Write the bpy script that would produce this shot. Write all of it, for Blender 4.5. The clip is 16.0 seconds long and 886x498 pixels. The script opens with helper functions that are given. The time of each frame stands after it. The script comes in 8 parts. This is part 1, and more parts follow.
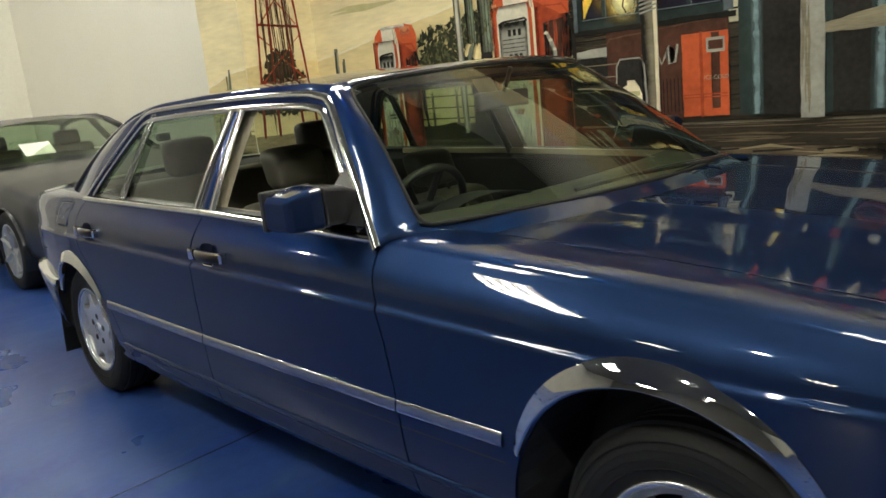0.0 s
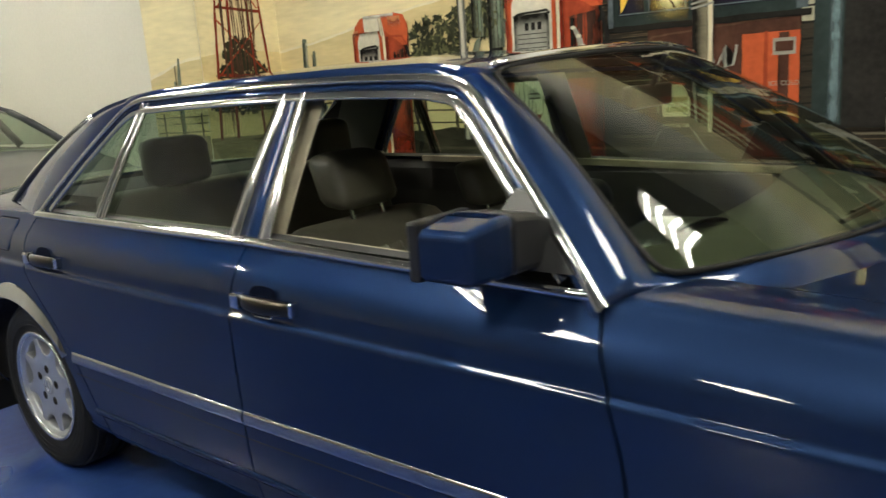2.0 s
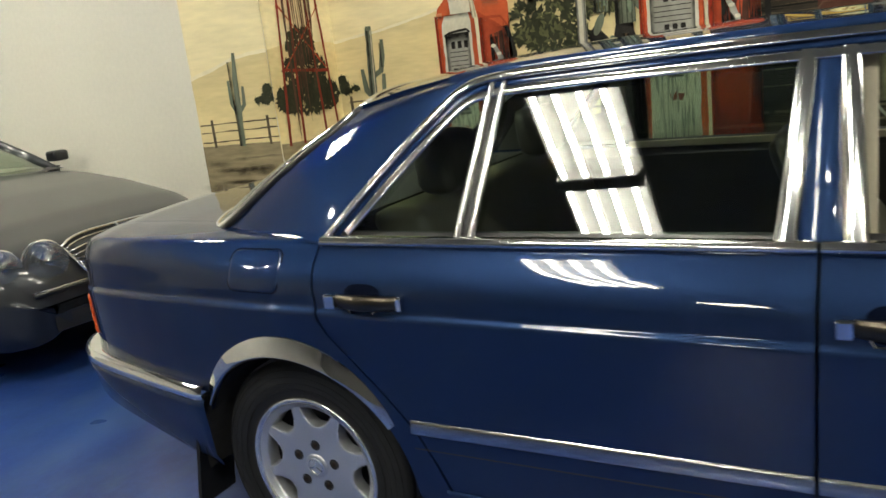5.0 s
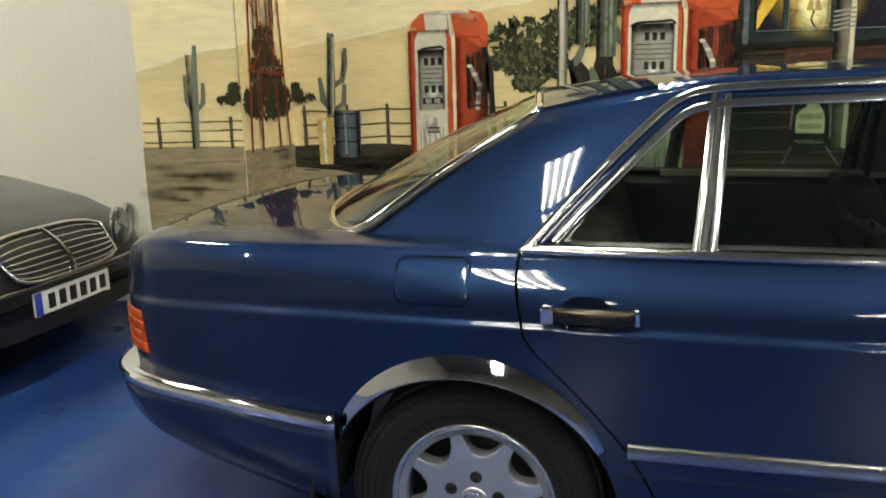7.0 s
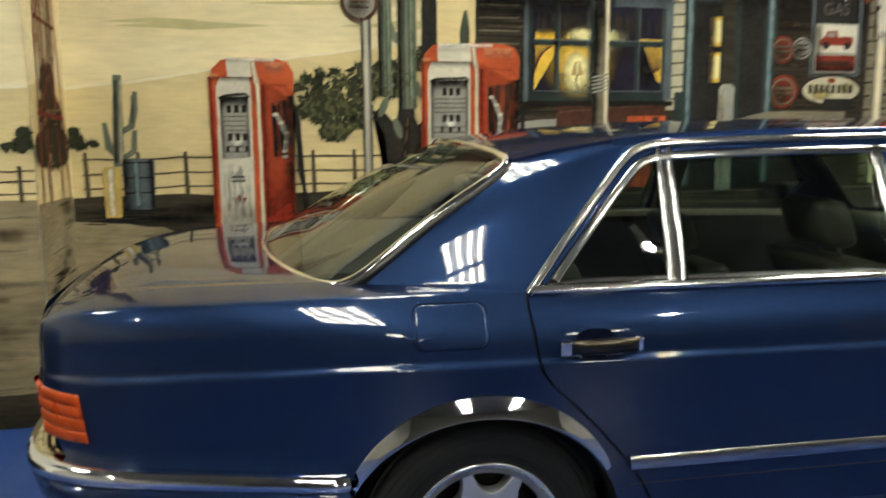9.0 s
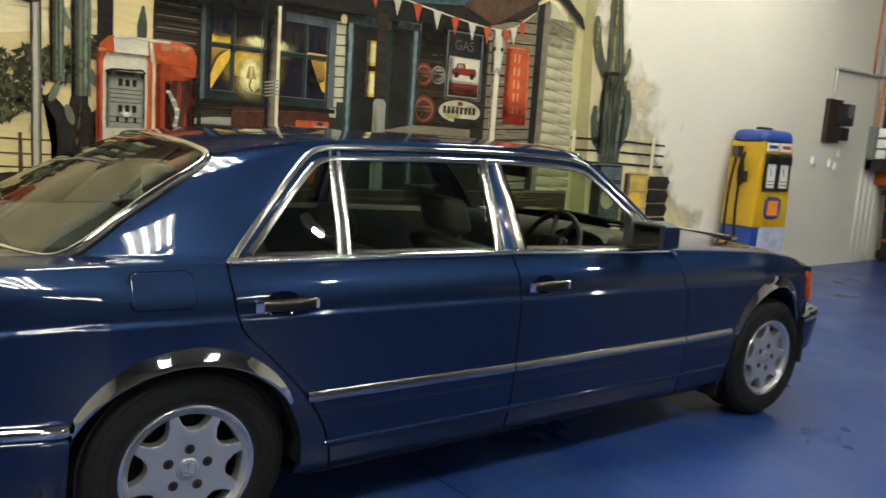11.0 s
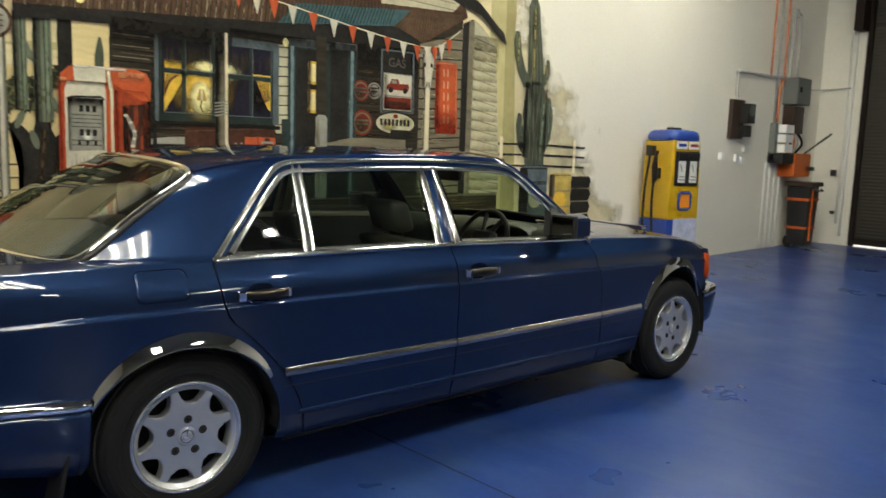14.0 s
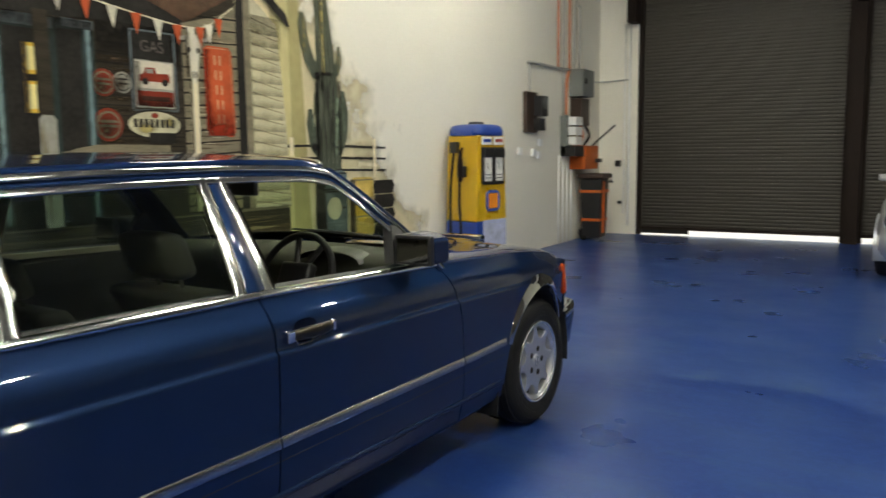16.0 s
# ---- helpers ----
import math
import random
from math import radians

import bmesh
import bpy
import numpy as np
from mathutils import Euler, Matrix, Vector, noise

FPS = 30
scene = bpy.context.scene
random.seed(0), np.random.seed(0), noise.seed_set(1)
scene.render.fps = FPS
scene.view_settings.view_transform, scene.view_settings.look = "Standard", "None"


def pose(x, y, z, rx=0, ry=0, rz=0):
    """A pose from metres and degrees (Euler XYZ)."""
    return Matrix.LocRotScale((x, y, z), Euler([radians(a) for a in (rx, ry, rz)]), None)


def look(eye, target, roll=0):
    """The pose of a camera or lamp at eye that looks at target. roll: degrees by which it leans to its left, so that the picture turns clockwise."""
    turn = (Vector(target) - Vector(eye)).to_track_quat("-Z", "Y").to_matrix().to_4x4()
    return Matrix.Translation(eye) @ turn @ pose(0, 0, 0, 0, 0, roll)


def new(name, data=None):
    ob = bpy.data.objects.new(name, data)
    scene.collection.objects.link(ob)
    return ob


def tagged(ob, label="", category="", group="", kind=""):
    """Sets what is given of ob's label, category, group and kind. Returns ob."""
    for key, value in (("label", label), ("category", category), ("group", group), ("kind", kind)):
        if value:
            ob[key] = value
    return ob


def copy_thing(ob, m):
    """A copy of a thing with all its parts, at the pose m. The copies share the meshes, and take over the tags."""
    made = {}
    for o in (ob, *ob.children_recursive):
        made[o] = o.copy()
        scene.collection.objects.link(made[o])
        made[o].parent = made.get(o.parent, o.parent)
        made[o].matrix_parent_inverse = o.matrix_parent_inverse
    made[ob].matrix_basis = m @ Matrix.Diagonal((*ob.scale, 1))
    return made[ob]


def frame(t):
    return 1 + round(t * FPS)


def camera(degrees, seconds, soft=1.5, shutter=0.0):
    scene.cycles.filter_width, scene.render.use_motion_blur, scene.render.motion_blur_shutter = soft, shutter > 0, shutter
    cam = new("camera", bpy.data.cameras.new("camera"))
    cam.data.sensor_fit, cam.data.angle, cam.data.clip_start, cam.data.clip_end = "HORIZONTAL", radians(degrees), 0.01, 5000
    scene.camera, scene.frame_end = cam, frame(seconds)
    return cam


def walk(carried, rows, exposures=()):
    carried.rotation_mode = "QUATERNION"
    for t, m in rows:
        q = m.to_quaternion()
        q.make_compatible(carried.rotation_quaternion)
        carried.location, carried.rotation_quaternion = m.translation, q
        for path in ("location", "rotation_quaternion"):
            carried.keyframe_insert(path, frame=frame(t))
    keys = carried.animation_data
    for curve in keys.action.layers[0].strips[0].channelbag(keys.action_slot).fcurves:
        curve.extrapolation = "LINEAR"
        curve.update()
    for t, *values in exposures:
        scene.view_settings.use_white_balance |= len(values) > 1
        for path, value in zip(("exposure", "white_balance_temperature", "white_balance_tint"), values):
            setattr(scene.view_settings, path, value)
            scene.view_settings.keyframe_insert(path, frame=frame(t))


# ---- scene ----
cam = camera(59.5, 16.0, shutter=0.5)
PATH = [
    (0, (-0.04, 0.51, 1.299), (1.357, 1.877, 0.876), -6.0),
    (0.5, (0.031, 0.704, 1.292), (1.44, 2.045, 0.826), -5.4),
    (1, (0.089, 0.892, 1.263), (1.548, 2.16, 0.753), -5.8),
    (1.5, (0.042, 1.192, 1.297), (1.604, 2.337, 0.797), -6.1),
    (2, (0.07, 1.457, 1.295), (1.643, 2.616, 0.868), -4.0),
    (2.5, (0.031, 1.711, 1.324), (1.558, 2.878, 0.77), -5.0),
    (3, (0.015, 1.912, 1.336), (1.603, 3.006, 0.806), -4.8),
    (3.5, (-0.011, 2.129, 1.366), (1.617, 3.151, 0.813), -8.0),
    (4, (-0.150, 2.382, 1.328), (1.525, 3.379, 0.879), -3.3),
    (4.5, (-0.202, 2.672, 1.330), (1.494, 3.627, 0.868), -5.7),
    (7, (-0.382, 3.929, 1.317), (1.539, 4.301, 0.905), -1.4),
    (7.5, (-0.469, 4.124, 1.304), (1.458, 4.324, 0.805), -1.7),
    (8, (-0.457, 4.319, 1.321), (1.481, 4.337, 0.827), -2.3),
    (8.5, (-0.403, 4.521, 1.325), (1.538, 4.323, 0.886), -3.9),
    (9, (-0.415, 4.729, 1.344), (1.505, 4.263, 1.034), -0.4),
    (9.5, (-0.474, 4.886, 1.368), (1.334, 4.086, 1.068), -1.6),
    (10, (-0.567, 4.905, 1.343), (1.134, 3.9, 1.037), 0.9),
    (12.3, (-1.161, 5.288, 1.392), (0.253, 3.894, 1.152), 2.5),
    (12.5, (-1.194, 5.318, 1.373), (0.223, 3.924, 1.152), 2.1),
    (13, (-1.331, 5.406, 1.375), (0.119, 4.049, 1.135), 3.0),
    (13.5, (-1.355, 5.449, 1.385), (0.111, 4.107, 1.162), 2.3),
    (14, (-1.217, 5.393, 1.376), (0.219, 4.026, 1.116), 1.9),
    (14.5, (-1.027, 5.274, 1.345), (0.281, 3.783, 1.088), -0.3),
    (15, (-0.807, 5.038, 1.333), (0.517, 3.557, 1.097), 1.0),
    (15.5, (-0.607, 4.858, 1.377), (0.58, 3.267, 1.134), 0.9),
    (16, (-0.313, 4.638, 1.347), (0.684, 2.921, 1.105), -0.6),
]
walk(cam, [(t, look(eye, target, roll)) for t, eye, target, roll in PATH], exposures=((0.0, 0.03), (2.0, 0.1), (4.5, 0.2), (7.0, 0.16), (9.0, 0.05), (10.5, 0.0), (12.5, -0.06), (16.0, -0.12)))
scene.view_settings.exposure = 0.0

# ---- light: outdoor sky and sun beyond the roller doors, fluorescent battens inside ----
world = bpy.data.worlds.new("world")
scene.world = world
world.use_nodes = True
wn = world.node_tree
sky = wn.nodes.new("ShaderNodeTexSky")
sky.sky_type, sky.sun_disc = 'NISHITA', False
sky.sun_elevation, sky.sun_rotation = radians(42), radians(160)
wn.links.new(sky.outputs[0], wn.nodes["Background"].inputs[0])
wn.nodes["Background"].inputs[1].default_value = 0.12
sun = new("sun", bpy.data.lights.new("sun", 'SUN'))
sun.data.energy, sun.data.angle, sun.data.color = 5.0, radians(0.5), (1.0, 0.95, 0.86)
sun.matrix_world = look((3, -30, 28), (1.5, -9, 0))
LAMP, HIGHBAY = 71.0, 1550.0
LAMP_COL = (0.96, 0.94, 0.80, 1)


# ---- mesh helpers ----
def empty(name, m, label="", category="", group="", kind=""):
    ob = new(name)
    ob.matrix_world = m
    return tagged(ob, label, category, group, kind)


def part(name, bm, material, parent=None, label="", smooth=False, kind=""):
    me = bpy.data.meshes.new(name)
    if smooth:
        for f in bm.faces:
            f.smooth = True
    bm.to_mesh(me)
    bm.free()
    for m in material if isinstance(material, (list, tuple)) else (material,):
        me.materials.append(m)
    ob = new(name, me)
    ob.parent = parent
    return tagged(ob, label, kind=kind)


def thing(name, bm, material, label, category, group="", kind="", smooth=False):
    return tagged(part(name, bm, material, None, label, smooth), label, category, group, kind)


def lerp(x, xs, ys):
    return float(np.interp(x, xs, ys))


def mod_bevel(ob, width, segments=2, angle=40):
    b = ob.modifiers.new("bevel", 'BEVEL')
    b.width, b.segments, b.limit_method, b.angle_limit = width, segments, 'ANGLE', radians(angle)
    return ob


def mod_thick(ob, t, offset=-1):
    s = ob.modifiers.new("thickness", 'SOLIDIFY')
    s.thickness, s.offset = t, offset
    e = ob.modifiers.new("edges", 'EDGE_SPLIT')
    e.split_angle = radians(38)
    return ob


def box(x0, x1, y0, y1, z0, z1, bm=None):
    bm = bm or bmesh.new()
    v = [bm.verts.new((x, y, z)) for x in (x0, x1) for y in (y0, y1) for z in (z0, z1)]
    for f in ((0, 1, 3, 2), (4, 6, 7, 5), (0, 4, 5, 1), (2, 3, 7, 6), (0, 2, 6, 4), (1, 5, 7, 3)):
        bm.faces.new([v[i] for i in f])
    return bm


def tube(points, r, seg=10, bm=None, cap=True, closed=False):
    """A round tube along points; r may be a list."""
    bm = bm or bmesh.new()
    pts = [Vector(p) for p in points]
    n = len(pts)
    rings = []
    up = None
    for i, p in enumerate(pts):
        a = pts[i - 1] if i or closed else pts[0]
        b = pts[(i + 1) % n] if i < n - 1 or closed else pts[-1]
        d = (b - a).normalized()
        if up is None:
            up = Vector((0, 0, 1)) if abs(d.z) < 0.9 else Vector((1, 0, 0))
        side = d.cross(up).normalized()
        up = side.cross(d).normalized()
        rr = r[i] if isinstance(r, (list, tuple)) else r
        rings.append([bm.verts.new(p + (side * math.cos(k * math.tau / seg) + up * math.sin(k * math.tau / seg)) * rr) for k in range(seg)])
    for i in range(n - 1 + (1 if closed else 0)):
        a, b = rings[i], rings[(i + 1) % n]
        for k in range(seg):
            bm.faces.new((a[k], a[(k + 1) % seg], b[(k + 1) % seg], b[k]))
    if cap and not closed:
        bm.faces.new(rings[0][::-1])
        bm.faces.new(rings[-1])
    return bm


def lathe(profile, seg=48, axis="Y", bm=None, centre=(0, 0, 0)):
    """Turn (radius, height) pairs round an axis."""
    bm = bm or bmesh.new()
    c = Vector(centre)
    rings = []
    for r, h in profile:
        ring = []
        for k in range(seg):
            a = k * math.tau / seg
            q = (r * math.cos(a), h, r * math.sin(a)) if axis == "Y" else ((h, r * math.cos(a), r * math.sin(a)) if axis == "X" else (r * math.cos(a), r * math.sin(a), h))
            ring.append(bm.verts.new(c + Vector(q)))
        rings.append(ring)
    for a, b in zip(rings, rings[1:]):
        for k in range(seg):
            bm.faces.new((a[k], a[(k + 1) % seg], b[(k + 1) % seg], b[k]))
    return bm


def sheet(rows, bm=None, closed=False):
    """A quad sheet through rows of points."""
    bm = bm or bmesh.new()
    vs = [[bm.verts.new(p) for p in row] for row in rows]
    for a, b in zip(vs, vs[1:]):
        m = len(a)
        for k in range(m if closed else m - 1):
            q = (a[k], a[(k + 1) % m], b[(k + 1) % m], b[k])
            bm.faces.new(q)
    return bm


def smoothline(pts, n):
    """Catmull-Rom through pts, n samples evenly over the parameter."""
    P = [Vector(p) for p in pts]
    P = [P[0] * 2 - P[1]] + P + [P[-1] * 2 - P[-2]]
    out = []
    m = len(P) - 3
    for i in range(n):
        u = i / (n - 1) * m
        k = min(int(u), m - 1)
        f = u - k
        a, b, c, d = P[k:k + 4]
        out.append(0.5 * ((2 * b) + (c - a) * f + (2 * a - 5 * b + 4 * c - d) * f * f + (3 * b - a - 3 * c + d) * f ** 3))
    return out


def fix(bm):
    bmesh.ops.recalc_face_normals(bm, faces=bm.faces)
    return bm


def letters(name, text, size, m, material, parent, depth=0.0015):
    cu = bpy.data.curves.new(name, 'FONT')
    cu.body, cu.size, cu.align_x, cu.align_y, cu.extrude = text, size, 'CENTER', 'CENTER', depth / 2
    tmp = bpy.data.objects.new(name, cu)
    scene.collection.objects.link(tmp)
    bpy.context.view_layer.update()
    me = bpy.data.meshes.new_from_object(tmp.evaluated_get(bpy.context.evaluated_depsgraph_get()))
    bpy.data.objects.remove(tmp)
    me.materials.clear()
    me.materials.append(material)
    ob = new(name, me)
    ob.parent = parent
    ob.matrix_local = m
    return ob


# ---- materials ----
def mat(name, rgb, rough=0.5, metal=0.0, var=0.12, scale=6.0, fine=60.0, bump=0.0, coat=0.0, spec=0.5, stretch=(1, 1, 1), rvar=0.1, grain=0.5):
    """Principled surface with colour variation at two scales, roughness variation and a fine bump."""
    m = bpy.data.materials.new(name)
    m.use_nodes = True
    nt = m.node_tree
    N, L = nt.nodes, nt.links
    b = N["Principled BSDF"]
    tc = N.new("ShaderNodeTexCoord")
    mp = N.new("ShaderNodeMapping")
    mp.inputs["Scale"].default_value = stretch
    L.new(tc.outputs["Object"], mp.inputs[0])
    n1, n2 = N.new("ShaderNodeTexNoise"), N.new("ShaderNodeTexNoise")
    n1.inputs["Scale"].default_value, n2.inputs["Scale"].default_value = scale, fine
    n1.inputs["Detail"].default_value, n2.inputs["Detail"].default_value = 5, 3
    L.new(mp.outputs[0], n1.inputs[0])
    L.new(mp.outputs[0], n2.inputs[0])
    add = N.new("ShaderNodeMix")
    add.inputs[0].default_value = grain
    L.new(n1.outputs[0], add.inputs[2])
    L.new(n2.outputs[0], add.inputs[3])
    ramp = N.new("ShaderNodeValToRGB")
    e = ramp.color_ramp.elements
    e[0].position, e[1].position = 0.25, 0.75
    e[0].color = [max(0, c * (1 - var)) for c in rgb] + [1]
    e[1].color = [min(1, c * (1 + var)) for c in rgb] + [1]
    L.new(add.outputs[0], ramp.inputs[0])
    L.new(ramp.outputs[0], b.inputs["Base Color"])
    r = N.new("ShaderNodeMapRange")
    r.inputs["To Min"].default_value, r.inputs["To Max"].default_value = max(0.02, rough - rvar), min(1, rough + rvar)
    L.new(n1.outputs[0], r.inputs[0])
    L.new(r.outputs[0], b.inputs["Roughness"])
    b.inputs["Metallic"].default_value = metal
    b.inputs["Specular IOR Level"].default_value = spec
    b.inputs["Coat Weight"].default_value = coat
    b.inputs["Coat Roughness"].default_value = 0.03
    if bump:
        bp = N.new("ShaderNodeBump")
        bp.inputs["Strength"].default_value = 0.5
        bp.inputs["Distance"].default_value = bump
        L.new(n2.outputs[0], bp.inputs["Height"])
        L.new(bp.outputs[0], b.inputs["Normal"])
    return m


def glass(name, tint, gloss_rough=0.0, base=0.095):
    """A thin pane: clear tinted pass-through with a mirror-like Fresnel reflection."""
    m = bpy.data.materials.new(name)
    m.use_nodes = True
    N, L = m.node_tree.nodes, m.node_tree.links
    N.remove(N["Principled BSDF"])
    t, g, lw, x = N.new("ShaderNodeBsdfTransparent"), N.new("ShaderNodeBsdfGlossy"), N.new("ShaderNodeLayerWeight"), N.new("ShaderNodeMixShader")
    pw, f = N.new("ShaderNodeMath"), N.new("ShaderNodeMath")
    pw.operation, f.operation = 'POWER', 'MULTIPLY_ADD'
    lw.inputs["Blend"].default_value = 0.5
    pw.inputs[1].default_value, f.inputs[1].default_value, f.inputs[2].default_value = 5.0, 0.9, base
    L.new(lw.outputs["Facing"], pw.inputs[0])
    L.new(pw.outputs[0], f.inputs[0])
    t.inputs[0].default_value = (*tint, 1)
    g.inputs["Roughness"].default_value = gloss_rough
    L.new(f.outputs[0], x.inputs[0])
    L.new(t.outputs[0], x.inputs[1])
    L.new(g.outputs[0], x.inputs[2])
    L.new(x.outputs[0], N["Material Output"].inputs[0])
    return m


def glow(name, rgb, strength):
    m = bpy.data.materials.new(name)
    m.use_nodes = True
    b = m.node_tree.nodes["Principled BSDF"]
    b.inputs["Base Color"].default_value = rgb
    b.inputs["Emission Color"].default_value = rgb
    b.inputs["Emission Strength"].default_value = strength
    return m


BLUE = mat("blue_car_paint", (0.0110, 0.0250, 0.070), 0.42, 0.72, 0.14, 2, 900, coat=1.0, rvar=0.03, spec=0.0)
BLUE.node_tree.nodes["Principled BSDF"].inputs["Specular Tint"].default_value = (0.10, 0.16, 0.34, 1)
BLUE.node_tree.nodes["Principled BSDF"].inputs["Coat Roughness"].default_value = 0.03
# near-black for the painted shade in handle recesses and for the flap joint
RECESS = mat("recess_shade_and_joint", (0.002, 0.004, 0.014), 0.9, 0.0, 0.1, 4, 200, spec=0.05)
PULL = mat("dull_chrome", (0.075, 0.066, 0.052), 0.32, 1.0, 0.08, 8, 120)
CHROME = mat("chrome", (0.74, 0.75, 0.76), 0.045, 1.0, 0.03, 8, 200, rvar=0.02)
SOFTCHROME = mat("window_chrome", (0.60, 0.61, 0.60), 0.12, 1.0, 0.06, 8, 200, rvar=0.05)
MIRROR = mat("mirror_silver", (0.55, 0.57, 0.58), 0.02, 1.0, 0.02, 8, 200)
RUBBER = mat("tyre_rubber", (0.011, 0.011, 0.011), 0.66, 0, 0.25, 12, 150, bump=0.0005, spec=0.22)
BLACK = mat("black_plastic", (0.012, 0.012, 0.013), 0.38, 0, 0.2, 10, 200)
DARK = mat("dark_underside", (0.012, 0.012, 0.012), 0.8, 0, 0.3, 6, 60)
ALLOY = mat("silver_alloy", (0.46, 0.47, 0.49), 0.34, 0.75, 0.06, 14, 160)
ANODISED = mat("dull_bright_moulding", (0.44, 0.44, 0.44), 0.20, 1.0, 0.06, 8, 200, rvar=0.04)
BRIGHT = mat("polished_alloy", (0.58, 0.58, 0.58), 0.22, 0.9, 0.06, 14, 160)
AMBER = mat("amber_lens", (0.40, 0.050, 0.001), 0.30, 0, 0.15, 20, 120, spec=0.3)
REDLENS = mat("red_lens", (0.45, 0.01, 0.01), 0.15, 0, 0.15, 20, 120, coat=1)
LEATHER = mat("grey_leather", (0.078, 0.073, 0.054), 0.45, 0, 0.18, 9, 180, bump=0.0006)
BEIGE = mat("beige_post_trim", (0.30, 0.265, 0.19), 0.6, 0, 0.12, 6, 120)
# door card beige, darkened to carry the cabin's shade in its colour
TRIM = mat("shaded_door_card", (0.022, 0.020, 0.016), 0.6, 0, 0.12, 6, 120)
PALETRIM = mat("pale_pillar_lining", (0.15, 0.155, 0.125), 0.7, 0, 0.1, 6, 200)
DASH = mat("dashboard_skin", (0.027, 0.029, 0.019), 0.6, 0, 0.15, 8, 160)
LINER = mat("headliner_cloth", (0.022, 0.022, 0.020), 0.9, 0, 0.1, 6, 300)
GLASS = glass("side_glass", (0.53, 0.64, 0.56), 0.0, 0.115)
WSGLASS = glass("windscreen_glass", (0.66, 0.78, 0.58), 0.0, 0.085)
RWGLASS = glass("rear_window_glass", (0.74, 0.84, 0.74), 0.0, 0.15)
CLEAR = glass("clear_lens", (0.85, 0.87, 0.87))
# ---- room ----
# tone of the unseen west wall, kept dark for contrast in chrome and glass
FARWALL = mat("unseen_west_wall_grey", (0.15, 0.145, 0.13), 0.8, 0, 0.15, 0.9, 35, bump=0.0015)
WALL = mat("painted_block_wall", (0.78, 0.75, 0.66), 0.75, 0, 0.06, 0.9, 35, bump=0.0015)
# unseen ceiling, coloured dark to keep bounced light out of the shadows
CEIL = mat("ceiling_sheet", (0.14, 0.14, 0.135), 0.8, 0, 0.08, 0.7, 20)
STEEL = mat("dark_painted_steel", (0.015, 0.009, 0.007), 0.75, 0, 0.3, 3, 60, spec=0.2)
DOORMAT = mat("roller_door_steel", (0.029, 0.024, 0.017), 0.5, 0.1, 0.12, 1.2, 60)
CONC = mat("concrete_outside", (0.7, 0.68, 0.63), 0.9, 0, 0.15, 1, 30)


def floor_material():
    """Blue epoxy paint, worn, scuffed and stained, glossy in patches."""
    m = bpy.data.materials.new("blue_epoxy_floor")
    m.use_nodes = True
    N, L = m.node_tree.nodes, m.node_tree.links
    b = N["Principled BSDF"]
    tc = N.new("ShaderNodeTexCoord")

    def noise_at(scale, detail=6, rough=0.6, dist=0.0):
        n = N.new("ShaderNodeTexNoise")
        n.inputs["Scale"].default_value, n.inputs["Detail"].default_value = (1.0 if isinstance(scale, tuple) else scale), detail
        n.inputs["Roughness"].default_value, n.inputs["Distortion"].default_value = rough, dist
        if isinstance(scale, tuple):
            mp = N.new("ShaderNodeMapping")
            mp.inputs["Scale"].default_value = scale
            L.new(tc.outputs["Object"], mp.inputs[0])
            L.new(mp.outputs[0], n.inputs[0])
            n.inputs["Scale"].default_value = 1.0
        else:
            L.new(tc.outputs["Object"], n.inputs[0])
        return n.outputs[0]

    def ramp(src, stops):
        r = N.new("ShaderNodeValToRGB")
        e = r.color_ramp.elements
        while len(e) < len(stops):
            e.new(0.5)
        for k, (p, c) in enumerate(stops):
            e[k].position, e[k].color = p, (*c, 1) if len(c) == 3 else (c[0],) * 3 + (1,)
        L.new(src, r.inputs[0])
        return r.outputs[0]

    def mix(fac, a, c):
        x = N.new("ShaderNodeMix")
        x.data_type = 'RGBA'
        L.new(fac, x.inputs[0])
        L.new(a, x.inputs[6])
        if isinstance(c, tuple):
            x.inputs[7].default_value = (*c, 1)
        else:
            L.new(c, x.inputs[7])
        return x.outputs[2]

    base = ramp(noise_at(0.55, 4), [(0.3, (0.008, 0.027, 0.150)), (0.7, (0.014, 0.046, 0.215))])
    scuff = ramp(noise_at(2.3, 5, 0.62, 0.15), [(0.55, (0,)), (0.75, (0.55,))])
    col = mix(scuff, base, (0.05, 0.085, 0.23))
    stain = ramp(noise_at(6.0, 4, 0.6, 0.1), [(0.52, (0,)), (0.88, (0.32,))])
    col = mix(stain, col, (0.006, 0.013, 0.075))
    smear = ramp(noise_at((1.1, 3.4, 1), 4, 0.55, 0.1), [(0.45, (0,)), (0.85, (0.7,))])
    col = mix(smear, col, (0.065, 0.115, 0.215))
    drag = ramp(noise_at((9.0, 1.6, 1), 4, 0.6, 0.1), [(0.58, (0,)), (0.70, (0.35,))])
    col = mix(drag, col, (0.035, 0.075, 0.20))
    dirt = ramp(noise_at(0.9, 3, 0.5, 0.0), [(0.42, (0,)), (0.85, (0.40,))])
    col = mix(dirt, col, (0.012, 0.020, 0.075))
    mottle = ramp(noise_at(17.0, 6, 0.7, 0.4), [(0.45, (0,)), (0.62, (0.5,))])
    col = mix(mottle, col, (0.024, 0.062, 0.235))
    haze = ramp(noise_at((0.7, 1.5, 1), 3, 0.5, 0.0), [(0.40, (0,)), (0.80, (0.45,))])
    col = mix(haze, col, (0.046, 0.098, 0.270))
    chip = ramp(noise_at((2.2, 4.6, 1), 4, 0.6, 0.0), [(0.56, (0,)), (0.80, (0.42,))])
    col = mix(chip, col, (0.085, 0.150, 0.200))
    L.new(col, b.inputs["Base Color"])
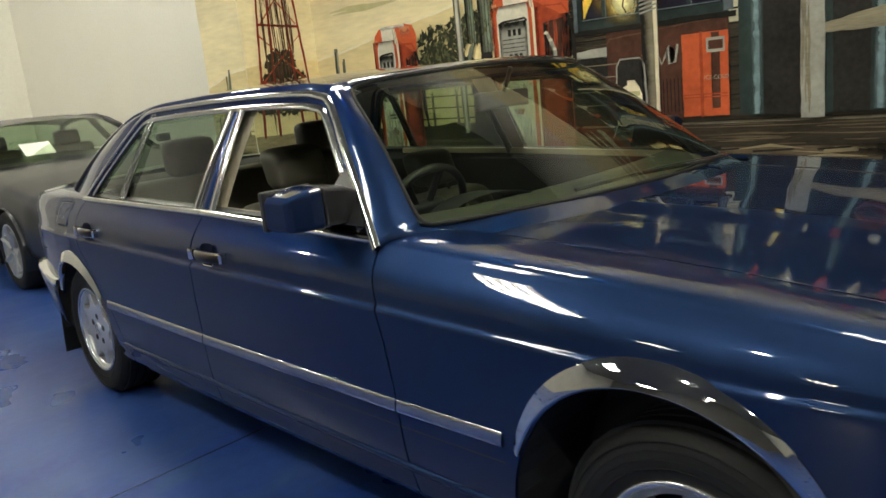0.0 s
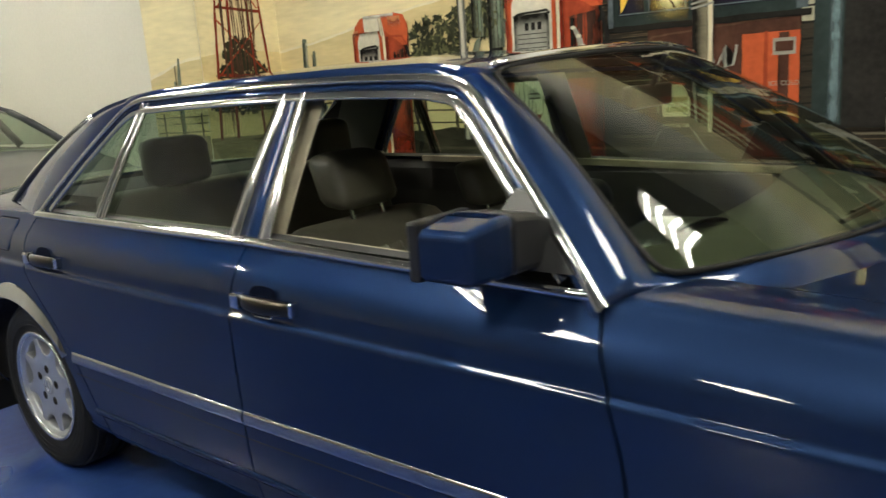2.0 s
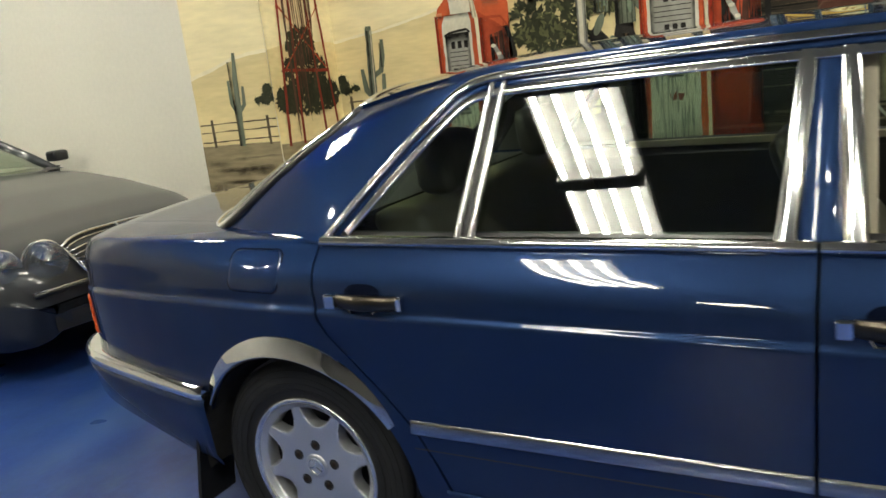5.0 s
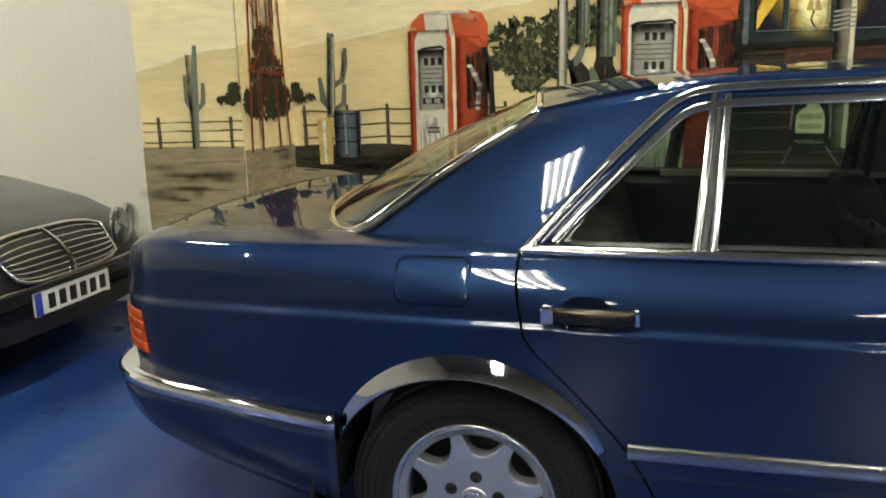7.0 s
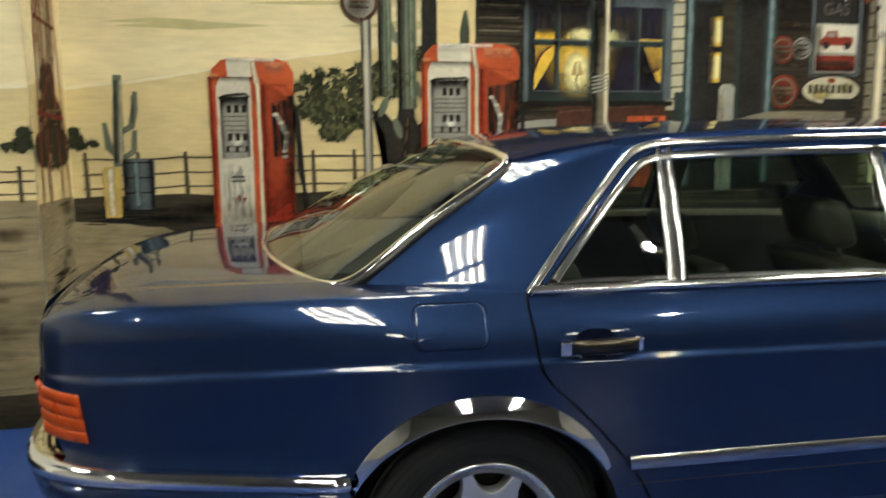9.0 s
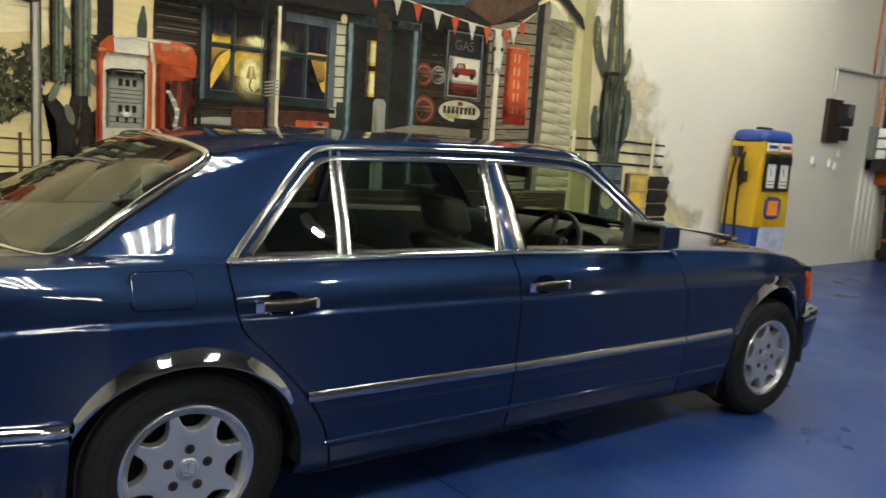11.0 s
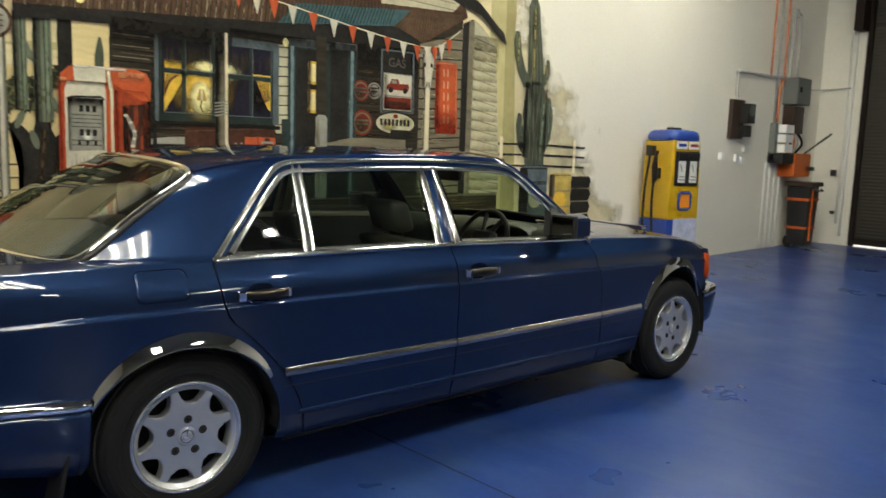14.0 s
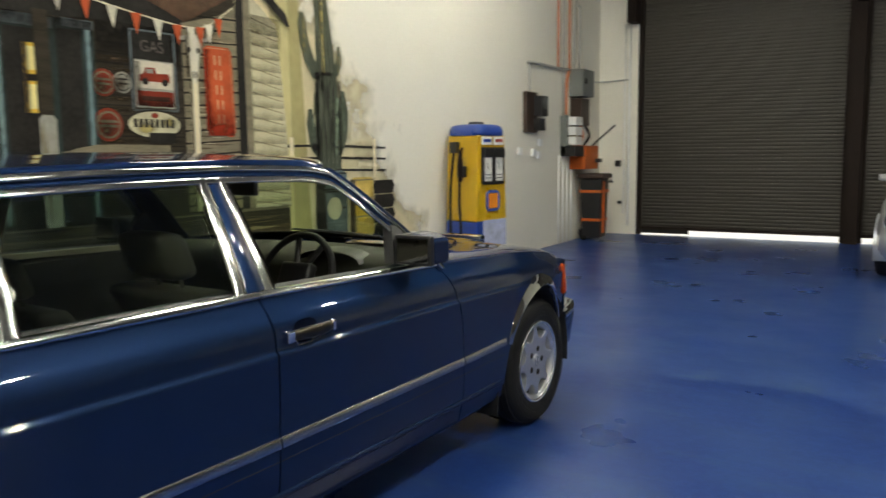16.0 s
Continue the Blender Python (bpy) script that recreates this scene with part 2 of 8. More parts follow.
    L.new(ramp(noise_at(1.4, 3), [(0.25, (0.24,)), (0.80, (0.40,))]), b.inputs["Roughness"])
    b.inputs["Specular IOR Level"].default_value = 0.44
    bp = N.new("ShaderNodeBump")
    bp.inputs["Strength"].default_value, bp.inputs["Distance"].default_value = 0.18, 0.0015
    L.new(noise_at(14, 4), bp.inputs["Height"])
    L.new(bp.outputs[0], b.inputs["Normal"])
    return m


FLOOR = floor_material()
JOINT = mat("floor_joint_filler", (0.012, 0.018, 0.05), 0.7, 0, 0.5, 6, 60)
XW, YS, YN, XE, H = -15.0, -8.05, 12.1, 4.0, 6.0

thing("floor", box(XW, XE, YS, YN, -0.2, 0.0), FLOOR, "worn glossy blue epoxy-painted concrete floor", "floor", kind="structure")
thing("ground", box(-60, 60, -70, YS, -0.25, -0.01), CONC, "sunlit concrete yard outside the roller doors", "ground", kind="structure")
thing("wall_east", box(XE, XE + 0.2, YS - 0.2, YN + 0.2, -0.2, H), WALL, "white-painted block wall carrying a painted mural", "wall", kind="structure")
thing("wall_north", box(1.2, XE, YN, YN + 0.2, -0.2, H), WALL, "white-painted warehouse wall", "wall", kind="structure")
# unseen stretch split off and greyed to tone down what chrome and glass reflect
thing("wall_northwest", box(XW, 1.2, YN, YN + 0.2, -0.2, H), mat("unseen_northwest_wall_grey", (0.42, 0.40, 0.35), 0.8, 0, 0.15, 0.9, 35, bump=0.0015), "unseen grey warehouse wall, toned for reflections", "wall", kind="structure")
thing("wall_west", box(XW - 0.2, XW, YS - 0.2, YN + 0.2, -0.2, H), FARWALL, "unseen grey warehouse wall, toned for reflections", "wall", kind="structure")
thing("ceiling", box(XW - 0.2, XE + 0.2, YS - 0.2, YN + 0.2, H, H + 0.2), CEIL, "unseen warehouse ceiling, dark to cut bounced light", "ceiling", kind="structure")
thing("trim", box(-9.0, 3.9, 3.134, 3.143, -0.01, 0.0012), JOINT, "dark saw-cut joint line across the blue floor", "floor joint", kind="structure")
DX0, DX1, DH = 0.27, 3.36, 4.2          # first roller door
EX0, EX1 = -4.0, 0.12                 # second roller door
w = box(DX1, XE, YS - 0.2, YS, -0.2, H)
box(DX0, DX1, YS - 0.2, YS, DH, H, w)
box(EX1, DX0, YS - 0.2, YS, -0.2, H, w)
box(EX0, EX1, YS - 0.2, YS, DH, H, w)
box(XW, EX0, YS - 0.2, YS, -0.2, H, w)
thing("wall_south", w, WALL, "white-painted wall with two roller door openings", "wall", kind="structure")
thing("trim", box(EX1 - 0.02, DX0 + 0.02, YS + 0.002, YS + 0.16, 0, 5.0), STEEL, "dark steel post between the roller doors", "post", kind="structure")


def roller_door(x0, x1, z0):
    """Corrugated curtain with guides, drum box and bottom rail."""
    d = empty("roller_door", pose(0, 0, 0), "closed brown steel roller door with daylight under it", "roller door")
    pitch, y = 0.056, YS - 0.10
    rows = [[(x0 + 0.03, y + dy, f * pitch), (x1 - 0.03, y + dy, f * pitch)] for f, dy in ((0.0, -0.0005), (0.03, 0.0), (0.2, 0.0035), (0.5, 0.0050), (0.8, 0.0035), (0.97, 0.0), (1.0, -0.0005))]
    first = part("slat", fix(sheet(rows)), DOORMAT, d)
    first.location.z = z0
    for k in range(1, int((DH + 0.1 - z0) / pitch)):
        slat = new("slat", first.data)
        slat.parent = d
        slat.location.z = z0 + k * pitch
    part("bottom_rail", box(x0 + 0.03, x1 - 0.03, y - 0.02, y + 0.025, z0 - 0.05, z0), STEEL, d)
    for a, b in ((x0, x0 + 0.07), (x1 - 0.07, x1)):
        part("guide", box(a, b, y - 0.03, y + 0.07, 0, DH + 0.1), STEEL, d)
    part("drum_box", box(x0 - 0.05, x1 + 0.05, YS + 0.003, YS + 0.35, 3.62 + 0.35, 4.75), STEEL, d)
    part("bracket", box(x1 - 0.02, x1 + 0.11, YS + 0.003, YS + 0.30, 3.40, 3.96), STEEL, d)
    return d


first_door = roller_door(DX0, DX1, 0.132)
# strip added to thin the line of daylight at this end of the door
part("gap_blocker", box(2.52, DX1 - 0.08, YS - 0.115, YS - 0.09, 0.022, 0.083), RUBBER, first_door)
roller_door(EX0, EX1, 0.125)

# boxed column in front of the wall, painted with the mural
BX, BY0, BY1 = 3.32, 5.66, 6.22
thing("column", box(BX, XE, BY0, BY1, 0, H), WALL, "boxed wall column painted over by the mural", "column", kind="structure")


# ---- fluorescent battens ----
TUBE = glow("fluorescent_tube", LAMP_COL, LAMP)
WHITE = mat("white_enamel", (0.8, 0.8, 0.78), 0.4, 0, 0.05, 5, 80)
ENAMEL = mat("grey_enamel", (0.36, 0.36, 0.35), 0.4, 0, 0.05, 5, 80)


def batten():
    b = empty("fluorescent_light", pose(0, 0, 0), "grey ceiling fluorescent fitting with four lit tubes", "ceiling light", "warehouse lights")
    part("housing", box(-0.62, 0.62, -0.38, 0.38, 0.07, 0.14), ENAMEL, b)
    for k in range(4):
        y = -0.285 + 0.19 * k
        part("tube", tube([(-0.58, y, 0.0), (0.58, y, 0.0)], 0.028, 10), TUBE, b)
    for x in (-0.60, 0.60):
        part("end_cap", box(x - 0.015, x + 0.015, -0.36, 0.36, -0.03, 0.07), ENAMEL, b)
    part("hanger", tube([(0, 0, 0.14), (0, 0, H - 4.6)], 0.006, 6), STEEL, b)
    return b


b0 = batten()
# (2.3, 4.0), (1.9, 8.6), (2.5, -2.7): unseen fittings added to brighten mural and walls
spots = [(-1.0, 5.0), (-2.3, 5.0), (-8.0, 5.0), (-9.3, 5.0), (-8.0, 0.5), (-9.3, 0.5), (1.9, 0.4), (2.3, 4.0), (1.9, 8.6), (2.5, -2.7)]
b0.matrix_world = pose(*spots[0], 4.6)
for x, y in spots[1:]:
    copy_thing(b0, pose(x, y, 4.6))

HB = glow("high_bay_lamp", LAMP_COL, HIGHBAY)


def high_bay():
    b = empty("high_bay_light", pose(0, 0, 0), "round high-bay lamp with a metal reflector under the ceiling", "ceiling light", "high-bay lamps")
    part("reflector", fix(lathe([(0.06, 0.28), (0.09, 0.26), (0.10, 0.12), (0.115, 0.0), (0.12, 0.0), (0.105, 0.125), (0.10, 0.275)], 28, "Z")), WHITE, b, "", True)
    part("bulb", fix(lathe([(0.0, -0.045), (0.045, -0.035), (0.068, -0.015), (0.072, 0.02), (0.0, 0.04)], 20, "Z")), HB, b, "lit lamp", True)
    part("gear_box", tube([(0, 0, 0.28), (0, 0, 0.48)], 0.09, 14), STEEL, b)
    part("hanger", tube([(0, 0, 0.48), (0, 0, H - 4.6)], 0.008, 6), STEEL, b)
    return b


h0 = high_bay()
spots = [(-1.9, 1.4), (-1.7, -2.4), (-1.5, 9.2)]
h0.matrix_world = pose(*spots[0], 4.6)
for x, y in spots[1:]:
    copy_thing(h0, pose(x, y, 4.6))
# ---- mural: flat painted shapes on the wall, (y, z) in metres, later layers on top ----
mural = empty("mural", pose(0, 0, 0), "painted desert filling-station mural on the warehouse wall", "mural")


def paint(name, rgb, var=0.16, scale=5, fine=38, stretch=(1, 1, 1), rough=0.82):
    return mat("mural_" + name, rgb, rough, 0, min(var * 1.6, 0.75), scale, fine, stretch=stretch, rvar=0.1, grain=0.4, spec=0.12)


C_SKY = paint("cream_sky", (0.74, 0.64, 0.39), 0.14, 1.3, 12, (1, 0.5, 3))
C_DUNE = paint("dune", (0.68, 0.555, 0.29), 0.14, 1.6, 14, (1, 0.5, 3))
C_PALE = paint("pale_highlight", (0.76, 0.68, 0.48), 0.10, 3, 20)
C_TAN = paint("tan_ground", (0.255, 0.2082, 0.1232), 0.35, 2.2, 16, (1, 0.5, 3))
C_STREAK = paint("ground_streak", (0.19, 0.155, 0.095), 0.35, 3, 20)
C_MUD = paint("dark_ground", (0.045, 0.0372, 0.0252), 0.5, 2.5, 18, (1, 0.5, 3))
C_BROWN = paint("stone_brown", (0.0952, 0.0714, 0.0442), 0.5, 4, 24, (1, 0.5, 4))
C_WOOD = paint("dark_boarding", (0.036, 0.029, 0.021), 0.35, 4, 30, (1, 0.6, 5))
C_TBOARD = paint("tan_boards", (0.20, 0.175, 0.12), 0.28, 4, 30, (1, 0.6, 5))
C_LINE = paint("black_line", (0.0154, 0.0133, 0.0112), 0.3)
C_BLACK = paint("black_fill", (0.021, 0.019, 0.017), 0.4)
C_RED = paint("pump_red", (0.468, 0.09, 0.0315), 0.22, 5, 30)
C_DRED = paint("pump_shadow_red", (0.33, 0.055, 0.022), 0.25, 5, 30)
C_BRED = paint("brick_red", (0.20, 0.030, 0.016), 0.22, 5, 30)
C_RUST = paint("rust", (0.085, 0.045, 0.028), 0.4, 6, 30)
C_WHITE = paint("off_white", (0.594, 0.558, 0.45), 0.14, 5, 40)
C_GREY = paint("pale_grey", (0.2992, 0.2924, 0.2516), 0.2, 6, 40)
C_CREAM = paint("cream_boards", (0.493, 0.459, 0.323), 0.16, 5, 30)
C_TEAL = paint("teal_frame", (0.026, 0.038, 0.036), 0.25, 5, 30)
C_TROOF = paint("teal_roof", (0.050, 0.105, 0.115), 0.3, 6, 30)
C_OLIVE = paint("olive_shade", (0.50, 0.45, 0.23), 0.12, 2, 12)
C_YELL = paint("lit_yellow", (0.78, 0.50, 0.07), 0.18, 8, 40)
C_GLOWY = paint("lit_cream", (0.90, 0.78, 0.36), 0.10, 8, 40)
C_NAVY = paint("night_blue", (0.016, 0.014, 0.026), 0.3)
C_GREEN = paint("cactus_green", (0.070, 0.080, 0.058), 0.35, 5, 40, (1, 4, 0.6))
C_LGREEN = paint("pale_cactus", (0.14, 0.155, 0.11), 0.25, 5, 40, (1, 4, 0.6))
C_LEAF = paint("leaf_dark", (0.030, 0.032, 0.018), 0.4, 9, 60)
C_LEAF2 = paint("leaf_light", (0.10, 0.10, 0.045), 0.3, 9, 60)
C_BARREL = paint("steel_barrel", (0.102, 0.126, 0.138), 0.3, 7, 40)
C_OCHRE = paint("ochre_barrel", (0.52, 0.38, 0.10), 0.25, 7, 40)
C_MAHOG = paint("red_brown", (0.0704, 0.0288, 0.0192), 0.3, 5, 30)



class Surface:
    """A painted plane: maps (a, z) to the world, with layers stepping out of the wall."""
    def __init__(self, place):
        self.place = place


WALLP = Surface(lambda a, z, d: (XE - d, a, z))
COLF = Surface(lambda a, z, d: (BX - d, a, z))
COLS = Surface(lambda a, z, d: (a, BY0 - d, z))


EDGE = random.Random(77)


def brushed(pts):
    """Outline with the slight wobble of a hand-held brush."""
    out = []
    for k, (a, z) in enumerate(pts):
        b, w = pts[(k + 1) % len(pts)]
        n = max(1, min(30, int(math.hypot(b - a, w - z) / 0.045)))
        for i in range(n):
            j = 0.0026 if i else 0.0
            out.append((a + (b - a) * i / n + EDGE.uniform(-j, j), z + (w - z) * i / n + EDGE.uniform(-j, j)))
    return out


def shades(name, y0, y1, z0, z1, count, seed, material, layer, parent=None, on=WALLP, upright=False, size=(0.05, 0.22), width=(0.004, 0.016)):
    """Loose brush strokes over a patch, kept inside it."""
    rg = random.Random(seed)
    polys = []
    for _ in range(count):
        L, wd = rg.uniform(*size), rg.uniform(*width)
        if upright:
            y, z = rg.uniform(y0, y1), rg.uniform(z0, max(z0, z1 - L))
            polys.append(stroke([(y, z), (y + rg.uniform(-0.004, 0.004), z + L / 2), (y, z + L)], [0.002, wd, 0.002]))
        else:
            lo, hi = min(y0, y1), max(y0, y1)
            y, z = rg.uniform(lo, max(lo, hi - L)), rg.uniform(z0, z1)
            polys.append(stroke([(y, z), (y + L / 2, z + rg.uniform(-0.004, 0.004)), (y + L, z)], [0.002, wd, 0.002]))
    return many(name, polys, material, layer, parent, on)


def P(name, pts, material, layer, parent=None, on=WALLP):
    bm = bmesh.new()
    d = 0.002 + 0.0011 * layer
    bm.faces.new([bm.verts.new(on.place(a, z, d)) for a, z in brushed(pts)])
    bmesh.ops.triangulate(bm, faces=bm.faces)
    me_ob = part(name, bm, material, parent or mural)
    return me_ob


def R(name, y0, y1, z0, z1, material, layer, parent=None, on=WALLP):
    return P(name, [(y0, z0), (y1, z0), (y1, z1), (y0, z1)], material, layer, parent, on)


def many(name, polys, material, layer, parent=None, on=WALLP):
    """Many small brush marks of one kind in one mesh."""
    bm = bmesh.new()
    d = 0.002 + 0.0011 * layer
    for k, pts in enumerate(polys):
        bm.faces.new([bm.verts.new(on.place(a, z, d + 0.00002 * (k % 40))) for a, z in pts])
    bmesh.ops.triangulate(bm, faces=bm.faces)
    return part(name, bm, material, parent or mural, kind="stuff")


def E_(cy, cz, ry, rz, n=28, a0=0, a1=360):
    return [(cy + ry * math.cos(radians(a0 + (a1 - a0) * k / n)), cz + rz * math.sin(radians(a0 + (a1 - a0) * k / n))) for k in range(n)]


def stroke(pts, w):
    """A brush line of some width as one polygon."""
    ws = w if isinstance(w, (list, tuple)) else [w] * len(pts)
    L, Rr = [], []
    for k, p in enumerate(pts):
        a, b = pts[max(k - 1, 0)], pts[min(k + 1, len(pts) - 1)]
        t = Vector((b[0] - a[0], b[1] - a[1])).normalized()
        L.append((p[0] - t.y * ws[k] / 2, p[1] + t.x * ws[k] / 2))
        Rr.append((p[0] + t.y * ws[k] / 2, p[1] - t.x * ws[k] / 2))
    return L + Rr[::-1]


def wavy(y0, y1, z, amp, n=24, seed=1):
    rng = random.Random(seed)
    return [(y0 + (y1 - y0) * k / n, z(y0 + (y1 - y0) * k / n) + rng.uniform(-amp, amp)) for k in range(n + 1)]


AIR = {}


def airbrush(key, rgb, strength):
    """Thin paint that is dense in the middle of its stroke and breaks up towards the edge."""
    if (key, strength) in AIR:
        return AIR[(key, strength)]
    m = mat("mural_thin_" + key, rgb, 0.85, 0, 0.3, 9, 50, spec=0.1)
    N, L = m.node_tree.nodes, m.node_tree.links
    uv, ln, mr, tn, mul, tr, mx = (N.new("ShaderNode" + k) for k in ("UVMap", "VectorMath", "MapRange", "TexNoise", "Math", "BsdfTransparent", "MixShader"))
    ln.operation = 'LENGTH'
    L.new(uv.outputs[0], ln.inputs[0])
    mr.interpolation_type = 'SMOOTHSTEP'
    mr.inputs["From Min"].default_value, mr.inputs["From Max"].default_value = 1.0, 0.0
    mr.inputs["To Min"].default_value, mr.inputs["To Max"].default_value = 0.0, strength * 1.5
    L.new(ln.outputs["Value"], mr.inputs[0])
    tc = N.new("ShaderNodeTexCoord")
    tn.inputs["Scale"].default_value, tn.inputs["Detail"].default_value = 22.0, 5
    L.new(tc.outputs["Object"], tn.inputs[0])
    rr = N.new("ShaderNodeMapRange")
    rr.inputs["From Min"].default_value, rr.inputs["From Max"].default_value = 0.3, 0.7
    rr.inputs["To Min"].default_value, rr.inputs["To Max"].default_value = 0.5, 1.0
    L.new(tn.outputs[0], rr.inputs[0])
    mul.operation, mul.use_clamp = 'MULTIPLY', True
    L.new(mr.outputs[0], mul.inputs[0])
    L.new(rr.outputs[0], mul.inputs[1])
    L.new(mul.outputs[0], mx.inputs[0])
    L.new(tr.outputs[0], mx.inputs[1])
    L.new(N["Principled BSDF"].outputs[0], mx.inputs[2])
    L.new(mx.outputs[0], N["Material Output"].inputs[0])
    AIR[(key, strength)] = m
    return m


INK = {"black": (0.015, 0.013, 0.011), "brown": (0.06, 0.042, 0.026), "cream": (0.78, 0.70, 0.50), "white": (0.80, 0.77, 0.68), "yellow": (0.80, 0.50, 0.06), "lit": (0.95, 0.82, 0.40),
       "red": (0.22, 0.025, 0.012), "green": (0.16, 0.20, 0.14), "teal": (0.15, 0.21, 0.22), "tan": (0.34, 0.28, 0.17), "olive": (0.42, 0.36, 0.14), "pink": (0.62, 0.24, 0.12)}


def soft(name, quads, key, strength, layer, parent=None, on=WALLP):
    """Soft strokes: quads of four (a, z, u, v); the paint is densest where u and v are 0."""
    bm = bmesh.new()
    uvl = bm.loops.layers.uv.new("UVMap")
    d = 0.002 + 0.0011 * layer
    for j, q in enumerate(quads):
        f = bm.faces.new([bm.verts.new(on.place(a, z, d + 0.00003 * (j % 30))) for a, z, u, v in q])
        for lp, (a, z, u, v) in zip(f.loops, q):
            lp[uvl].uv = (u, v)
    return part(name, bm, airbrush(key, INK[key], strength), parent or mural, kind="stuff")


def blob(cy, cz, ry, rz):
    return [[(cy - ry, cz - rz, -1, -1), (cy + ry, cz - rz, 1, -1), (cy + ry, cz + rz, 1, 1), (cy - ry, cz + rz, -1, 1)]]


def across(ya, yb, z0, z1):
    """Dense at ya, gone at yb."""
    return [[(ya, z0, 0, 0), (yb, z0, 1, 0), (yb, z1, 1, 0), (ya, z1, 0, 0)]]


def updown(y0, y1, za, zb):
    """Dense at za, gone at zb."""
    return [[(y0, za, 0, 0), (y1, za, 0, 0), (y1, zb, 1, 0), (y0, zb, 1, 0)]]


def rod(y, w, z0, z1, lean=0.0):
    return [[(y - w, z0, 1, 0), (y, z0, 0, 0), (y + lean, z1, 0, 0), (y - w + lean, z1, 1, 0)], [(y, z0, 0, 0), (y + w, z0, 1, 0), (y + w + lean, z1, 1, 0), (y + lean, z1, 0, 0)]]


TOPZ = 3.6
# sky, dunes, ground
R("sky", BY0 - 0.003, -0.1, 0.9, TOPZ, C_SKY, 0)
dune = lambda y: lerp(y, [3.0, 4.0, 4.4, 4.89, 5.02, 5.35, 5.58, 5.66], [1.85, 1.80, 1.74, 1.67, 1.64, 1.59, 1.565, 1.56])
ln = wavy(5.655, 3.2, dune, 0.004)
P("dune", ln + [(3.2, 0.9), (5.655, 0.9)], C_DUNE, 1)
P("dune_crest", stroke(ln, 0.016), C_PALE, 2)
rng = random.Random(4)
many("cloud_streak", [stroke([(y, z), (y - L * 0.5, z + 0.01), (y - L, z + 0.016)], [0.004, w_, 0.004]) for y, z, L, w_ in [(rng.uniform(3.8, 5.6), rng.uniform(1.75, 3.2), rng.uniform(0.4, 1.0), rng.uniform(0.02, 0.06)) for _ in range(22)]], C_OLIVE, 1)
top = wavy(5.655, -0.1, lambda y: 0.995 if y > 3.3 else 0.955, 0.012, 40, 3)
P("far_ground", top + [(-0.1, 0.0), (5.655, 0.0)], C_MUD, 3)
top = wavy(5.655, 3.0, lambda y: lerp(y, [3, 5.0, 5.655], [0.70, 0.78, 0.86]), 0.018, 30, 5)
P("sand_track", top + wavy(3.0, 5.655, lambda y: lerp(y, [3, 5.655], [0.50, 0.42]), 0.03, 30, 6), C_TAN, 4)
R("foreground", 5.655, -0.25, 0.0, 0.30, C_BROWN, 4)
many("ground_streak", [stroke([(y, z), (y - L / 2, z + rng.uniform(-0.01, 0.02)), (y - L, z)], [0.003, w_, 0.003]) for y, z, L, w_ in [(rng.uniform(0.3, 5.5), rng.uniform(0.30, 0.90), rng.uniform(0.15, 0.7), rng.uniform(0.008, 0.03)) for _ in range(46)]], C_MUD, 5)
many("ground_highlight", [stroke([(y, z), (y - L / 2, z + rng.uniform(-0.01, 0.02)), (y - L, z)], [0.003, w_, 0.003]) for y, z, L, w_ in [(rng.uniform(-0.1, 5.5), rng.uniform(0.30, 0.80), rng.uniform(0.1, 0.4), rng.uniform(0.005, 0.018)) for _ in range(110)]], C_TAN, 6)
soft("ground_shade", sum((blob(rng.uniform(3.3, 5.4), rng.uniform(0.40, 0.95), rng.uniform(0.10, 0.35), rng.uniform(0.02, 0.06)) for _ in range(26)), []), "black", 0.7, 6)
soft("ground_light", sum((blob(rng.uniform(3.3, 5.4), rng.uniform(0.45, 0.80), rng.uniform(0.08, 0.30), rng.uniform(0.012, 0.04)) for _ in range(26)), []), "tan", 0.8, 7)
# ranch fence
for z, dz in ((1.19, 0.010), (1.11, 0.010), (1.035, 0.010)):
    P("fence_rail", stroke(wavy(5.6, 3.95, lambda y: z + 0.004 * math.sin(9 * y), 0.003, 20, 8), dz), C_BROWN, 4)
for y in (5.58, 5.32, 5.08, 4.83, 4.40, 4.17):
    P("fence_post", stroke([(y, 0.99), (y + 0.003, 1.225)], [0.024, 0.018]), C_BROWN, 5)
# slim cactus and drums
P("cactus", stroke([(5.42, 1.15), (5.41, 1.40), (5.40, 1.625)], [0.050, 0.052, 0.040]), C_LGREEN, 5)
P("cactus_arm", stroke([(5.40, 1.33), (5.345, 1.36), (5.325, 1.44), (5.318, 1.54)], [0.03, 0.035, 0.034, 0.022]), C_LGREEN, 5)
P("cactus_arm", stroke([(5.42, 1.20), (5.465, 1.25), (5.478, 1.38)], [0.03, 0.035, 0.022]), C_LGREEN, 5)
P("cactus_arm", stroke([(5.40, 1.19), (5.34, 1.23), (5.33, 1.34)], [0.03, 0.032, 0.024]), C_LGREEN, 5)
P("oil_drum", [(5.40, 0.92), (5.405, 1.17), (5.385, 1.19), (5.25, 1.19), (5.24, 1.17), (5.25, 0.92)], C_BARREL, 6)
many("drum_ring", [stroke([(5.40, z), (5.245, z)], 0.008) for z in (1.17, 1.09, 1.01)], C_BLACK, 7)
P("oil_drum", [(5.50, 0.88), (5.505, 1.13), (5.49, 1.15), (5.42, 1.15), (5.41, 1.13), (5.42, 0.88)], C_OCHRE, 7)
soft("drum_round", across(5.40, 5.34, 0.92, 1.19) + across(5.25, 5.29, 0.92, 1.19), "black", 0.8, 9)
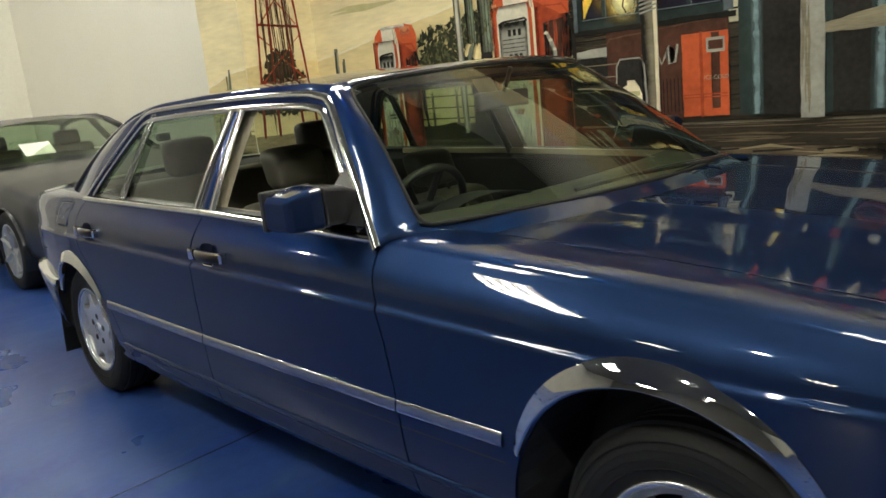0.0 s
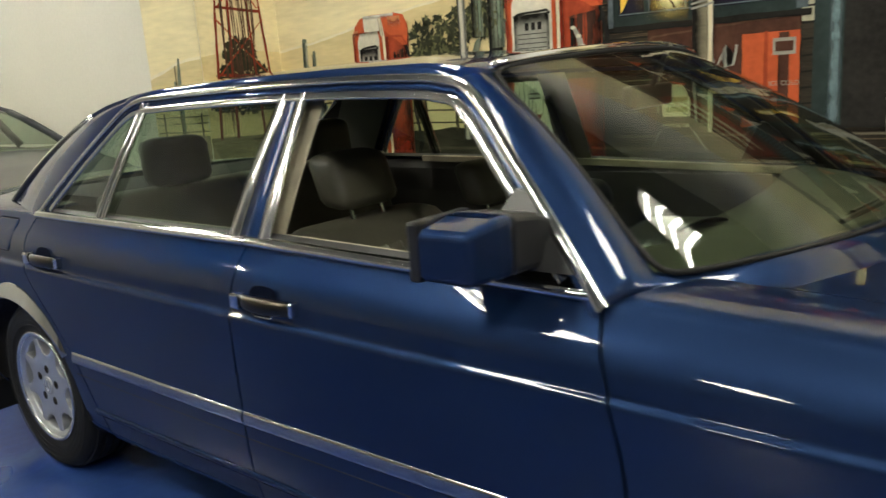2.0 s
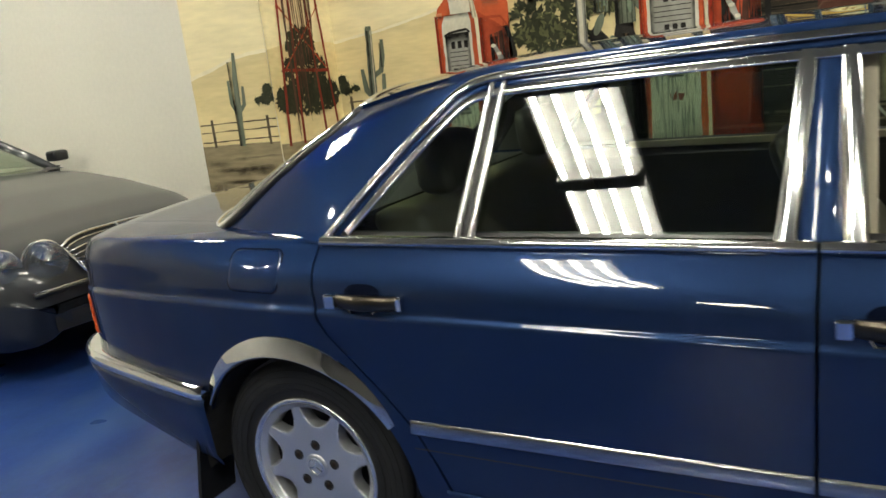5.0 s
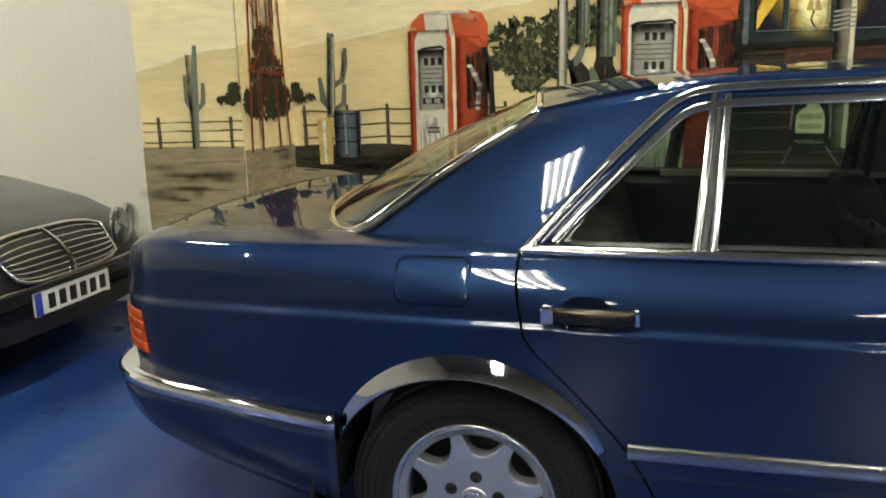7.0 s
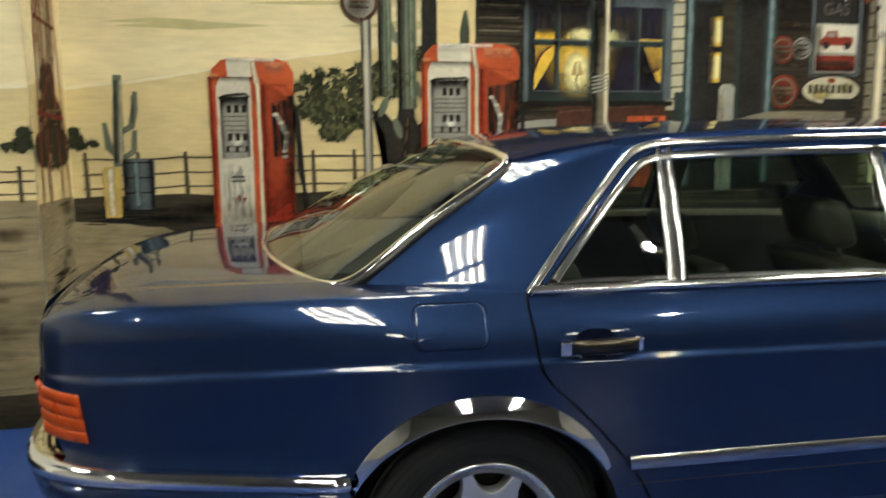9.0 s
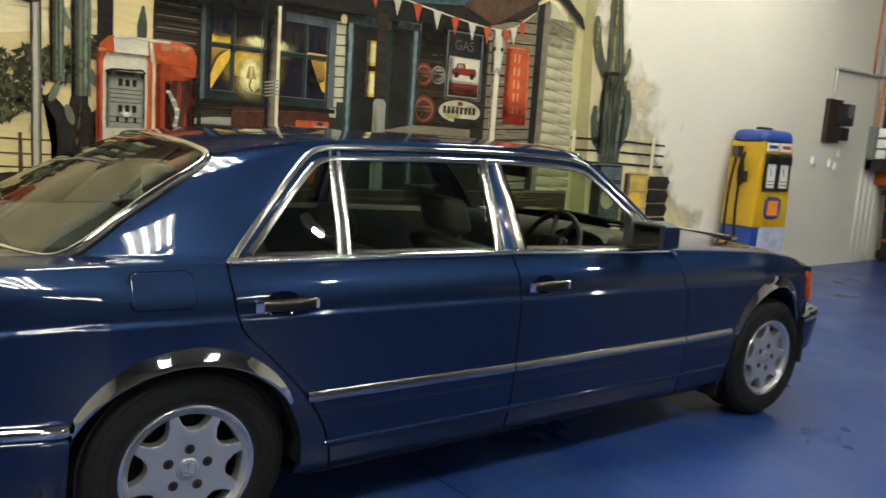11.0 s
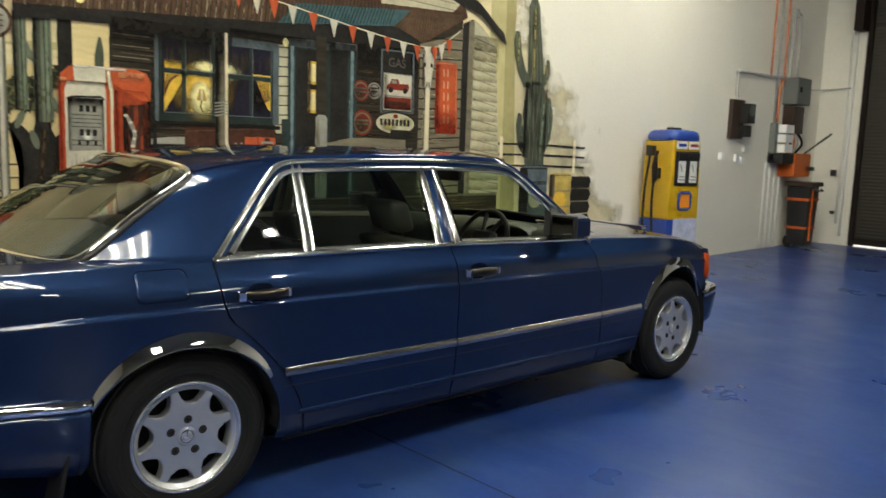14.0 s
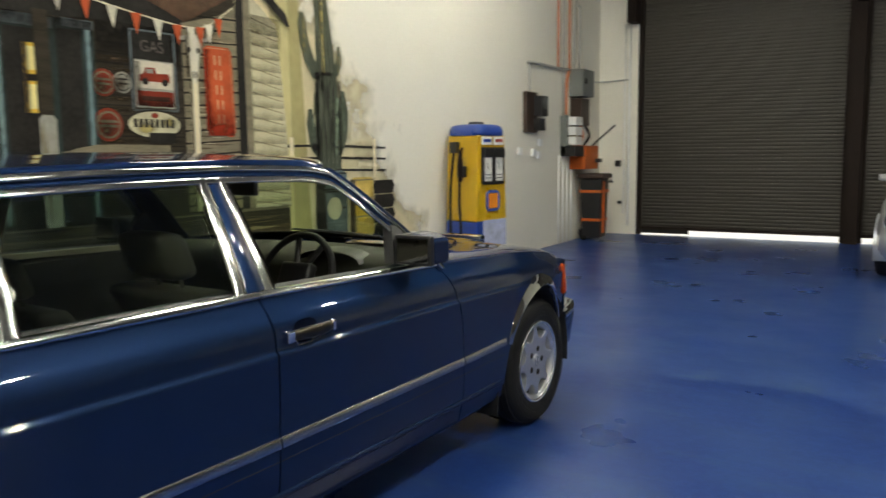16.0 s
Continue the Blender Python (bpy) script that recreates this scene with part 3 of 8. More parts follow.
soft("drum_shine", rod(5.335, 0.022, 0.94, 1.17), "teal", 0.9, 8)
soft("drum_shine", rod(5.465, 0.030, 0.89, 1.14), "cream", 0.8, 8)
soft("cactus_round", rod(5.430, 0.014, 1.17, 1.60, -0.02) + rod(5.335, 0.010, 1.38, 1.52), "black", 0.7, 6)
soft("cactus_shine", rod(5.405, 0.012, 1.17, 1.60, -0.02), "cream", 0.5, 7)
shades("drum_shadow", 5.12, 5.62, 0.84, 0.93, 46, 31, C_BLACK, 5, None, WALLP, False, (0.06, 0.2), (0.006, 0.018))


def leaf_mass(name, blobs, count, seed, material, layer, size=(0.012, 0.034), on=WALLP):
    rg = random.Random(seed)
    polys = []
    for _ in range(count):
        cy, cz, ry, rz = rg.choice(blobs)
        a, r = rg.uniform(0, math.tau), math.sqrt(rg.random())
        y, z = cy + ry * r * math.cos(a), cz + rz * r * math.sin(a)
        s, t = rg.uniform(*size), rg.uniform(0, math.tau)
        polys.append([(y + s * math.cos(t), z + s * math.sin(t)), (y + s * 0.4 * math.cos(t + 1.6), z + s * 0.4 * math.sin(t + 1.6)), (y - s * math.cos(t), z - s * math.sin(t)), (y - s * 0.4 * math.cos(t + 1.6), z - s * 0.4 * math.sin(t + 1.6))])
    return many(name, polys, material, layer, None, on)


# thorn tree and pole
P("tree_trunk", [(4.02, 0.92), (3.98, 1.15), (3.99, 1.30), (4.06, 1.42), (4.02, 1.46), (3.93, 1.36), (3.90, 1.50), (3.84, 1.72), (3.80, 1.70), (3.84, 1.45), (3.80, 1.36), (3.66, 1.48), (3.65, 1.43), (3.80, 1.27), (3.76, 1.10), (3.74, 0.92)], C_BLACK, 6)
blobs = [(4.32, 1.55, 0.17, 0.12), (4.20, 1.42, 0.14, 0.10), (4.38, 1.44, 0.10, 0.06), (4.10, 1.60, 0.12, 0.10), (3.95, 1.62, 0.12, 0.10), (3.72, 1.72, 0.12, 0.08), (4.28, 1.33, 0.08, 0.05), (3.68, 1.50, 0.06, 0.10)]
leaf_mass("tree_leaves", blobs, 1100, 5, C_LEAF, 7, (0.014, 0.040))
leaf_mass("tree_leaves", blobs, 260, 6, C_LEAF2, 8, (0.010, 0.026))
for y, z0, z1, w_ in ((3.985, 1.52, 2.13, 0.075), (3.86, 1.45, 2.16, 0.105)):
    P("cactus_column", stroke([(y, z0), (y, z1 - 0.05), (y, z1)], [w_, w_, w_ * 0.6]), C_LGREEN, 8)
    many("cactus_rib", [stroke([(y + o * w_, z0), (y + o * w_, z1 - 0.02)], 0.007) for o in (-0.33, -0.1, 0.15, 0.36)], C_GREEN, 9)
P("cactus_arm", stroke([(3.985, 1.95), (3.945, 1.86), (3.90, 1.82)], [0.05, 0.055, 0.04]), C_LGREEN, 9)
for cy, cz, ang in ((4.00, 1.46, 0.4), (3.92, 1.34, -0.3), (3.80, 1.56, -0.4)):
    P("cactus_pad", [(cy + 0.022 * math.cos(t) * math.cos(ang) - 0.06 * math.sin(t) * math.sin(ang), cz + 0.022 * math.cos(t) * math.sin(ang) + 0.06 * math.sin(t) * math.cos(ang)) for t in np.linspace(0, math.tau, 18)[:-1]], C_LGREEN, 9)
soft("trunk_light", rod(3.90, 0.03, 1.0, 1.40, -0.04) + rod(3.80, 0.02, 0.95, 1.25), "brown", 0.8, 7)
soft("cactus_round", across(4.022, 3.985, 1.52, 2.10) + across(3.912, 3.86, 1.45, 2.13), "black", 0.8, 10)
soft("cactus_shine", rod(3.965, 0.02, 1.55, 2.10) + rod(3.835, 0.025, 1.50, 2.12), "green", 0.9, 10)
R("sign_pole", 4.118, 4.066, 0.93, 2.3, C_GREY, 10)
R("pole_shine", 4.106, 4.085, 0.93, 2.3, C_WHITE, 11)
P("round_sign", E_(4.125, 2.03, 0.105, 0.105), C_RUST, 12)
P("sign_face", E_(4.125, 2.03, 0.085, 0.085), C_GREY, 13)
many("illegible_bar", [stroke([(4.18, z), (4.07, z)], 0.008) for z in (2.06, 2.03, 2.0)], C_RUST, 14)
soft("sign_age", blob(4.14, 2.01, 0.10, 0.09), "brown", 0.7, 15)
soft("pole_round", across(4.119, 4.10, 0.93, 2.3) + across(4.066, 4.080, 0.93, 2.3), "black", 0.7, 12)


def fuel_pump(y0, y1, y2, zb, zt, k):
    """Old upright pump: white face panel in a red body, darker side with hose; y0 > y1 > y2."""
    w, h = y0 - y1, zt - zb
    body = P("pump_body", [(y0, zb + 0.03), (y0 - 0.004, zt - 0.16), (y0 - 0.02, zt - 0.06), (y0 - 0.07, zt - 0.012), (y0 - 0.14, zt), (y2 + 0.10, zt), (y2 + 0.03, zt - 0.02), (y2, zt - 0.08), (y2 + 0.005, zt - 0.16), (y2 + 0.015, zt - 0.25), (y2 + 0.01, zb + 0.05), (y1, zb)], C_RED, k)
    q = lambda n, p, m, l: P(n, p, m, k + l, body)
    q("pump_side", [(y1 + 0.005, zb), (y1 + 0.005, zt - 0.10), (y2 + 0.02, zt - 0.22), (y2 + 0.01, zb + 0.05)], C_DRED, 1)
    q("hose_recess", [(y1 - 0.055, zt - 0.24), (y2 + 0.045, zt - 0.22), (y2 + 0.03, zt - 0.53), (y1 - 0.06, zt - 0.55)], C_MAHOG, 2)
    q("hood_shadow", stroke([(y1 + 0.01, zt - 0.135), (y2 + 0.05, zt - 0.145), (y2 + 0.01, zt - 0.20)], 0.012), C_DRED, 3)
    q("top_stripe", [(y0 - 0.095, zt - 0.018), (y0 - 0.14, zt - 0.001), (y1 + 0.05, zt - 0.001), (y1 + 0.045, zt - 0.10), (y0 - 0.10, zt - 0.10)], C_WHITE, 2)
    shades("pump_shade", y1 - 0.01, y2 + 0.03, zb + 0.08, zt - 0.16, 34, k, C_DRED, k + 2, body, WALLP, True, (0.08, 0.3), (0.006, 0.020))
    shades("pump_shade", y0 - 0.004, y0 - 0.030, zb + 0.05, zt - 0.16, 14, k + 1, C_DRED, k + 2, body, WALLP, True, (0.1, 0.3), (0.003, 0.008))
    shades("face_shade", y0 - 0.06, y1 + 0.07, zb + 0.03, zt - 0.56, 30, k + 2, C_GREY, k + 4, body, WALLP, True, (0.05, 0.2), (0.004, 0.014))
    q("edge_light", stroke([(y1 + 0.012, zb + 0.01), (y1 + 0.012, zt - 0.14), (y1 + 0.03, zt - 0.02)], [0.016, 0.018, 0.010]), C_PALE, 3)
    q("face_panel", [(y0 - 0.035, zb + 0.02), (y0 - 0.04, zt - 0.15), (y0 - 0.06, zt - 0.105), (y1 + 0.06, zt - 0.100), (y1 + 0.05, zt - 0.15), (y1 + 0.055, zb + 0.02)], C_WHITE, 3)
    q("dial_window", [(y0 - 0.055, zt - 0.54), (y0 - 0.055, zt - 0.22), (y0 - 0.07, zt - 0.205), (y1 + 0.075, zt - 0.195), (y1 + 0.065, zt - 0.22), (y1 + 0.07, zt - 0.53)], C_GREY, 4)
    q("dial_arch", stroke([(y0 - 0.05, zt - 0.215), (y0 - 0.08, zt - 0.200), (y1 + 0.08, zt - 0.190), (y1 + 0.06, zt - 0.21)], 0.012), C_BLACK, 5)
    c = (y0 + y1) / 2
    rg = random.Random(k)
    many("dial_figure", [[(c + dy - 0.012, zt - zz - 0.02), (c + dy + 0.012, zt - zz - 0.02), (c + dy + 0.012, zt - zz + 0.02), (c + dy - 0.012, zt - zz + 0.02)] for zz in (0.27, 0.42) for dy in (-0.045, -0.005, 0.035)], C_BLACK, k + 5, body)
    many("dial_line", [stroke([(y0 - 0.075, zt - zz), (y1 + 0.085, zt - zz)], 0.004) for zz in (0.31, 0.335, 0.36, 0.385, 0.47, 0.50)], C_LINE, k + 5, body)
    many("dial_figure", [[(c + dy - 0.008, zt - 0.50), (c + dy + 0.008, zt - 0.50), (c + dy + 0.008, zt - 0.47), (c + dy - 0.008, zt - 0.47)] for dy in (-0.05, 0.0, 0.05)], C_BLACK, k + 5, body)
    q("emblem", [(c - 0.04, zt - 0.66), (c + 0.04, zt - 0.66), (c + 0.02, zt - 0.625), (c, zt - 0.60), (c - 0.02, zt - 0.625)], C_GREY, 4)
    many("emblem_line", [stroke([(c - 0.035, zt - zz), (c + 0.035, zt - zz)], 0.008) for zz in (0.635, 0.66)], C_BLACK, k + 6, body)
    q("red_star", [(c + 0.042 * (1 if j % 2 == 0 else 0.45) * math.sin(j * math.pi / 5), zt - 0.76 + 0.032 * (1 if j % 2 == 0 else 0.45) * math.cos(j * math.pi / 5)) for j in range(10)], C_BRED, 4)
    q("nozzle", stroke([(y1 - 0.08, zt - 0.30), (y1 - 0.11, zt - 0.36), (y1 - 0.135, zt - 0.42), (y1 - 0.12, zt - 0.50)], [0.02, 0.03, 0.024, 0.028]), C_GREY, 4)
    many("nozzle_glint", [E_(y1 - a, zt - b, 0.016, 0.010, 8) for a, b in ((0.075, 0.30), (0.105, 0.345), (0.13, 0.40), (0.125, 0.45), (0.118, 0.50), (0.12, 0.53))], C_WHITE, k + 5, body)
    q("hose", stroke([(y2 + 0.02, zt - 0.20), (y2 - 0.02, zt - 0.35), (y2 - 0.015, zt - 0.60), (y2 - 0.06, zt - 0.80), (y2 - 0.02, zt - 0.90)], 0.022), C_BLACK, 2)
    air = lambda n, quads, key, st, l: soft(n, quads, key, st, k + l, body)
    air("body_round", across(y0 - 0.001, y0 - 0.030, zb + 0.04, zt - 0.10), "red", 0.9, 7)
    air("body_round", across(y2 + 0.012, y2 + 0.09, zb + 0.06, zt - 0.20), "black", 0.75, 7)
    air("body_round", across(y1 - 0.002, y1 - 0.045, zb + 0.02, zt - 0.14), "red", 0.8, 7)
    air("side_foot", updown(y1 - 0.01, y2 + 0.02, zb + 0.03, zb + 0.38), "red", 0.8, 8)
    air("recess_depth", across(y1 - 0.058, y1 - 0.12, zt - 0.53, zt - 0.25), "black", 0.95, 3)
    air("hood_light", rod(y1 + 0.022, 0.020, zt - 0.135, zt - 0.025, 0.012), "cream", 0.6, 8)
    air("hood_light", updown(y0 - 0.05, y0 - 0.012, zt - 0.085, zt - 0.13), "pink", 0.9, 8)
    air("top_light", updown(y0 - 0.10, y1 - 0.08, zt - 0.002, zt - 0.035), "white", 0.55, 8)
    air("side_top", updown(y1 - 0.03, y2 + 0.05, zt - 0.022, zt - 0.10), "pink", 0.7, 8)
    air("hood_shadow", updown(y0 - 0.03, y1 + 0.03, zt - 0.100, zt - 0.130), "black", 0.55, 8)
    air("dial_depth", updown(y0 - 0.055, y1 + 0.07, zt - 0.205, zt - 0.275), "black", 0.9, 7)
    air("dial_depth", across(y0 - 0.055, y0 - 0.085, zt - 0.53, zt - 0.21) + across(y1 + 0.066, y1 + 0.09, zt - 0.53, zt - 0.21), "black", 0.6, 8)
    air("dial_shine", blob(c, zt - 0.44, 0.07, 0.06), "white", 0.7, 4.5)
    air("face_age", updown(y0 - 0.04, y1 + 0.055, zb + 0.03, zb + 0.20), "brown", 0.35, 7)
    q("pump_base", [(y0 + 0.012, zb - 0.03), (y0 + 0.01, zb + 0.012), (y1 - 0.02, zb + 0.018), (y2 + 0.0, zb + 0.03), (y2, zb + 0.0), (y1 - 0.02, zb - 0.02)], C_WHITE, 6)
    q("plinth", [(y0 - 0.01, zb - 0.14), (y0 - 0.005, zb - 0.03), (y2, zb - 0.0), (y2 + 0.01, zb - 0.12)], C_BRED, 1)
    return body


fuel_pump(4.945, 4.675, 4.495, 0.79, 1.72, 12)
fuel_pump(3.785, 3.445, 3.195, 0.74, 1.815, 22)

# ---- the painted house ----
LH = 14
house = P("painted_house", [(3.46, 0.94), (3.46, 2.22), (2.21, 2.28), (1.0, 2.40), (0.28, 2.56), (0.28, 0.94)], C_WOOD, LH - 2)
H_ = lambda n, p, m, l: P(n, p, m, LH + l, house)
HR = lambda n, y0, y1, z0, z1, m, l: R(n, y0, y1, z0, z1, m, LH + l, house)
many("board_line", [stroke([(3.45, z), (0.30, z + 0.01)], 0.008) for z in np.arange(1.0, 2.25, 0.072)], C_LINE, LH - 1, house)
many("board_light", [stroke([(3.44, z + 0.028), (3.2, z + 0.028)], 0.006) for z in np.arange(1.0, 2.2, 0.072)], C_TBOARD, LH - 1, house)
# open bay beside the first post
HR("bay_opening", 3.70, 3.46, 1.70, 2.12, C_DUNE, -3)
HR("porch_post", 3.775, 3.690, 0.94, 2.22, C_BLACK, -2)
P("far_plant", stroke([(3.53, 1.70), (3.525, 1.88), (3.52, 2.0)], [0.05, 0.06, 0.015]), C_GREEN, LH - 2, house)
leaf_mass("far_bush", [(3.64, 1.72, 0.06, 0.05), (3.56, 1.70, 0.05, 0.03)], 60, 9, C_LEAF, LH - 2)
shades("board_grain", 3.45, 0.82, 0.98, 2.2, 260, 53, C_BROWN, LH - 1, house, WALLP, False, (0.08, 0.4), (0.003, 0.010))
shades("board_dark", 3.45, 0.82, 0.98, 2.2, 160, 54, C_LINE, LH - 1, house, WALLP, False, (0.1, 0.5), (0.005, 0.018))
# window
HR("window_frame", 3.17, 2.215, 1.49, 2.10, C_TEAL, 0)
HR("window_night", 3.115, 2.275, 1.545, 2.045, C_NAVY, 1)
soft("dusk_glow", blob(2.79, 1.74, 0.36, 0.25), "brown", 1.0, LH + 1.4, house)
soft("lamp_glow", blob(2.82, 1.715, 0.26, 0.24), "yellow", 1.0, LH + 1.7, house)
soft("lamp_glow", blob(2.70, 1.86, 0.22, 0.09), "lit", 0.9, LH + 2.0, house)
soft("blue_dusk", blob(2.38, 1.70, 0.12, 0.16), "black", 0.9, LH + 2.2, house)
soft("valance", updown(3.10, 2.98, 1.85, 1.92), "yellow", 0.9, LH + 3, house)
H_("curtain", [(3.105, 1.82), (2.965, 1.82), (2.99, 1.74), (3.095, 1.57), (3.105, 1.56)], C_YELL, 3)
shades("window_dark", 3.11, 2.28, 1.86, 2.03, 90, 55, C_WOOD, LH + 3, house, WALLP, True, (0.06, 0.15), (0.006, 0.016))
many("curtain_fold", [stroke([(3.10 - 0.02 * k, 1.81), (3.10 - 0.006 * k, 1.66 + 0.02 * k)], 0.008) for k in range(6)], C_MAHOG, LH + 4, house)
H_("curtain", [(2.44, 1.86), (2.285, 1.86), (2.285, 1.60), (2.31, 1.62), (2.36, 1.74)], C_YELL, 3)
many("curtain_fold", [stroke([(2.42 - 0.022 * k, 1.85), (2.335 - 0.008 * k, 1.66 + 0.004 * k)], 0.008) for k in range(6)], C_MAHOG, LH + 4, house)
soft("lamp_panel", blob(2.835, 1.665, 0.12, 0.16), "lit", 1.3, LH + 4, house)
soft("valance_lit", blob(2.80, 1.88, 0.12, 0.05), "lit", 1.2, LH + 4, house)
H_("table_lamp", [(2.872, 1.645), (2.850, 1.725), (2.818, 1.725), (2.796, 1.645)], paint("lamp_shade", (0.40, 0.26, 0.10), 0.3, 8, 40), 5)
soft("shade_glow", rod(2.834, 0.022, 1.65, 1.72), "lit", 0.8, LH + 5.4, house)
H_("lamp_stem", stroke([(2.834, 1.645), (2.845, 1.60), (2.822, 1.56)], 0.010), C_RUST, 5)
H_("dark_chair", [(2.58, 1.55), (2.57, 1.72), (2.50, 1.76), (2.44, 1.70), (2.42, 1.55)], C_NAVY, 3)
HR("mullion", 3.115, 2.275, 1.815, 1.845, C_TEAL, 6)
for y in (2.965, 2.45):
    HR("mullion", y + 0.014, y - 0.014, 1.545, 2.045, C_TEAL, 6)
HR("meeting_rail", 2.755, 2.715, 1.49, 2.10, C_TEAL, 6)
HR("window_sill", 3.19, 2.20, 1.465, 1.495, C_LINE, 7)
HR("frame_edge", 3.17, 3.145, 1.49, 2.10, C_BARREL, 7)
many("frame_edge", [stroke([(y, 1.55), (y, 2.04)], 0.006) for y in (2.952, 2.437, 2.768, 2.282)], C_BARREL, LH + 8, house)
many("frame_edge", [stroke([(3.11, z), (2.28, z)], 0.006) for z in (1.847, 1.552)], C_BARREL, LH + 8, house)
HR("light_frame", 2.60, 2.215, 2.045, 2.105, C_BARREL, 7)
HR("light_frame", 2.265, 2.215, 1.50, 2.045, C_BARREL, 7)
# clutter under the window: bench, red chest cooler, oil sign
H_("bench_top", [(3.26, 1.335), (3.18, 1.375), (2.84, 1.40), (2.84, 1.33)], C_GREY, 3)
HR("bench_front", 3.24, 2.86, 0.98, 1.335, C_BLACK, 3)
many("bench_line", [stroke([(3.24, z), (2.86, z)], 0.006) for z in (1.06, 1.14, 1.22, 1.29)], C_TBOARD, LH + 4, house)
cool = HR("chest_cooler", 2.96, 2.245, 0.965, 1.465, C_MAHOG, 4)
P("cooler_edge", stroke([(2.96, 1.40), (2.94, 1.43), (2.26, 1.475), (2.25, 1.40)], 0.008), C_RUST, LH + 5, cool)
many("cooler_rib", [stroke([(y, 1.0), (y, 1.18)], 0.006) for y in np.arange(2.33, 2.70, 0.022)], C_LINE, LH + 5, cool)
P("lettering_swash", stroke([(2.70, 1.27), (2.68, 1.33), (2.64, 1.31), (2.62, 1.26), (2.60, 1.30), (2.58, 1.36), (2.575, 1.26), (2.54, 1.27), (2.53, 1.32), (2.525, 1.36)], 0.013), C_GREY, LH + 6, cool)
red = HR("drink_machine", 2.50, 2.245, 0.97, 1.405, C_RED, 7)
P("machine_shadow", [(2.40, 0.965), (2.40, 1.41), (2.385, 1.41), (2.385, 0.965)], C_DRED, LH + 8, red)
P("machine_slot", [(2.335, 1.01), (2.335, 1.40), (2.292, 1.40), (2.292, 1.01)], C_MAHOG, LH + 8, red)
R("machine_plate", 2.362, 2.262, 1.30, 1.375, C_GREY, LH + 9, red)
R("machine_plate", 2.350, 2.272, 1.315, 1.36, C_MAHOG, LH + 10, red)
many("machine_line", [stroke([(2.495, z), (2.25, z)], 0.006) for z in (1.07, 1.085)], C_DRED, LH + 9, red)
ry90 = lambda y, z, l: Matrix.Translation((XE - 0.002 - 0.0011 * l, y, z)) @ Matrix.Rotation(radians(-90), 4, 'Z') @ Matrix.Rotation(radians(90), 4, 'X')
letters("machine_text", "ICE COLD", 0.030, ry90(2.31, 1.17, LH + 10), C_GREY, red, 0.0006)
sgn_ = H_("oil_sign", [(2.92, 0.92), (2.90, 1.27), (2.87, 1.32), (2.75, 1.32), (2.72, 1.27), (2.71, 0.94)], C_BLACK, 9)
P("sign_loop", stroke([(2.91, 1.05), (2.90, 1.27), (2.875, 1.31), (2.75, 1.31), (2.725, 1.27), (2.715, 1.0)], 0.010), C_GREY, LH + 10, sgn_)
P("sign_bottle", [(2.885, 1.03), (2.885, 1.12), (2.86, 1.155), (2.835, 1.165), (2.835, 1.19), (2.785, 1.19), (2.785, 1.165), (2.76, 1.15), (2.745, 1.11), (2.745, 1.03)], C_PALE, LH + 10, sgn_)
many("brand_bar", [stroke([(2.87, z), (2.757, z)], 0.026) for z in (1.115, 1.065)], C_OLIVE, LH + 11, sgn_)
letters("sign_text", "MOTOR OIL", 0.026, ry90(2.815, 0.985, LH + 11), C_PALE, sgn_, 0.0006)
P("sign_leg", stroke([(2.90, 0.96), (2.94, 0.87)], 0.010), C_GREY, LH + 10, sgn_)
P("sign_leg", stroke([(2.73, 0.96), (2.66, 0.86)], 0.010), C_GREY, LH + 10, sgn_)
# porch post with rope, white boards, doorway
HR("porch_post", 2.735, 2.635, 0.95, 2.13, C_TBOARD, 8)
HR("post_light", 2.658, 2.637, 0.95, 2.13, C_PALE, 9)
soft("post_shade", across(2.735, 2.675, 0.95, 2.13), "black", 1.0, LH + 9, house)
soft("post_shade", updown(2.735, 2.662, 2.13, 1.70), "black", 0.9, LH + 9.5, house)
many("rope", [stroke([(2.74, 1.545 + 0.022 * k), (2.632, 1.565 + 0.022 * k)], 0.010) for k in range(5)], C_GREY, LH + 10, house)
HR("white_boarding", 2.24, 2.125, 1.44, 2.10, C_CREAM, 3)
HR("shaded_boarding", 2.24, 2.125, 0.96, 1.44, C_WOOD, 3)
many("board_line", [stroke([(2.24, z), (2.125, z + 0.006)], 0.009) for z in np.arange(1.0, 2.1, 0.072)], C_LINE, LH + 4, house)
HR("door_frame", 2.135, 1.49, 0.96, 2.165, C_TEAL, 5)
HR("frame_light", 2.135, 1.76, 2.10, 2.165, C_BARREL, 6)
HR("frame_light", 1.70, 1.49, 2.125, 2.175, C_BARREL, 6)
HR("door", 2.065, 1.80, 0.96, 2.085, C_BLACK, 6)
HR("porch_gap", 1.74, 1.58, 0.96, 2.11, C_BLACK, 6)
for z0, z1 in ((1.83, 2.005), (1.61, 1.79)):
    HR("door_pane", 1.955, 1.815, z0, z1, C_YELL, 7)
    HR("pane_glow", 1.935, 1.835, z0 + 0.02, z1 - 0.02, C_GLOWY, 8)
soft("eave_shade", updown(3.45, 2.76, 2.14, 1.92), "black", 1.0, LH + 9, house)
soft("eave_shade", updown(2.62, 1.50, 2.17, 2.02), "black", 0.6, LH + 9, house)
soft("frame_round", rod(2.100, 0.035, 0.97, 2.10) + rod(1.535, 0.035, 0.97, 2.12), "teal", 0.9, LH + 9, house)
soft("pane_age", across(1.955, 1.91, 1.61, 2.005) + across(1.815, 1.845, 1.61, 2.005), "brown", 1.0, LH + 9, house)
soft("sign_wall_shade", updown(1.48, 0.82, 2.20, 1.80), "black", 0.8, LH + 4, house)
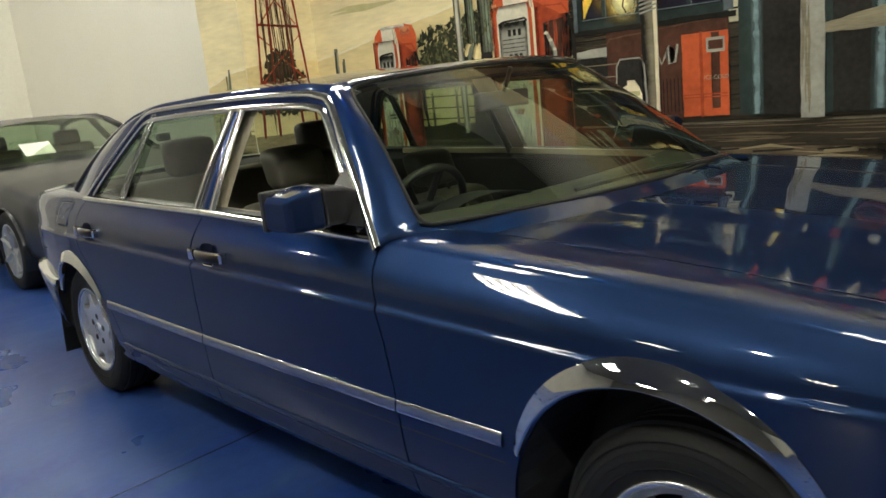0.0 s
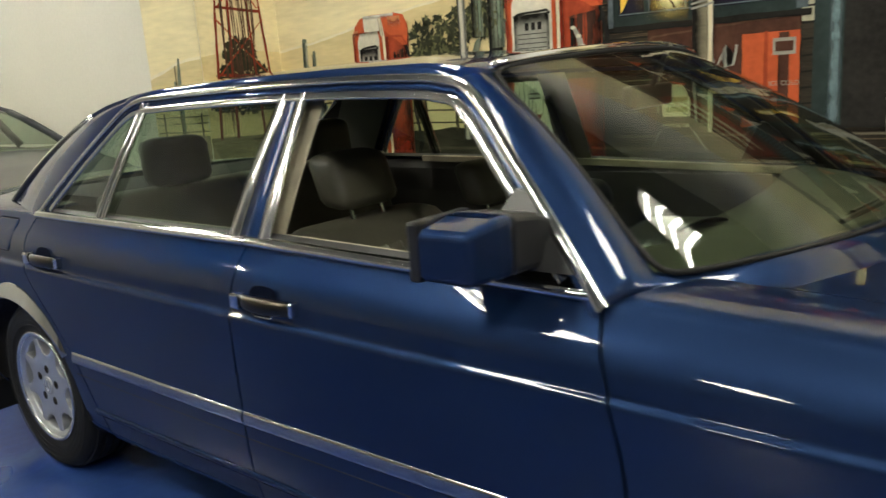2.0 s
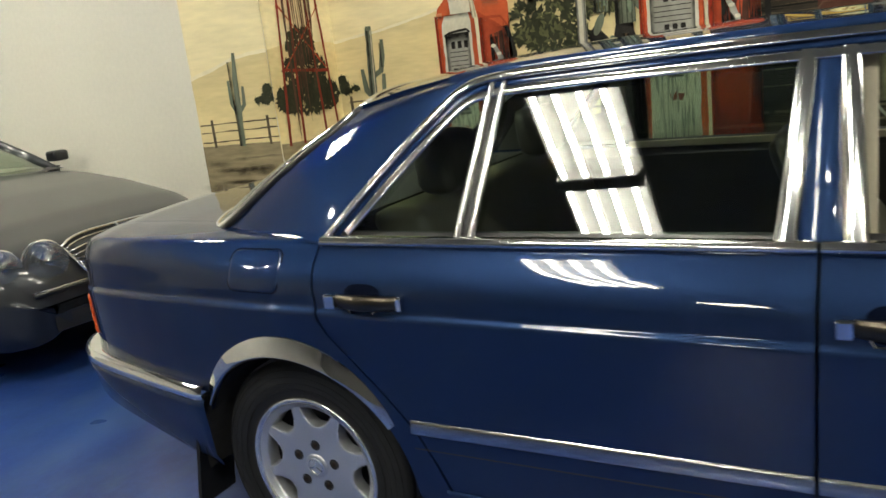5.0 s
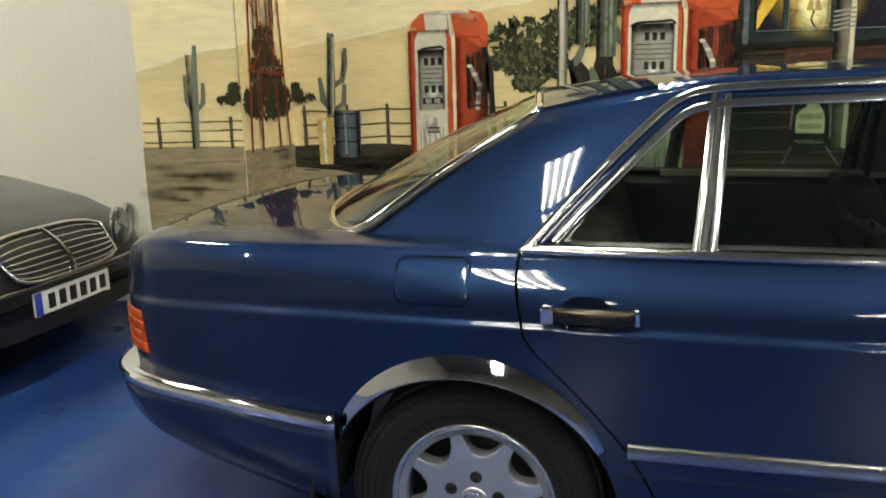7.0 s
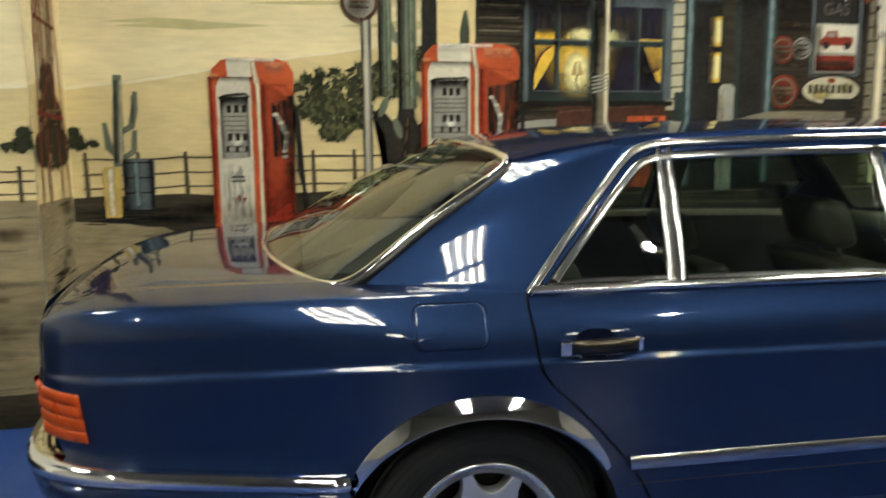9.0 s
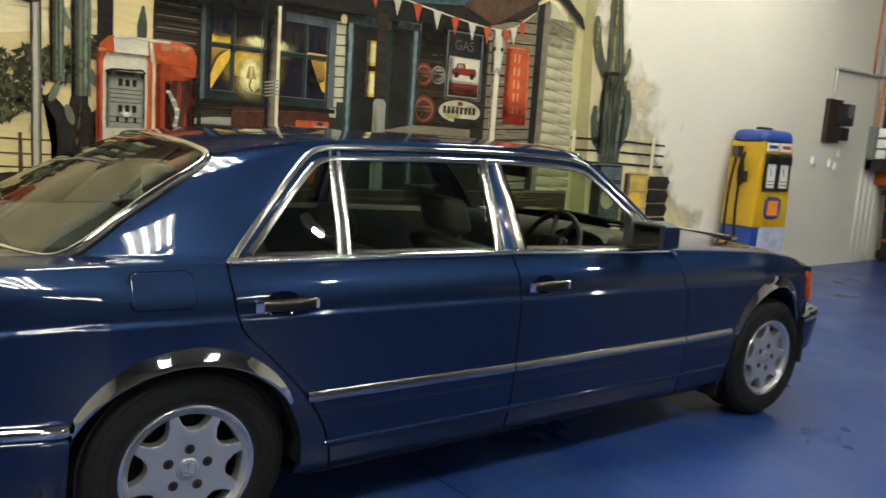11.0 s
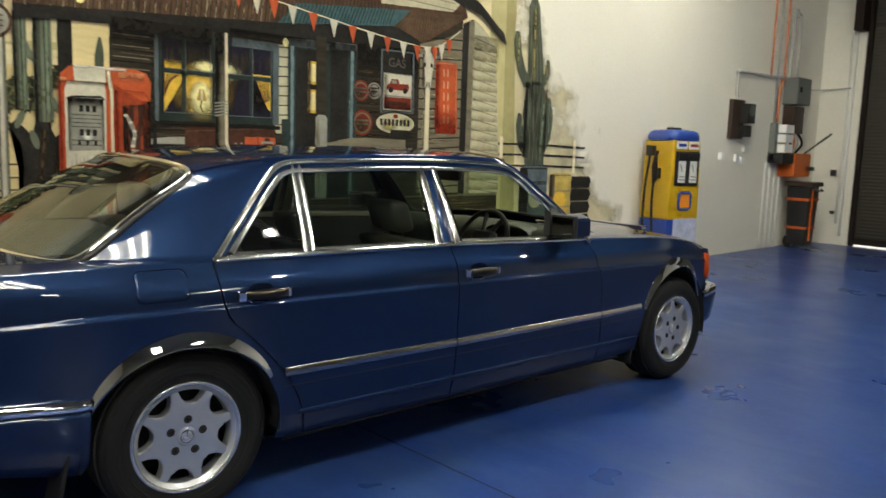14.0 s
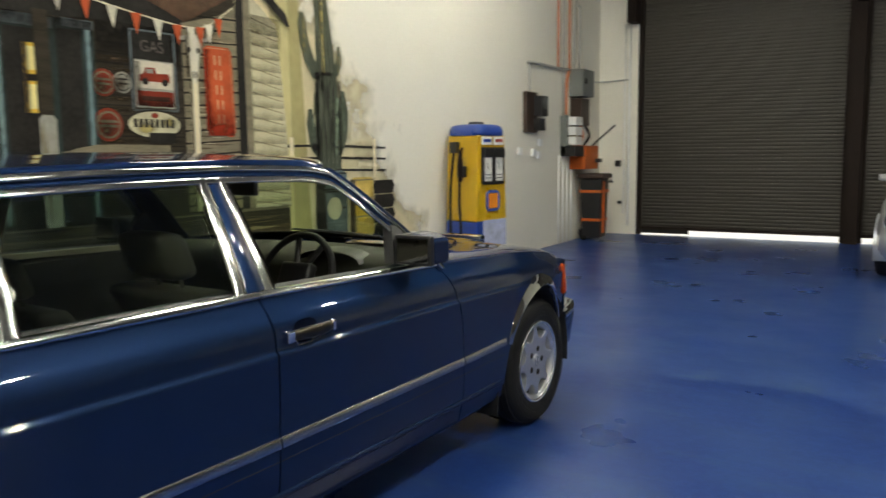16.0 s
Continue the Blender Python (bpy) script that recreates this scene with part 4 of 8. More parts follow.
soft("sign_wall_light", sum((blob(y, z, 0.22, 0.022) for y in (1.36, 1.0) for z in (1.455, 1.52, 1.65, 1.72, 1.90, 1.97)), []), "brown", 0.8, LH + 4.5, house)
H_("white_post", [(1.885, 0.94), (1.885, 1.575), (1.86, 1.60), (1.80, 1.60), (1.775, 1.575), (1.775, 0.94)], C_GREY, 12)
shades("post_grain", 1.88, 1.84, 0.95, 1.58, 14, 51, C_TBOARD, LH + 13, house, WALLP, True, (0.1, 0.3), (0.006, 0.014))
HR("post_upper", 1.885, 1.79, 1.60, 2.20, C_WOOD, 12)
HR("green_frame", 2.19, 2.13, 0.97, 1.55, C_TEAL, 6)
H_("counter", [(1.80, 1.335), (1.80, 1.375), (1.52, 1.43), (0.95, 1.43), (0.95, 1.33)], C_TBOARD, 10)
HR("crate", 1.50, 0.93, 0.97, 1.33, C_WOOD, 9)
many("crate_line", [stroke([(1.50, z), (0.93, z)], 0.012) for z in np.arange(1.02, 1.33, 0.06)], C_LINE, LH + 10, house)
# wall of signs
HR("dark_boarding", 1.50, 0.80, 1.40, 2.20, C_WOOD, 2)
many("board_line", [stroke([(1.50, z), (0.80, z)], 0.007) for z in np.arange(1.42, 2.2, 0.065)], C_LINE, LH + 3, house)
H_("tan_boarding", [(0.80, 0.96), (0.80, 2.26), (0.45, 2.36), (0.28, 2.46), (0.28, 0.96)], C_TBOARD, 2)
many("board_line", [stroke([(0.80, z), (0.285, z + 0.03)], 0.012) for z in np.arange(1.0, 2.35, 0.088)], C_LINE, LH + 3, house)
shades("board_grain", 0.79, 0.30, 0.98, 2.2, 46, 56, C_BROWN, LH + 3, house, WALLP, False, (0.05, 0.25), (0.004, 0.014))
shades("board_light", 0.79, 0.30, 0.98, 2.2, 30, 57, C_CREAM, LH + 4, house, WALLP, False, (0.04, 0.16), (0.003, 0.008))
gas = HR("gas_sign", 1.215, 0.905, 1.985, 2.165, C_BLACK, 5)
letters("sign_text", "GAS", 0.105, ry90(1.06, 2.07, LH + 7), paint("faded_letter", (0.10, 0.085, 0.075), 0.3), gas, 0.0006)
many("panel_edge", [stroke([(1.225, 1.66), (1.225, 2.17)], 0.016), stroke([(1.225, 2.17), (0.875, 2.175)], 0.012), stroke([(0.875, 2.175), (0.865, 1.66)], 0.016), stroke([(0.865, 1.66), (1.225, 1.655)], 0.014)], C_BARREL, LH + 4.5, house)
cs = HR("pickup_sign", 1.205, 0.885, 1.675, 1.985, C_GREY, 5)
R("sign_white", 1.195, 0.895, 1.80, 1.975, C_WHITE, LH + 6, cs)
R("sign_red", 1.195, 0.895, 1.685, 1.785, C_BRED, LH + 6, cs)
P("pickup", [(1.17, 1.845), (1.17, 1.885), (1.14, 1.895), (1.12, 1.935), (1.045, 1.94), (1.03, 1.90), (0.935, 1.905), (0.92, 1.89), (0.925, 1.845)], C_BRED, LH + 7, cs)
many("pickup_wheel", [E_(y, 1.845, 0.026, 0.024, 12) for y in (1.125, 0.965)], C_BLACK, LH + 8, cs)
R("pickup_window", 1.115, 1.06, 1.90, 1.928, C_GREY, LH + 8, cs)
many("illegible_bar", [stroke([(1.16, 1.735), (0.93, 1.735)], 0.03)], C_MAHOG, LH + 7, cs)
soft("sign_age", updown(1.195, 0.895, 1.685, 1.76) + across(1.195, 1.14, 1.69, 1.97), "black", 0.6, LH + 9, cs)
ov = H_("oval_sign", E_(1.065, 1.565, 0.225, 0.098, 36), C_BLACK, 7)
P("oval_face", E_(1.065, 1.565, 0.212, 0.086, 36), C_CREAM, LH + 8, ov)
many("brand_bar", [[(1.235 - 0.043 * k, 1.545), (1.235 - 0.043 * k, 1.60), (1.207 - 0.043 * k, 1.60), (1.207 - 0.043 * k, 1.545)] for k in range(8)], C_BLACK, LH + 9, ov)
P("oval_mark", E_(1.065, 1.625, 0.03, 0.018, 12), C_BRED, LH + 9, ov)
soft("oval_age", blob(1.14, 1.54, 0.12, 0.06) + blob(0.95, 1.58, 0.09, 0.05), "olive", 0.8, LH + 8.5, ov)
R("mail_box", 1.12, 0.90, 1.44, 1.51, C_BLACK, LH + 10, ov)
for cy, cz, r, mm in ((1.42, 1.555, 0.108, C_BRED), (1.44, 1.815, 0.088, C_BRED), (1.30, 1.825, 0.070, C_GREY)):
    rs = H_("round_sign", E_(cy, cz, r, r * 0.97), mm, 5)
    P("sign_ring", E_(cy, cz, r * 0.82, r * 0.80), C_TBOARD if mm is C_BRED else C_BLACK, LH + 6, rs)
    P("sign_disc", E_(cy, cz, r * 0.70, r * 0.68), mm, LH + 7, rs)
    many("brand_bar", [stroke([(cy + r * 0.55, cz + o), (cy - r * 0.55, cz + o)], r * 0.16) for o in (0.020, -0.008)], C_TBOARD if mm is C_BRED else C_BLACK, LH + 8, rs)
    soft("sign_age", blob(cy + 0.02, cz - 0.02, r * 1.1, r * 1.0), "brown", 0.75, LH + 9, rs)
C_FADEBAR = paint("faded_bar", (0.52, 0.28, 0.16), 0.3)
at = H_("tall_sign", [(0.605, 1.55), (0.615, 2.11), (0.585, 2.135), (0.375, 2.14), (0.345, 2.11), (0.325, 1.53), (0.355, 1.49), (0.58, 1.52)], C_RED, 6)
for k in range(5):
    z = 2.04 - 0.105 * k
    many("brand_bar", [[(0.520 - 0.005 * k + o, z - 0.034), (0.520 - 0.005 * k + o, z + 0.034), (0.502 - 0.005 * k + o, z + 0.034), (0.502 - 0.005 * k + o, z - 0.034)] for o in (0.0, -0.05)], C_FADEBAR, LH + 7, at)
many("sign_edge", [stroke(list(ab), 0.006) for ab in (((0.595, 1.57), (0.600, 2.10)), ((0.580, 2.122), (0.385, 2.126)), ((0.358, 2.10), (0.340, 1.54)), ((0.362, 1.508), (0.572, 1.532)))], C_FADEBAR, LH + 7, at)
soft("sign_age", updown(0.60, 0.34, 1.50, 1.75) + across(0.612, 0.53, 1.55, 2.11), "red", 0.8, LH + 8, at)
HR("pale_pole", 0.745, 0.675, 0.96, 1.88, C_PALE, 6)
sk = H_("steer_skull", [(0.77, 2.14), (0.74, 2.20), (0.67, 2.20), (0.635, 2.14), (0.66, 2.04), (0.67, 1.92), (0.69, 1.86), (0.72, 1.86), (0.735, 1.93), (0.745, 2.04)], C_WHITE, 8)
P("skull_horn", stroke([(0.76, 2.17), (0.83, 2.16), (0.86, 2.21)], [0.035, 0.025, 0.008]), C_GREY, LH + 8, sk)
P("skull_horn", stroke([(0.65, 2.17), (0.58, 2.17), (0.55, 2.22)], [0.035, 0.025, 0.008]), C_GREY, LH + 8, sk)
soft("skull_round", across(0.772, 0.735, 1.90, 2.18), "brown", 0.9, LH + 8.5, sk)
soft("pole_round", across(0.745, 0.715, 0.96, 1.88), "brown", 0.9, LH + 6.5, house)
many("skull_hole", [E_(0.745, 2.09, 0.014, 0.022, 10), E_(0.665, 2.09, 0.014, 0.022, 10), E_(0.715, 1.92, 0.008, 0.03, 8), E_(0.69, 1.92, 0.008, 0.03, 8)], C_BLACK, LH + 9, sk)
# house corner, end gable, roof
H_("corner_post", [(0.285, 0.95), (0.285, 2.50), (0.15, 2.56), (0.15, 0.95)], C_BLACK, 4)
HR("corner_board", 0.205, 0.135, 0.95, 2.54, C_TBOARD, 5)
gb = H_("gable_boarding", [(0.14, 0.95), (0.14, 2.56), (0.03, 2.50), (-0.15, 2.37), (-0.21, 1.9), (-0.255, 1.35), (-0.27, 0.95)], C_CREAM, 5)
many("board_line", [stroke([(0.14, z), (-0.15 - 0.115 * (2.37 - z) / 1.4, z - 0.055)], 0.007) for z in np.arange(1.0, 2.42, 0.093)], C_TBOARD, LH + 6, gb)
soft("gable_shade", updown(0.14, -0.20, 2.42, 2.05), "brown", 0.4, LH + 7, gb)
soft("board_shade", sum((updown(0.135, -0.17 - 0.10 * (2.3 - z) / 1.3, z - 0.02, z + 0.05) for z in np.arange(1.0, 2.35, 0.093)), []), "olive", 0.35, LH + 6.5, gb)
roof_ = P("painted_roof", [(4.02, 2.13), (3.37, 2.18), (2.5, 2.235), (2.21, 2.25), (1.10, 2.37), (0.77, 2.27), (0.23, 2.56), (0.30, 2.72), (0.62, 2.86), (1.3, 2.95), (4.02, 3.0)], C_RUST, LH + 6)
RP = lambda n, p, m, l: P(n, p, m, LH + 6 + l, roof_)
RP("eave_shadow", [(4.02, 2.06), (4.02, 2.14), (2.21, 2.26), (1.10, 2.38), (0.80, 2.28), (0.84, 2.20), (1.3, 2.20), (2.5, 2.14)], C_BLACK, 1)
many("corrugation", [stroke([(y, lerp(y, [1.1, 2.21, 4.02], [2.38, 2.25, 2.13]) + 0.006), (y - 0.05, lerp(y, [1.1, 2.21, 4.02], [2.38, 2.25, 2.13]) + 0.42)], 0.011) for y in np.arange(1.15, 4.0, 0.036)], C_WOOD, LH + 7, roof_)
shades("roof_stain", 3.9, 2.35, 2.30, 2.72, 90, 59, C_WOOD, LH + 8, roof_, WALLP, True, (0.06, 0.25), (0.006, 0.020))
shades("roof_light", 3.9, 2.35, 2.30, 2.72, 60, 60, C_TBOARD, LH + 8, roof_, WALLP, True, (0.05, 0.2), (0.004, 0.008))
RP("teal_roof", [(2.23, 2.255), (2.07, 2.42), (0.92, 2.53), (1.10, 2.375)], C_TROOF, 2)
many("corrugation", [stroke([(y, lerp(y, [1.1, 2.21], [2.38, 2.255]) + 0.006), (y - 0.06, lerp(y, [1.1, 2.21], [2.38, 2.255]) + 0.15)], 0.010) for y in np.arange(1.16, 2.18, 0.034)], C_TEAL, LH + 9, roof_)
soft("roof_round", sum((rod(y, 0.012, lerp(y, [1.1, 2.21, 4.02], [2.385, 2.26, 2.135]), lerp(y, [1.1, 2.21, 4.02], [2.385, 2.26, 2.135]) + 0.30, -0.04) for y in np.arange(2.30, 4.0, 0.072)), []), "tan", 0.55, LH + 9, roof_)
RP("rust_patch", [(1.10, 2.375), (0.93, 2.525), (0.24, 2.585), (0.76, 2.28)], C_RUST, 2)
many("corrugation", [stroke([(y, lerp(y, [0.24, 0.76, 1.1], [2.58, 2.29, 2.385])), (y - 0.04, lerp(y, [0.24, 0.93, 1.1], [2.585, 2.53, 2.40]))], 0.008) for y in np.arange(0.34, 1.08, 0.030)], C_BROWN, LH + 9, roof_)
RP("upper_gable", [(1.25, 2.54), (0.42, 2.585), (0.30, 2.70), (0.62, 2.82), (1.25, 2.90)], C_CREAM, 3)
many("board_line", [stroke([(1.24, z), (0.40, z - 0.02)], 0.008) for z in (2.62, 2.68, 2.74, 2.80, 2.86)], C_TBOARD, LH + 10, roof_)
RP("roof_edge", [(1.10, 3.05), (0.53, 2.83), (0.09, 2.72), (-0.27, 2.475), (-0.305, 2.385), (-0.285, 2.375), (0.06, 2.60), (0.50, 2.70), (1.1, 2.93)], C_BLACK, 4)
rsn = RP("roof_sign", [(2.16, 2.50), (2.20, 2.95), (1.22, 2.95), (1.25, 2.545)], C_MAHOG, 4)
P("sign_board", [(2.12, 2.53), (2.15, 2.92), (1.26, 2.92), (1.285, 2.57)], C_BRED, LH + 11, rsn)
many("illegible_bar", [stroke([(2.05, z), (1.36, z + 0.02)], 0.045) for z in (2.65, 2.76, 2.87)], C_CREAM, LH + 12, rsn)
many("light_bulb", [E_(3.64, 2.225, 0.030, 0.034, 14)], C_GLOWY, LH + 10, roof_)
H_("porch_lamp_glow", E_(2.16, 2.12, 0.026, 0.032, 16), C_GLOWY, 9)
# bunting
curve = [(v.x, v.y) for v in smoothline([(3.0, 2.60, 0), (2.55, 2.45, 0), (2.17, 2.40, 0), (1.69, 2.335, 0), (1.22, 2.275, 0), (0.80, 2.24, 0), (0.57, 2.275, 0), (0.33, 2.43, 0)], 37)]
P("bunting_string", stroke(curve, 0.008), C_PALE, LH + 18)
for k in range(1, 35, 2):
    y, z = curve[k]
    P("bunting_flag", [(y + 0.040, z), (y - 0.040, z + 0.004), (y - 0.006, z - 0.135)], C_WHITE if (k // 2) % 2 else C_RED, LH + 19)
# porch floor
R("porch_edge", 3.30, -0.27, 0.925, 0.955, C_TBOARD, 6)
R("porch_front", 3.30, -0.27, 0.80, 0.925, C_WOOD, 6)
shades("porch_streak", 3.28, -0.25, 0.81, 0.92, 60, 52, C_BROWN, 7, None, WALLP, False, (0.1, 0.5), (0.004, 0.012))
R("stone_base", 3.30, -0.27, 0.50, 0.80, C_BROWN, 6)
many("stone_mark", [stroke([(y, z), (y - L, z + 0.01)], w_) for y, z, L, w_ in [(rng.uniform(-0.1, 3.2), rng.uniform(0.52, 0.79), rng.uniform(0.1, 0.35), rng.uniform(0.006, 0.02)) for _ in range(26)]], C_TAN, 7)
soft("stone_shade", sum((blob(rng.uniform(-0.1, 3.1), rng.uniform(0.52, 0.79), rng.uniform(0.1, 0.4), rng.uniform(0.015, 0.05)) for _ in range(30)), []), "black", 0.8, 9)
many("stone_shadow", [stroke([(y, z), (y - L, z + 0.01)], w_) for y, z, L, w_ in [(rng.uniform(-0.1, 3.2), rng.uniform(0.52, 0.79), rng.uniform(0.1, 0.35), rng.uniform(0.006, 0.02)) for _ in range(58)]], C_BLACK, 8)

# ---- right end: shaded band, tall cactus, fence and drums fading into the white wall ----
def fade_material():
    """Thin cream wash that breaks up into the bare wall."""
    m = mat("mural_fading_wash", (0.60, 0.53, 0.33), 0.6, 0, 0.12, 2, 14)
    N, L = m.node_tree.nodes, m.node_tree.links
    tc, sep, n, ad, rp, tr, mx = (N.new("ShaderNode" + k) for k in ("TexCoord", "SeparateXYZ", "TexNoise", "Math", "ValToRGB", "BsdfTransparent", "MixShader"))
    L.new(tc.outputs["Object"], sep.inputs[0])
    n.inputs["Scale"].default_value, n.inputs["Detail"].default_value = 2.2, 6
    L.new(tc.outputs["Object"], n.inputs[0])
    z2 = N.new("ShaderNodeMath")
    z2.operation = 'MULTIPLY_ADD'
    z2.inputs[1].default_value, z2.inputs[2].default_value = -0.42, 0.62
    L.new(sep.outputs[2], z2.inputs[0])
    y2 = N.new("ShaderNodeMath")
    y2.operation = 'MULTIPLY_ADD'
    y2.inputs[1].default_value = 0.52
    L.new(sep.outputs[1], y2.inputs[0])
    L.new(z2.outputs[0], y2.inputs[2])
    ad.operation = 'MULTIPLY_ADD'
    ad.inputs[1].default_value = 0.9
    L.new(n.outputs[0], ad.inputs[0])
    L.new(y2.outputs[0], ad.inputs[2])
    rp.color_ramp.elements[0].position, rp.color_ramp.elements[1].position = 0.10, 0.42
    ad2 = N.new("ShaderNodeMath")
    ad2.operation = 'ADD'
    ad2.inputs[1].default_value = 0.56
    L.new(ad.outputs[0], ad2.inputs[0])
    L.new(ad2.outputs[0], rp.inputs[0])
    L.new(rp.outputs[0], mx.inputs[0])
    L.new(tr.outputs[0], mx.inputs[1])
    L.new(N["Principled BSDF"].outputs[0], mx.inputs[2])
    L.new(mx.outputs[0], N["Material Output"].inputs[0])
    return m


R("fading_wash", -0.1, -2.6, 0.02, TOPZ, fade_material(), 1)
P("olive_band", [(-0.10, 0.4), (-0.10, TOPZ), (-0.44, TOPZ), (-0.45, 2.4), (-0.56, 0.4)], C_OLIVE, 3)
P("olive_shadow", [(-0.33, 0.4), (-0.31, TOPZ), (-0.44, TOPZ), (-0.45, 2.4), (-0.56, 0.4)], paint("olive_dark", (0.36, 0.32, 0.15), 0.14, 2, 12), 4)
big = P("tall_cactus", stroke([(-0.82, 1.22), (-0.80, 1.6), (-0.79, 2.05), (-0.75, 2.45), (-0.72, 2.80), (-0.715, 2.89)], [0.30, 0.36, 0.27, 0.20, 0.16, 0.07]), C_GREEN, 8)
for pts, w_ in (([(-0.66, 2.02), (-0.56, 2.16), (-0.505, 2.30), (-0.48, 2.45), (-0.485, 2.53)], [0.11, 0.12, 0.11, 0.10, 0.05]),
                ([(-0.88, 2.04), (-0.95, 2.12), (-0.97, 2.22), (-0.965, 2.30)], [0.09, 0.09, 0.075, 0.04]),
                ([(-0.74, 1.30), (-0.60, 1.45), (-0.555, 1.62), (-0.56, 1.74)], [0.12, 0.12, 0.10, 0.05]),
                ([(-0.90, 1.34), (-1.0, 1.52), (-1.03, 1.72), (-1.01, 1.92)], [0.12, 0.13, 0.12, 0.05]),
                ([(-0.70, 1.60), (-0.645, 1.72), (-0.64, 1.88)], [0.08, 0.08, 0.04])):
    P("cactus_arm", stroke(pts, w_), C_GREEN, 9, big)
shades("cactus_shade", -0.70, -0.90, 1.25, 2.10, 30, 41, C_BLACK, 10, big, WALLP, True, (0.15, 0.4), (0.006, 0.016))
shades("cactus_light", -0.68, -0.74, 1.4, 2.5, 16, 42, C_LGREEN, 11, big, WALLP, True, (0.15, 0.4), (0.006, 0.012))
many("cactus_rib", [stroke([(-0.82 + o * 1.6, 1.28), (-0.79 + o * 1.5, 2.0), (-0.72 + o, 2.82)], 0.012) for o in (-0.055, -0.02, 0.02, 0.055)], C_LGREEN, 10, big)
soft("cactus_round", across(-0.70, -0.78, 1.9, 2.75) + across(-0.63, -0.74, 1.3, 2.05) + across(-0.98, -0.90, 1.35, 2.0), "black", 0.75, 11, big)
soft("cactus_shine", rod(-0.75, 0.035, 2.05, 2.80, 0.02) + rod(-0.50, 0.025, 2.20, 2.50) + rod(-0.955, 0.02, 2.08, 2.27), "olive", 0.5, 12, big)
soft("cactus_shine", rod(-0.90, 0.05, 1.35, 1.85, -0.03) + rod(-1.02, 0.03, 1.55, 1.88) + rod(-0.59, 0.025, 1.48, 1.70), "green", 0.75, 12, big)
soft("cactus_joint", blob(-0.79, 2.05, 0.13, 0.03) + blob(-0.66, 2.03, 0.06, 0.04) + blob(-0.60, 1.42, 0.07, 0.06), "black", 1.0, 13, big)
soft("drum_round", across(-1.08, -1.19, 0.56, 1.13), "brown", 0.9, 15)
for z in (1.43, 1.325, 1.215):
    P("fence_rail", stroke([(-0.17, z), (-0.9, z + 0.003), (-1.68, z - 0.012)], 0.022), C_BLACK, 6)
for y in (-0.31, -1.49):
    P("fence_post", stroke([(y, 1.14), (y, 1.50)], 0.045), C_PALE, 7)
d1 = P("oil_drum", [(-0.60, 0.60), (-0.60, 1.19), (-0.66, 1.215), (-0.98, 1.215), (-1.04, 1.19), (-1.04, 0.60)], C_BARREL, 11)
many("drum_ring", [stroke([(-0.60, z), (-1.04, z)], 0.014) for z in (1.19, 1.03, 1.05, 0.88)], C_BLACK, 12, d1)
P("drum_dark", [(-0.60, 0.60), (-0.60, 1.19), (-0.72, 1.20), (-0.74, 0.60)], C_BLACK, 12, d1)
P("drum_label", E_(-0.85, 0.88, 0.10, 0.10), C_CREAM, 13, d1)
d2 = P("oil_drum", [(-1.08, 0.55), (-1.08, 1.12), (-1.14, 1.145), (-1.40, 1.145), (-1.45, 1.12), (-1.45, 0.55)], C_OCHRE, 12)
P("drum_shade", [(-1.08, 0.55), (-1.08, 1.12), (-1.17, 1.12), (-1.17, 0.55)], C_TAN, 13, d2)
many("drum_ring", [stroke([(-1.08, z), (-1.45, z)], 0.014) for z in (1.12, 0.95, 0.78)], C_TAN, 14, d2)
P("drum_label", E_(-1.26, 0.84, 0.11, 0.11), C_YELL, 14, d2)
for k in range(4):
    P("stacked_tyre", [(-1.46, 0.56 + 0.14 * k), (-1.45, 0.63 + 0.14 * k), (-1.47, 0.69 + 0.14 * k), (-1.78, 0.69 + 0.14 * k), (-1.82, 0.63 + 0.14 * k), (-1.78, 0.56 + 0.14 * k)], C_BLACK, 12)

# ---- the part painted on the boxed column: front face and the return ----
R("column_sky", BY0, BY1, 0.95, TOPZ, C_SKY, 0, on=COLF)
ln = [(BY0, 1.535), (5.78, 1.53), (5.90, 1.515), (6.05, 1.47), (BY1, 1.43)]
P("column_dune", ln + [(BY1, 0.95), (BY0, 0.95)], C_DUNE, 1, on=COLF)
P("column_crest", stroke(ln, 0.02), C_PALE, 2, on=COLF)
R("column_ground", BY0, BY1, 0.0, 1.04, C_TAN, 2, on=COLF)
shades("column_streak", BY0 + 0.005, BY1 - 0.005, 0.05, 0.98, 36, 71, C_STREAK, 3, None, COLF, False, (0.05, 0.3), (0.004, 0.014))
soft("column_shade", sum((blob(5.70 + 0.48 * rng.random(), rng.uniform(0.2, 1.0), rng.uniform(0.05, 0.22), rng.uniform(0.012, 0.045)) for _ in range(26)), []), "brown", 0.4, 4, None, COLF)
shades("column_stain", BY0 + 0.005, BY1 - 0.005, 0.40, 1.0, 2, 72, C_MUD, 3, None, COLF, False, (0.04, 0.22), (0.004, 0.018))
R("column_base", BY0, BY1, 0.0, 0.16, C_MUD, 4, on=COLF)
for z in (1.165, 1.12, 1.065):
    P("fence_rail", stroke([(BY0, z + 0.003), (5.95, z), (BY1 - 0.01, z - 0.002)], 0.007), C_BROWN, 3, on=COLF)
for y in (5.72, 6.12):
    P("fence_post", stroke([(y, 1.03), (y, 1.19)], 0.018), C_BROWN, 4, on=COLF)
cc = P("cactus", stroke([(5.92, 1.03), (5.91, 1.2), (5.90, 1.40), (5.885, 1.545)], [0.038, 0.040, 0.036, 0.020]), C_LGREEN, 5, on=COLF)
soft("cactus_round", across(5.938, 5.905, 1.03, 1.50), "black", 0.75, 7, cc, COLF)
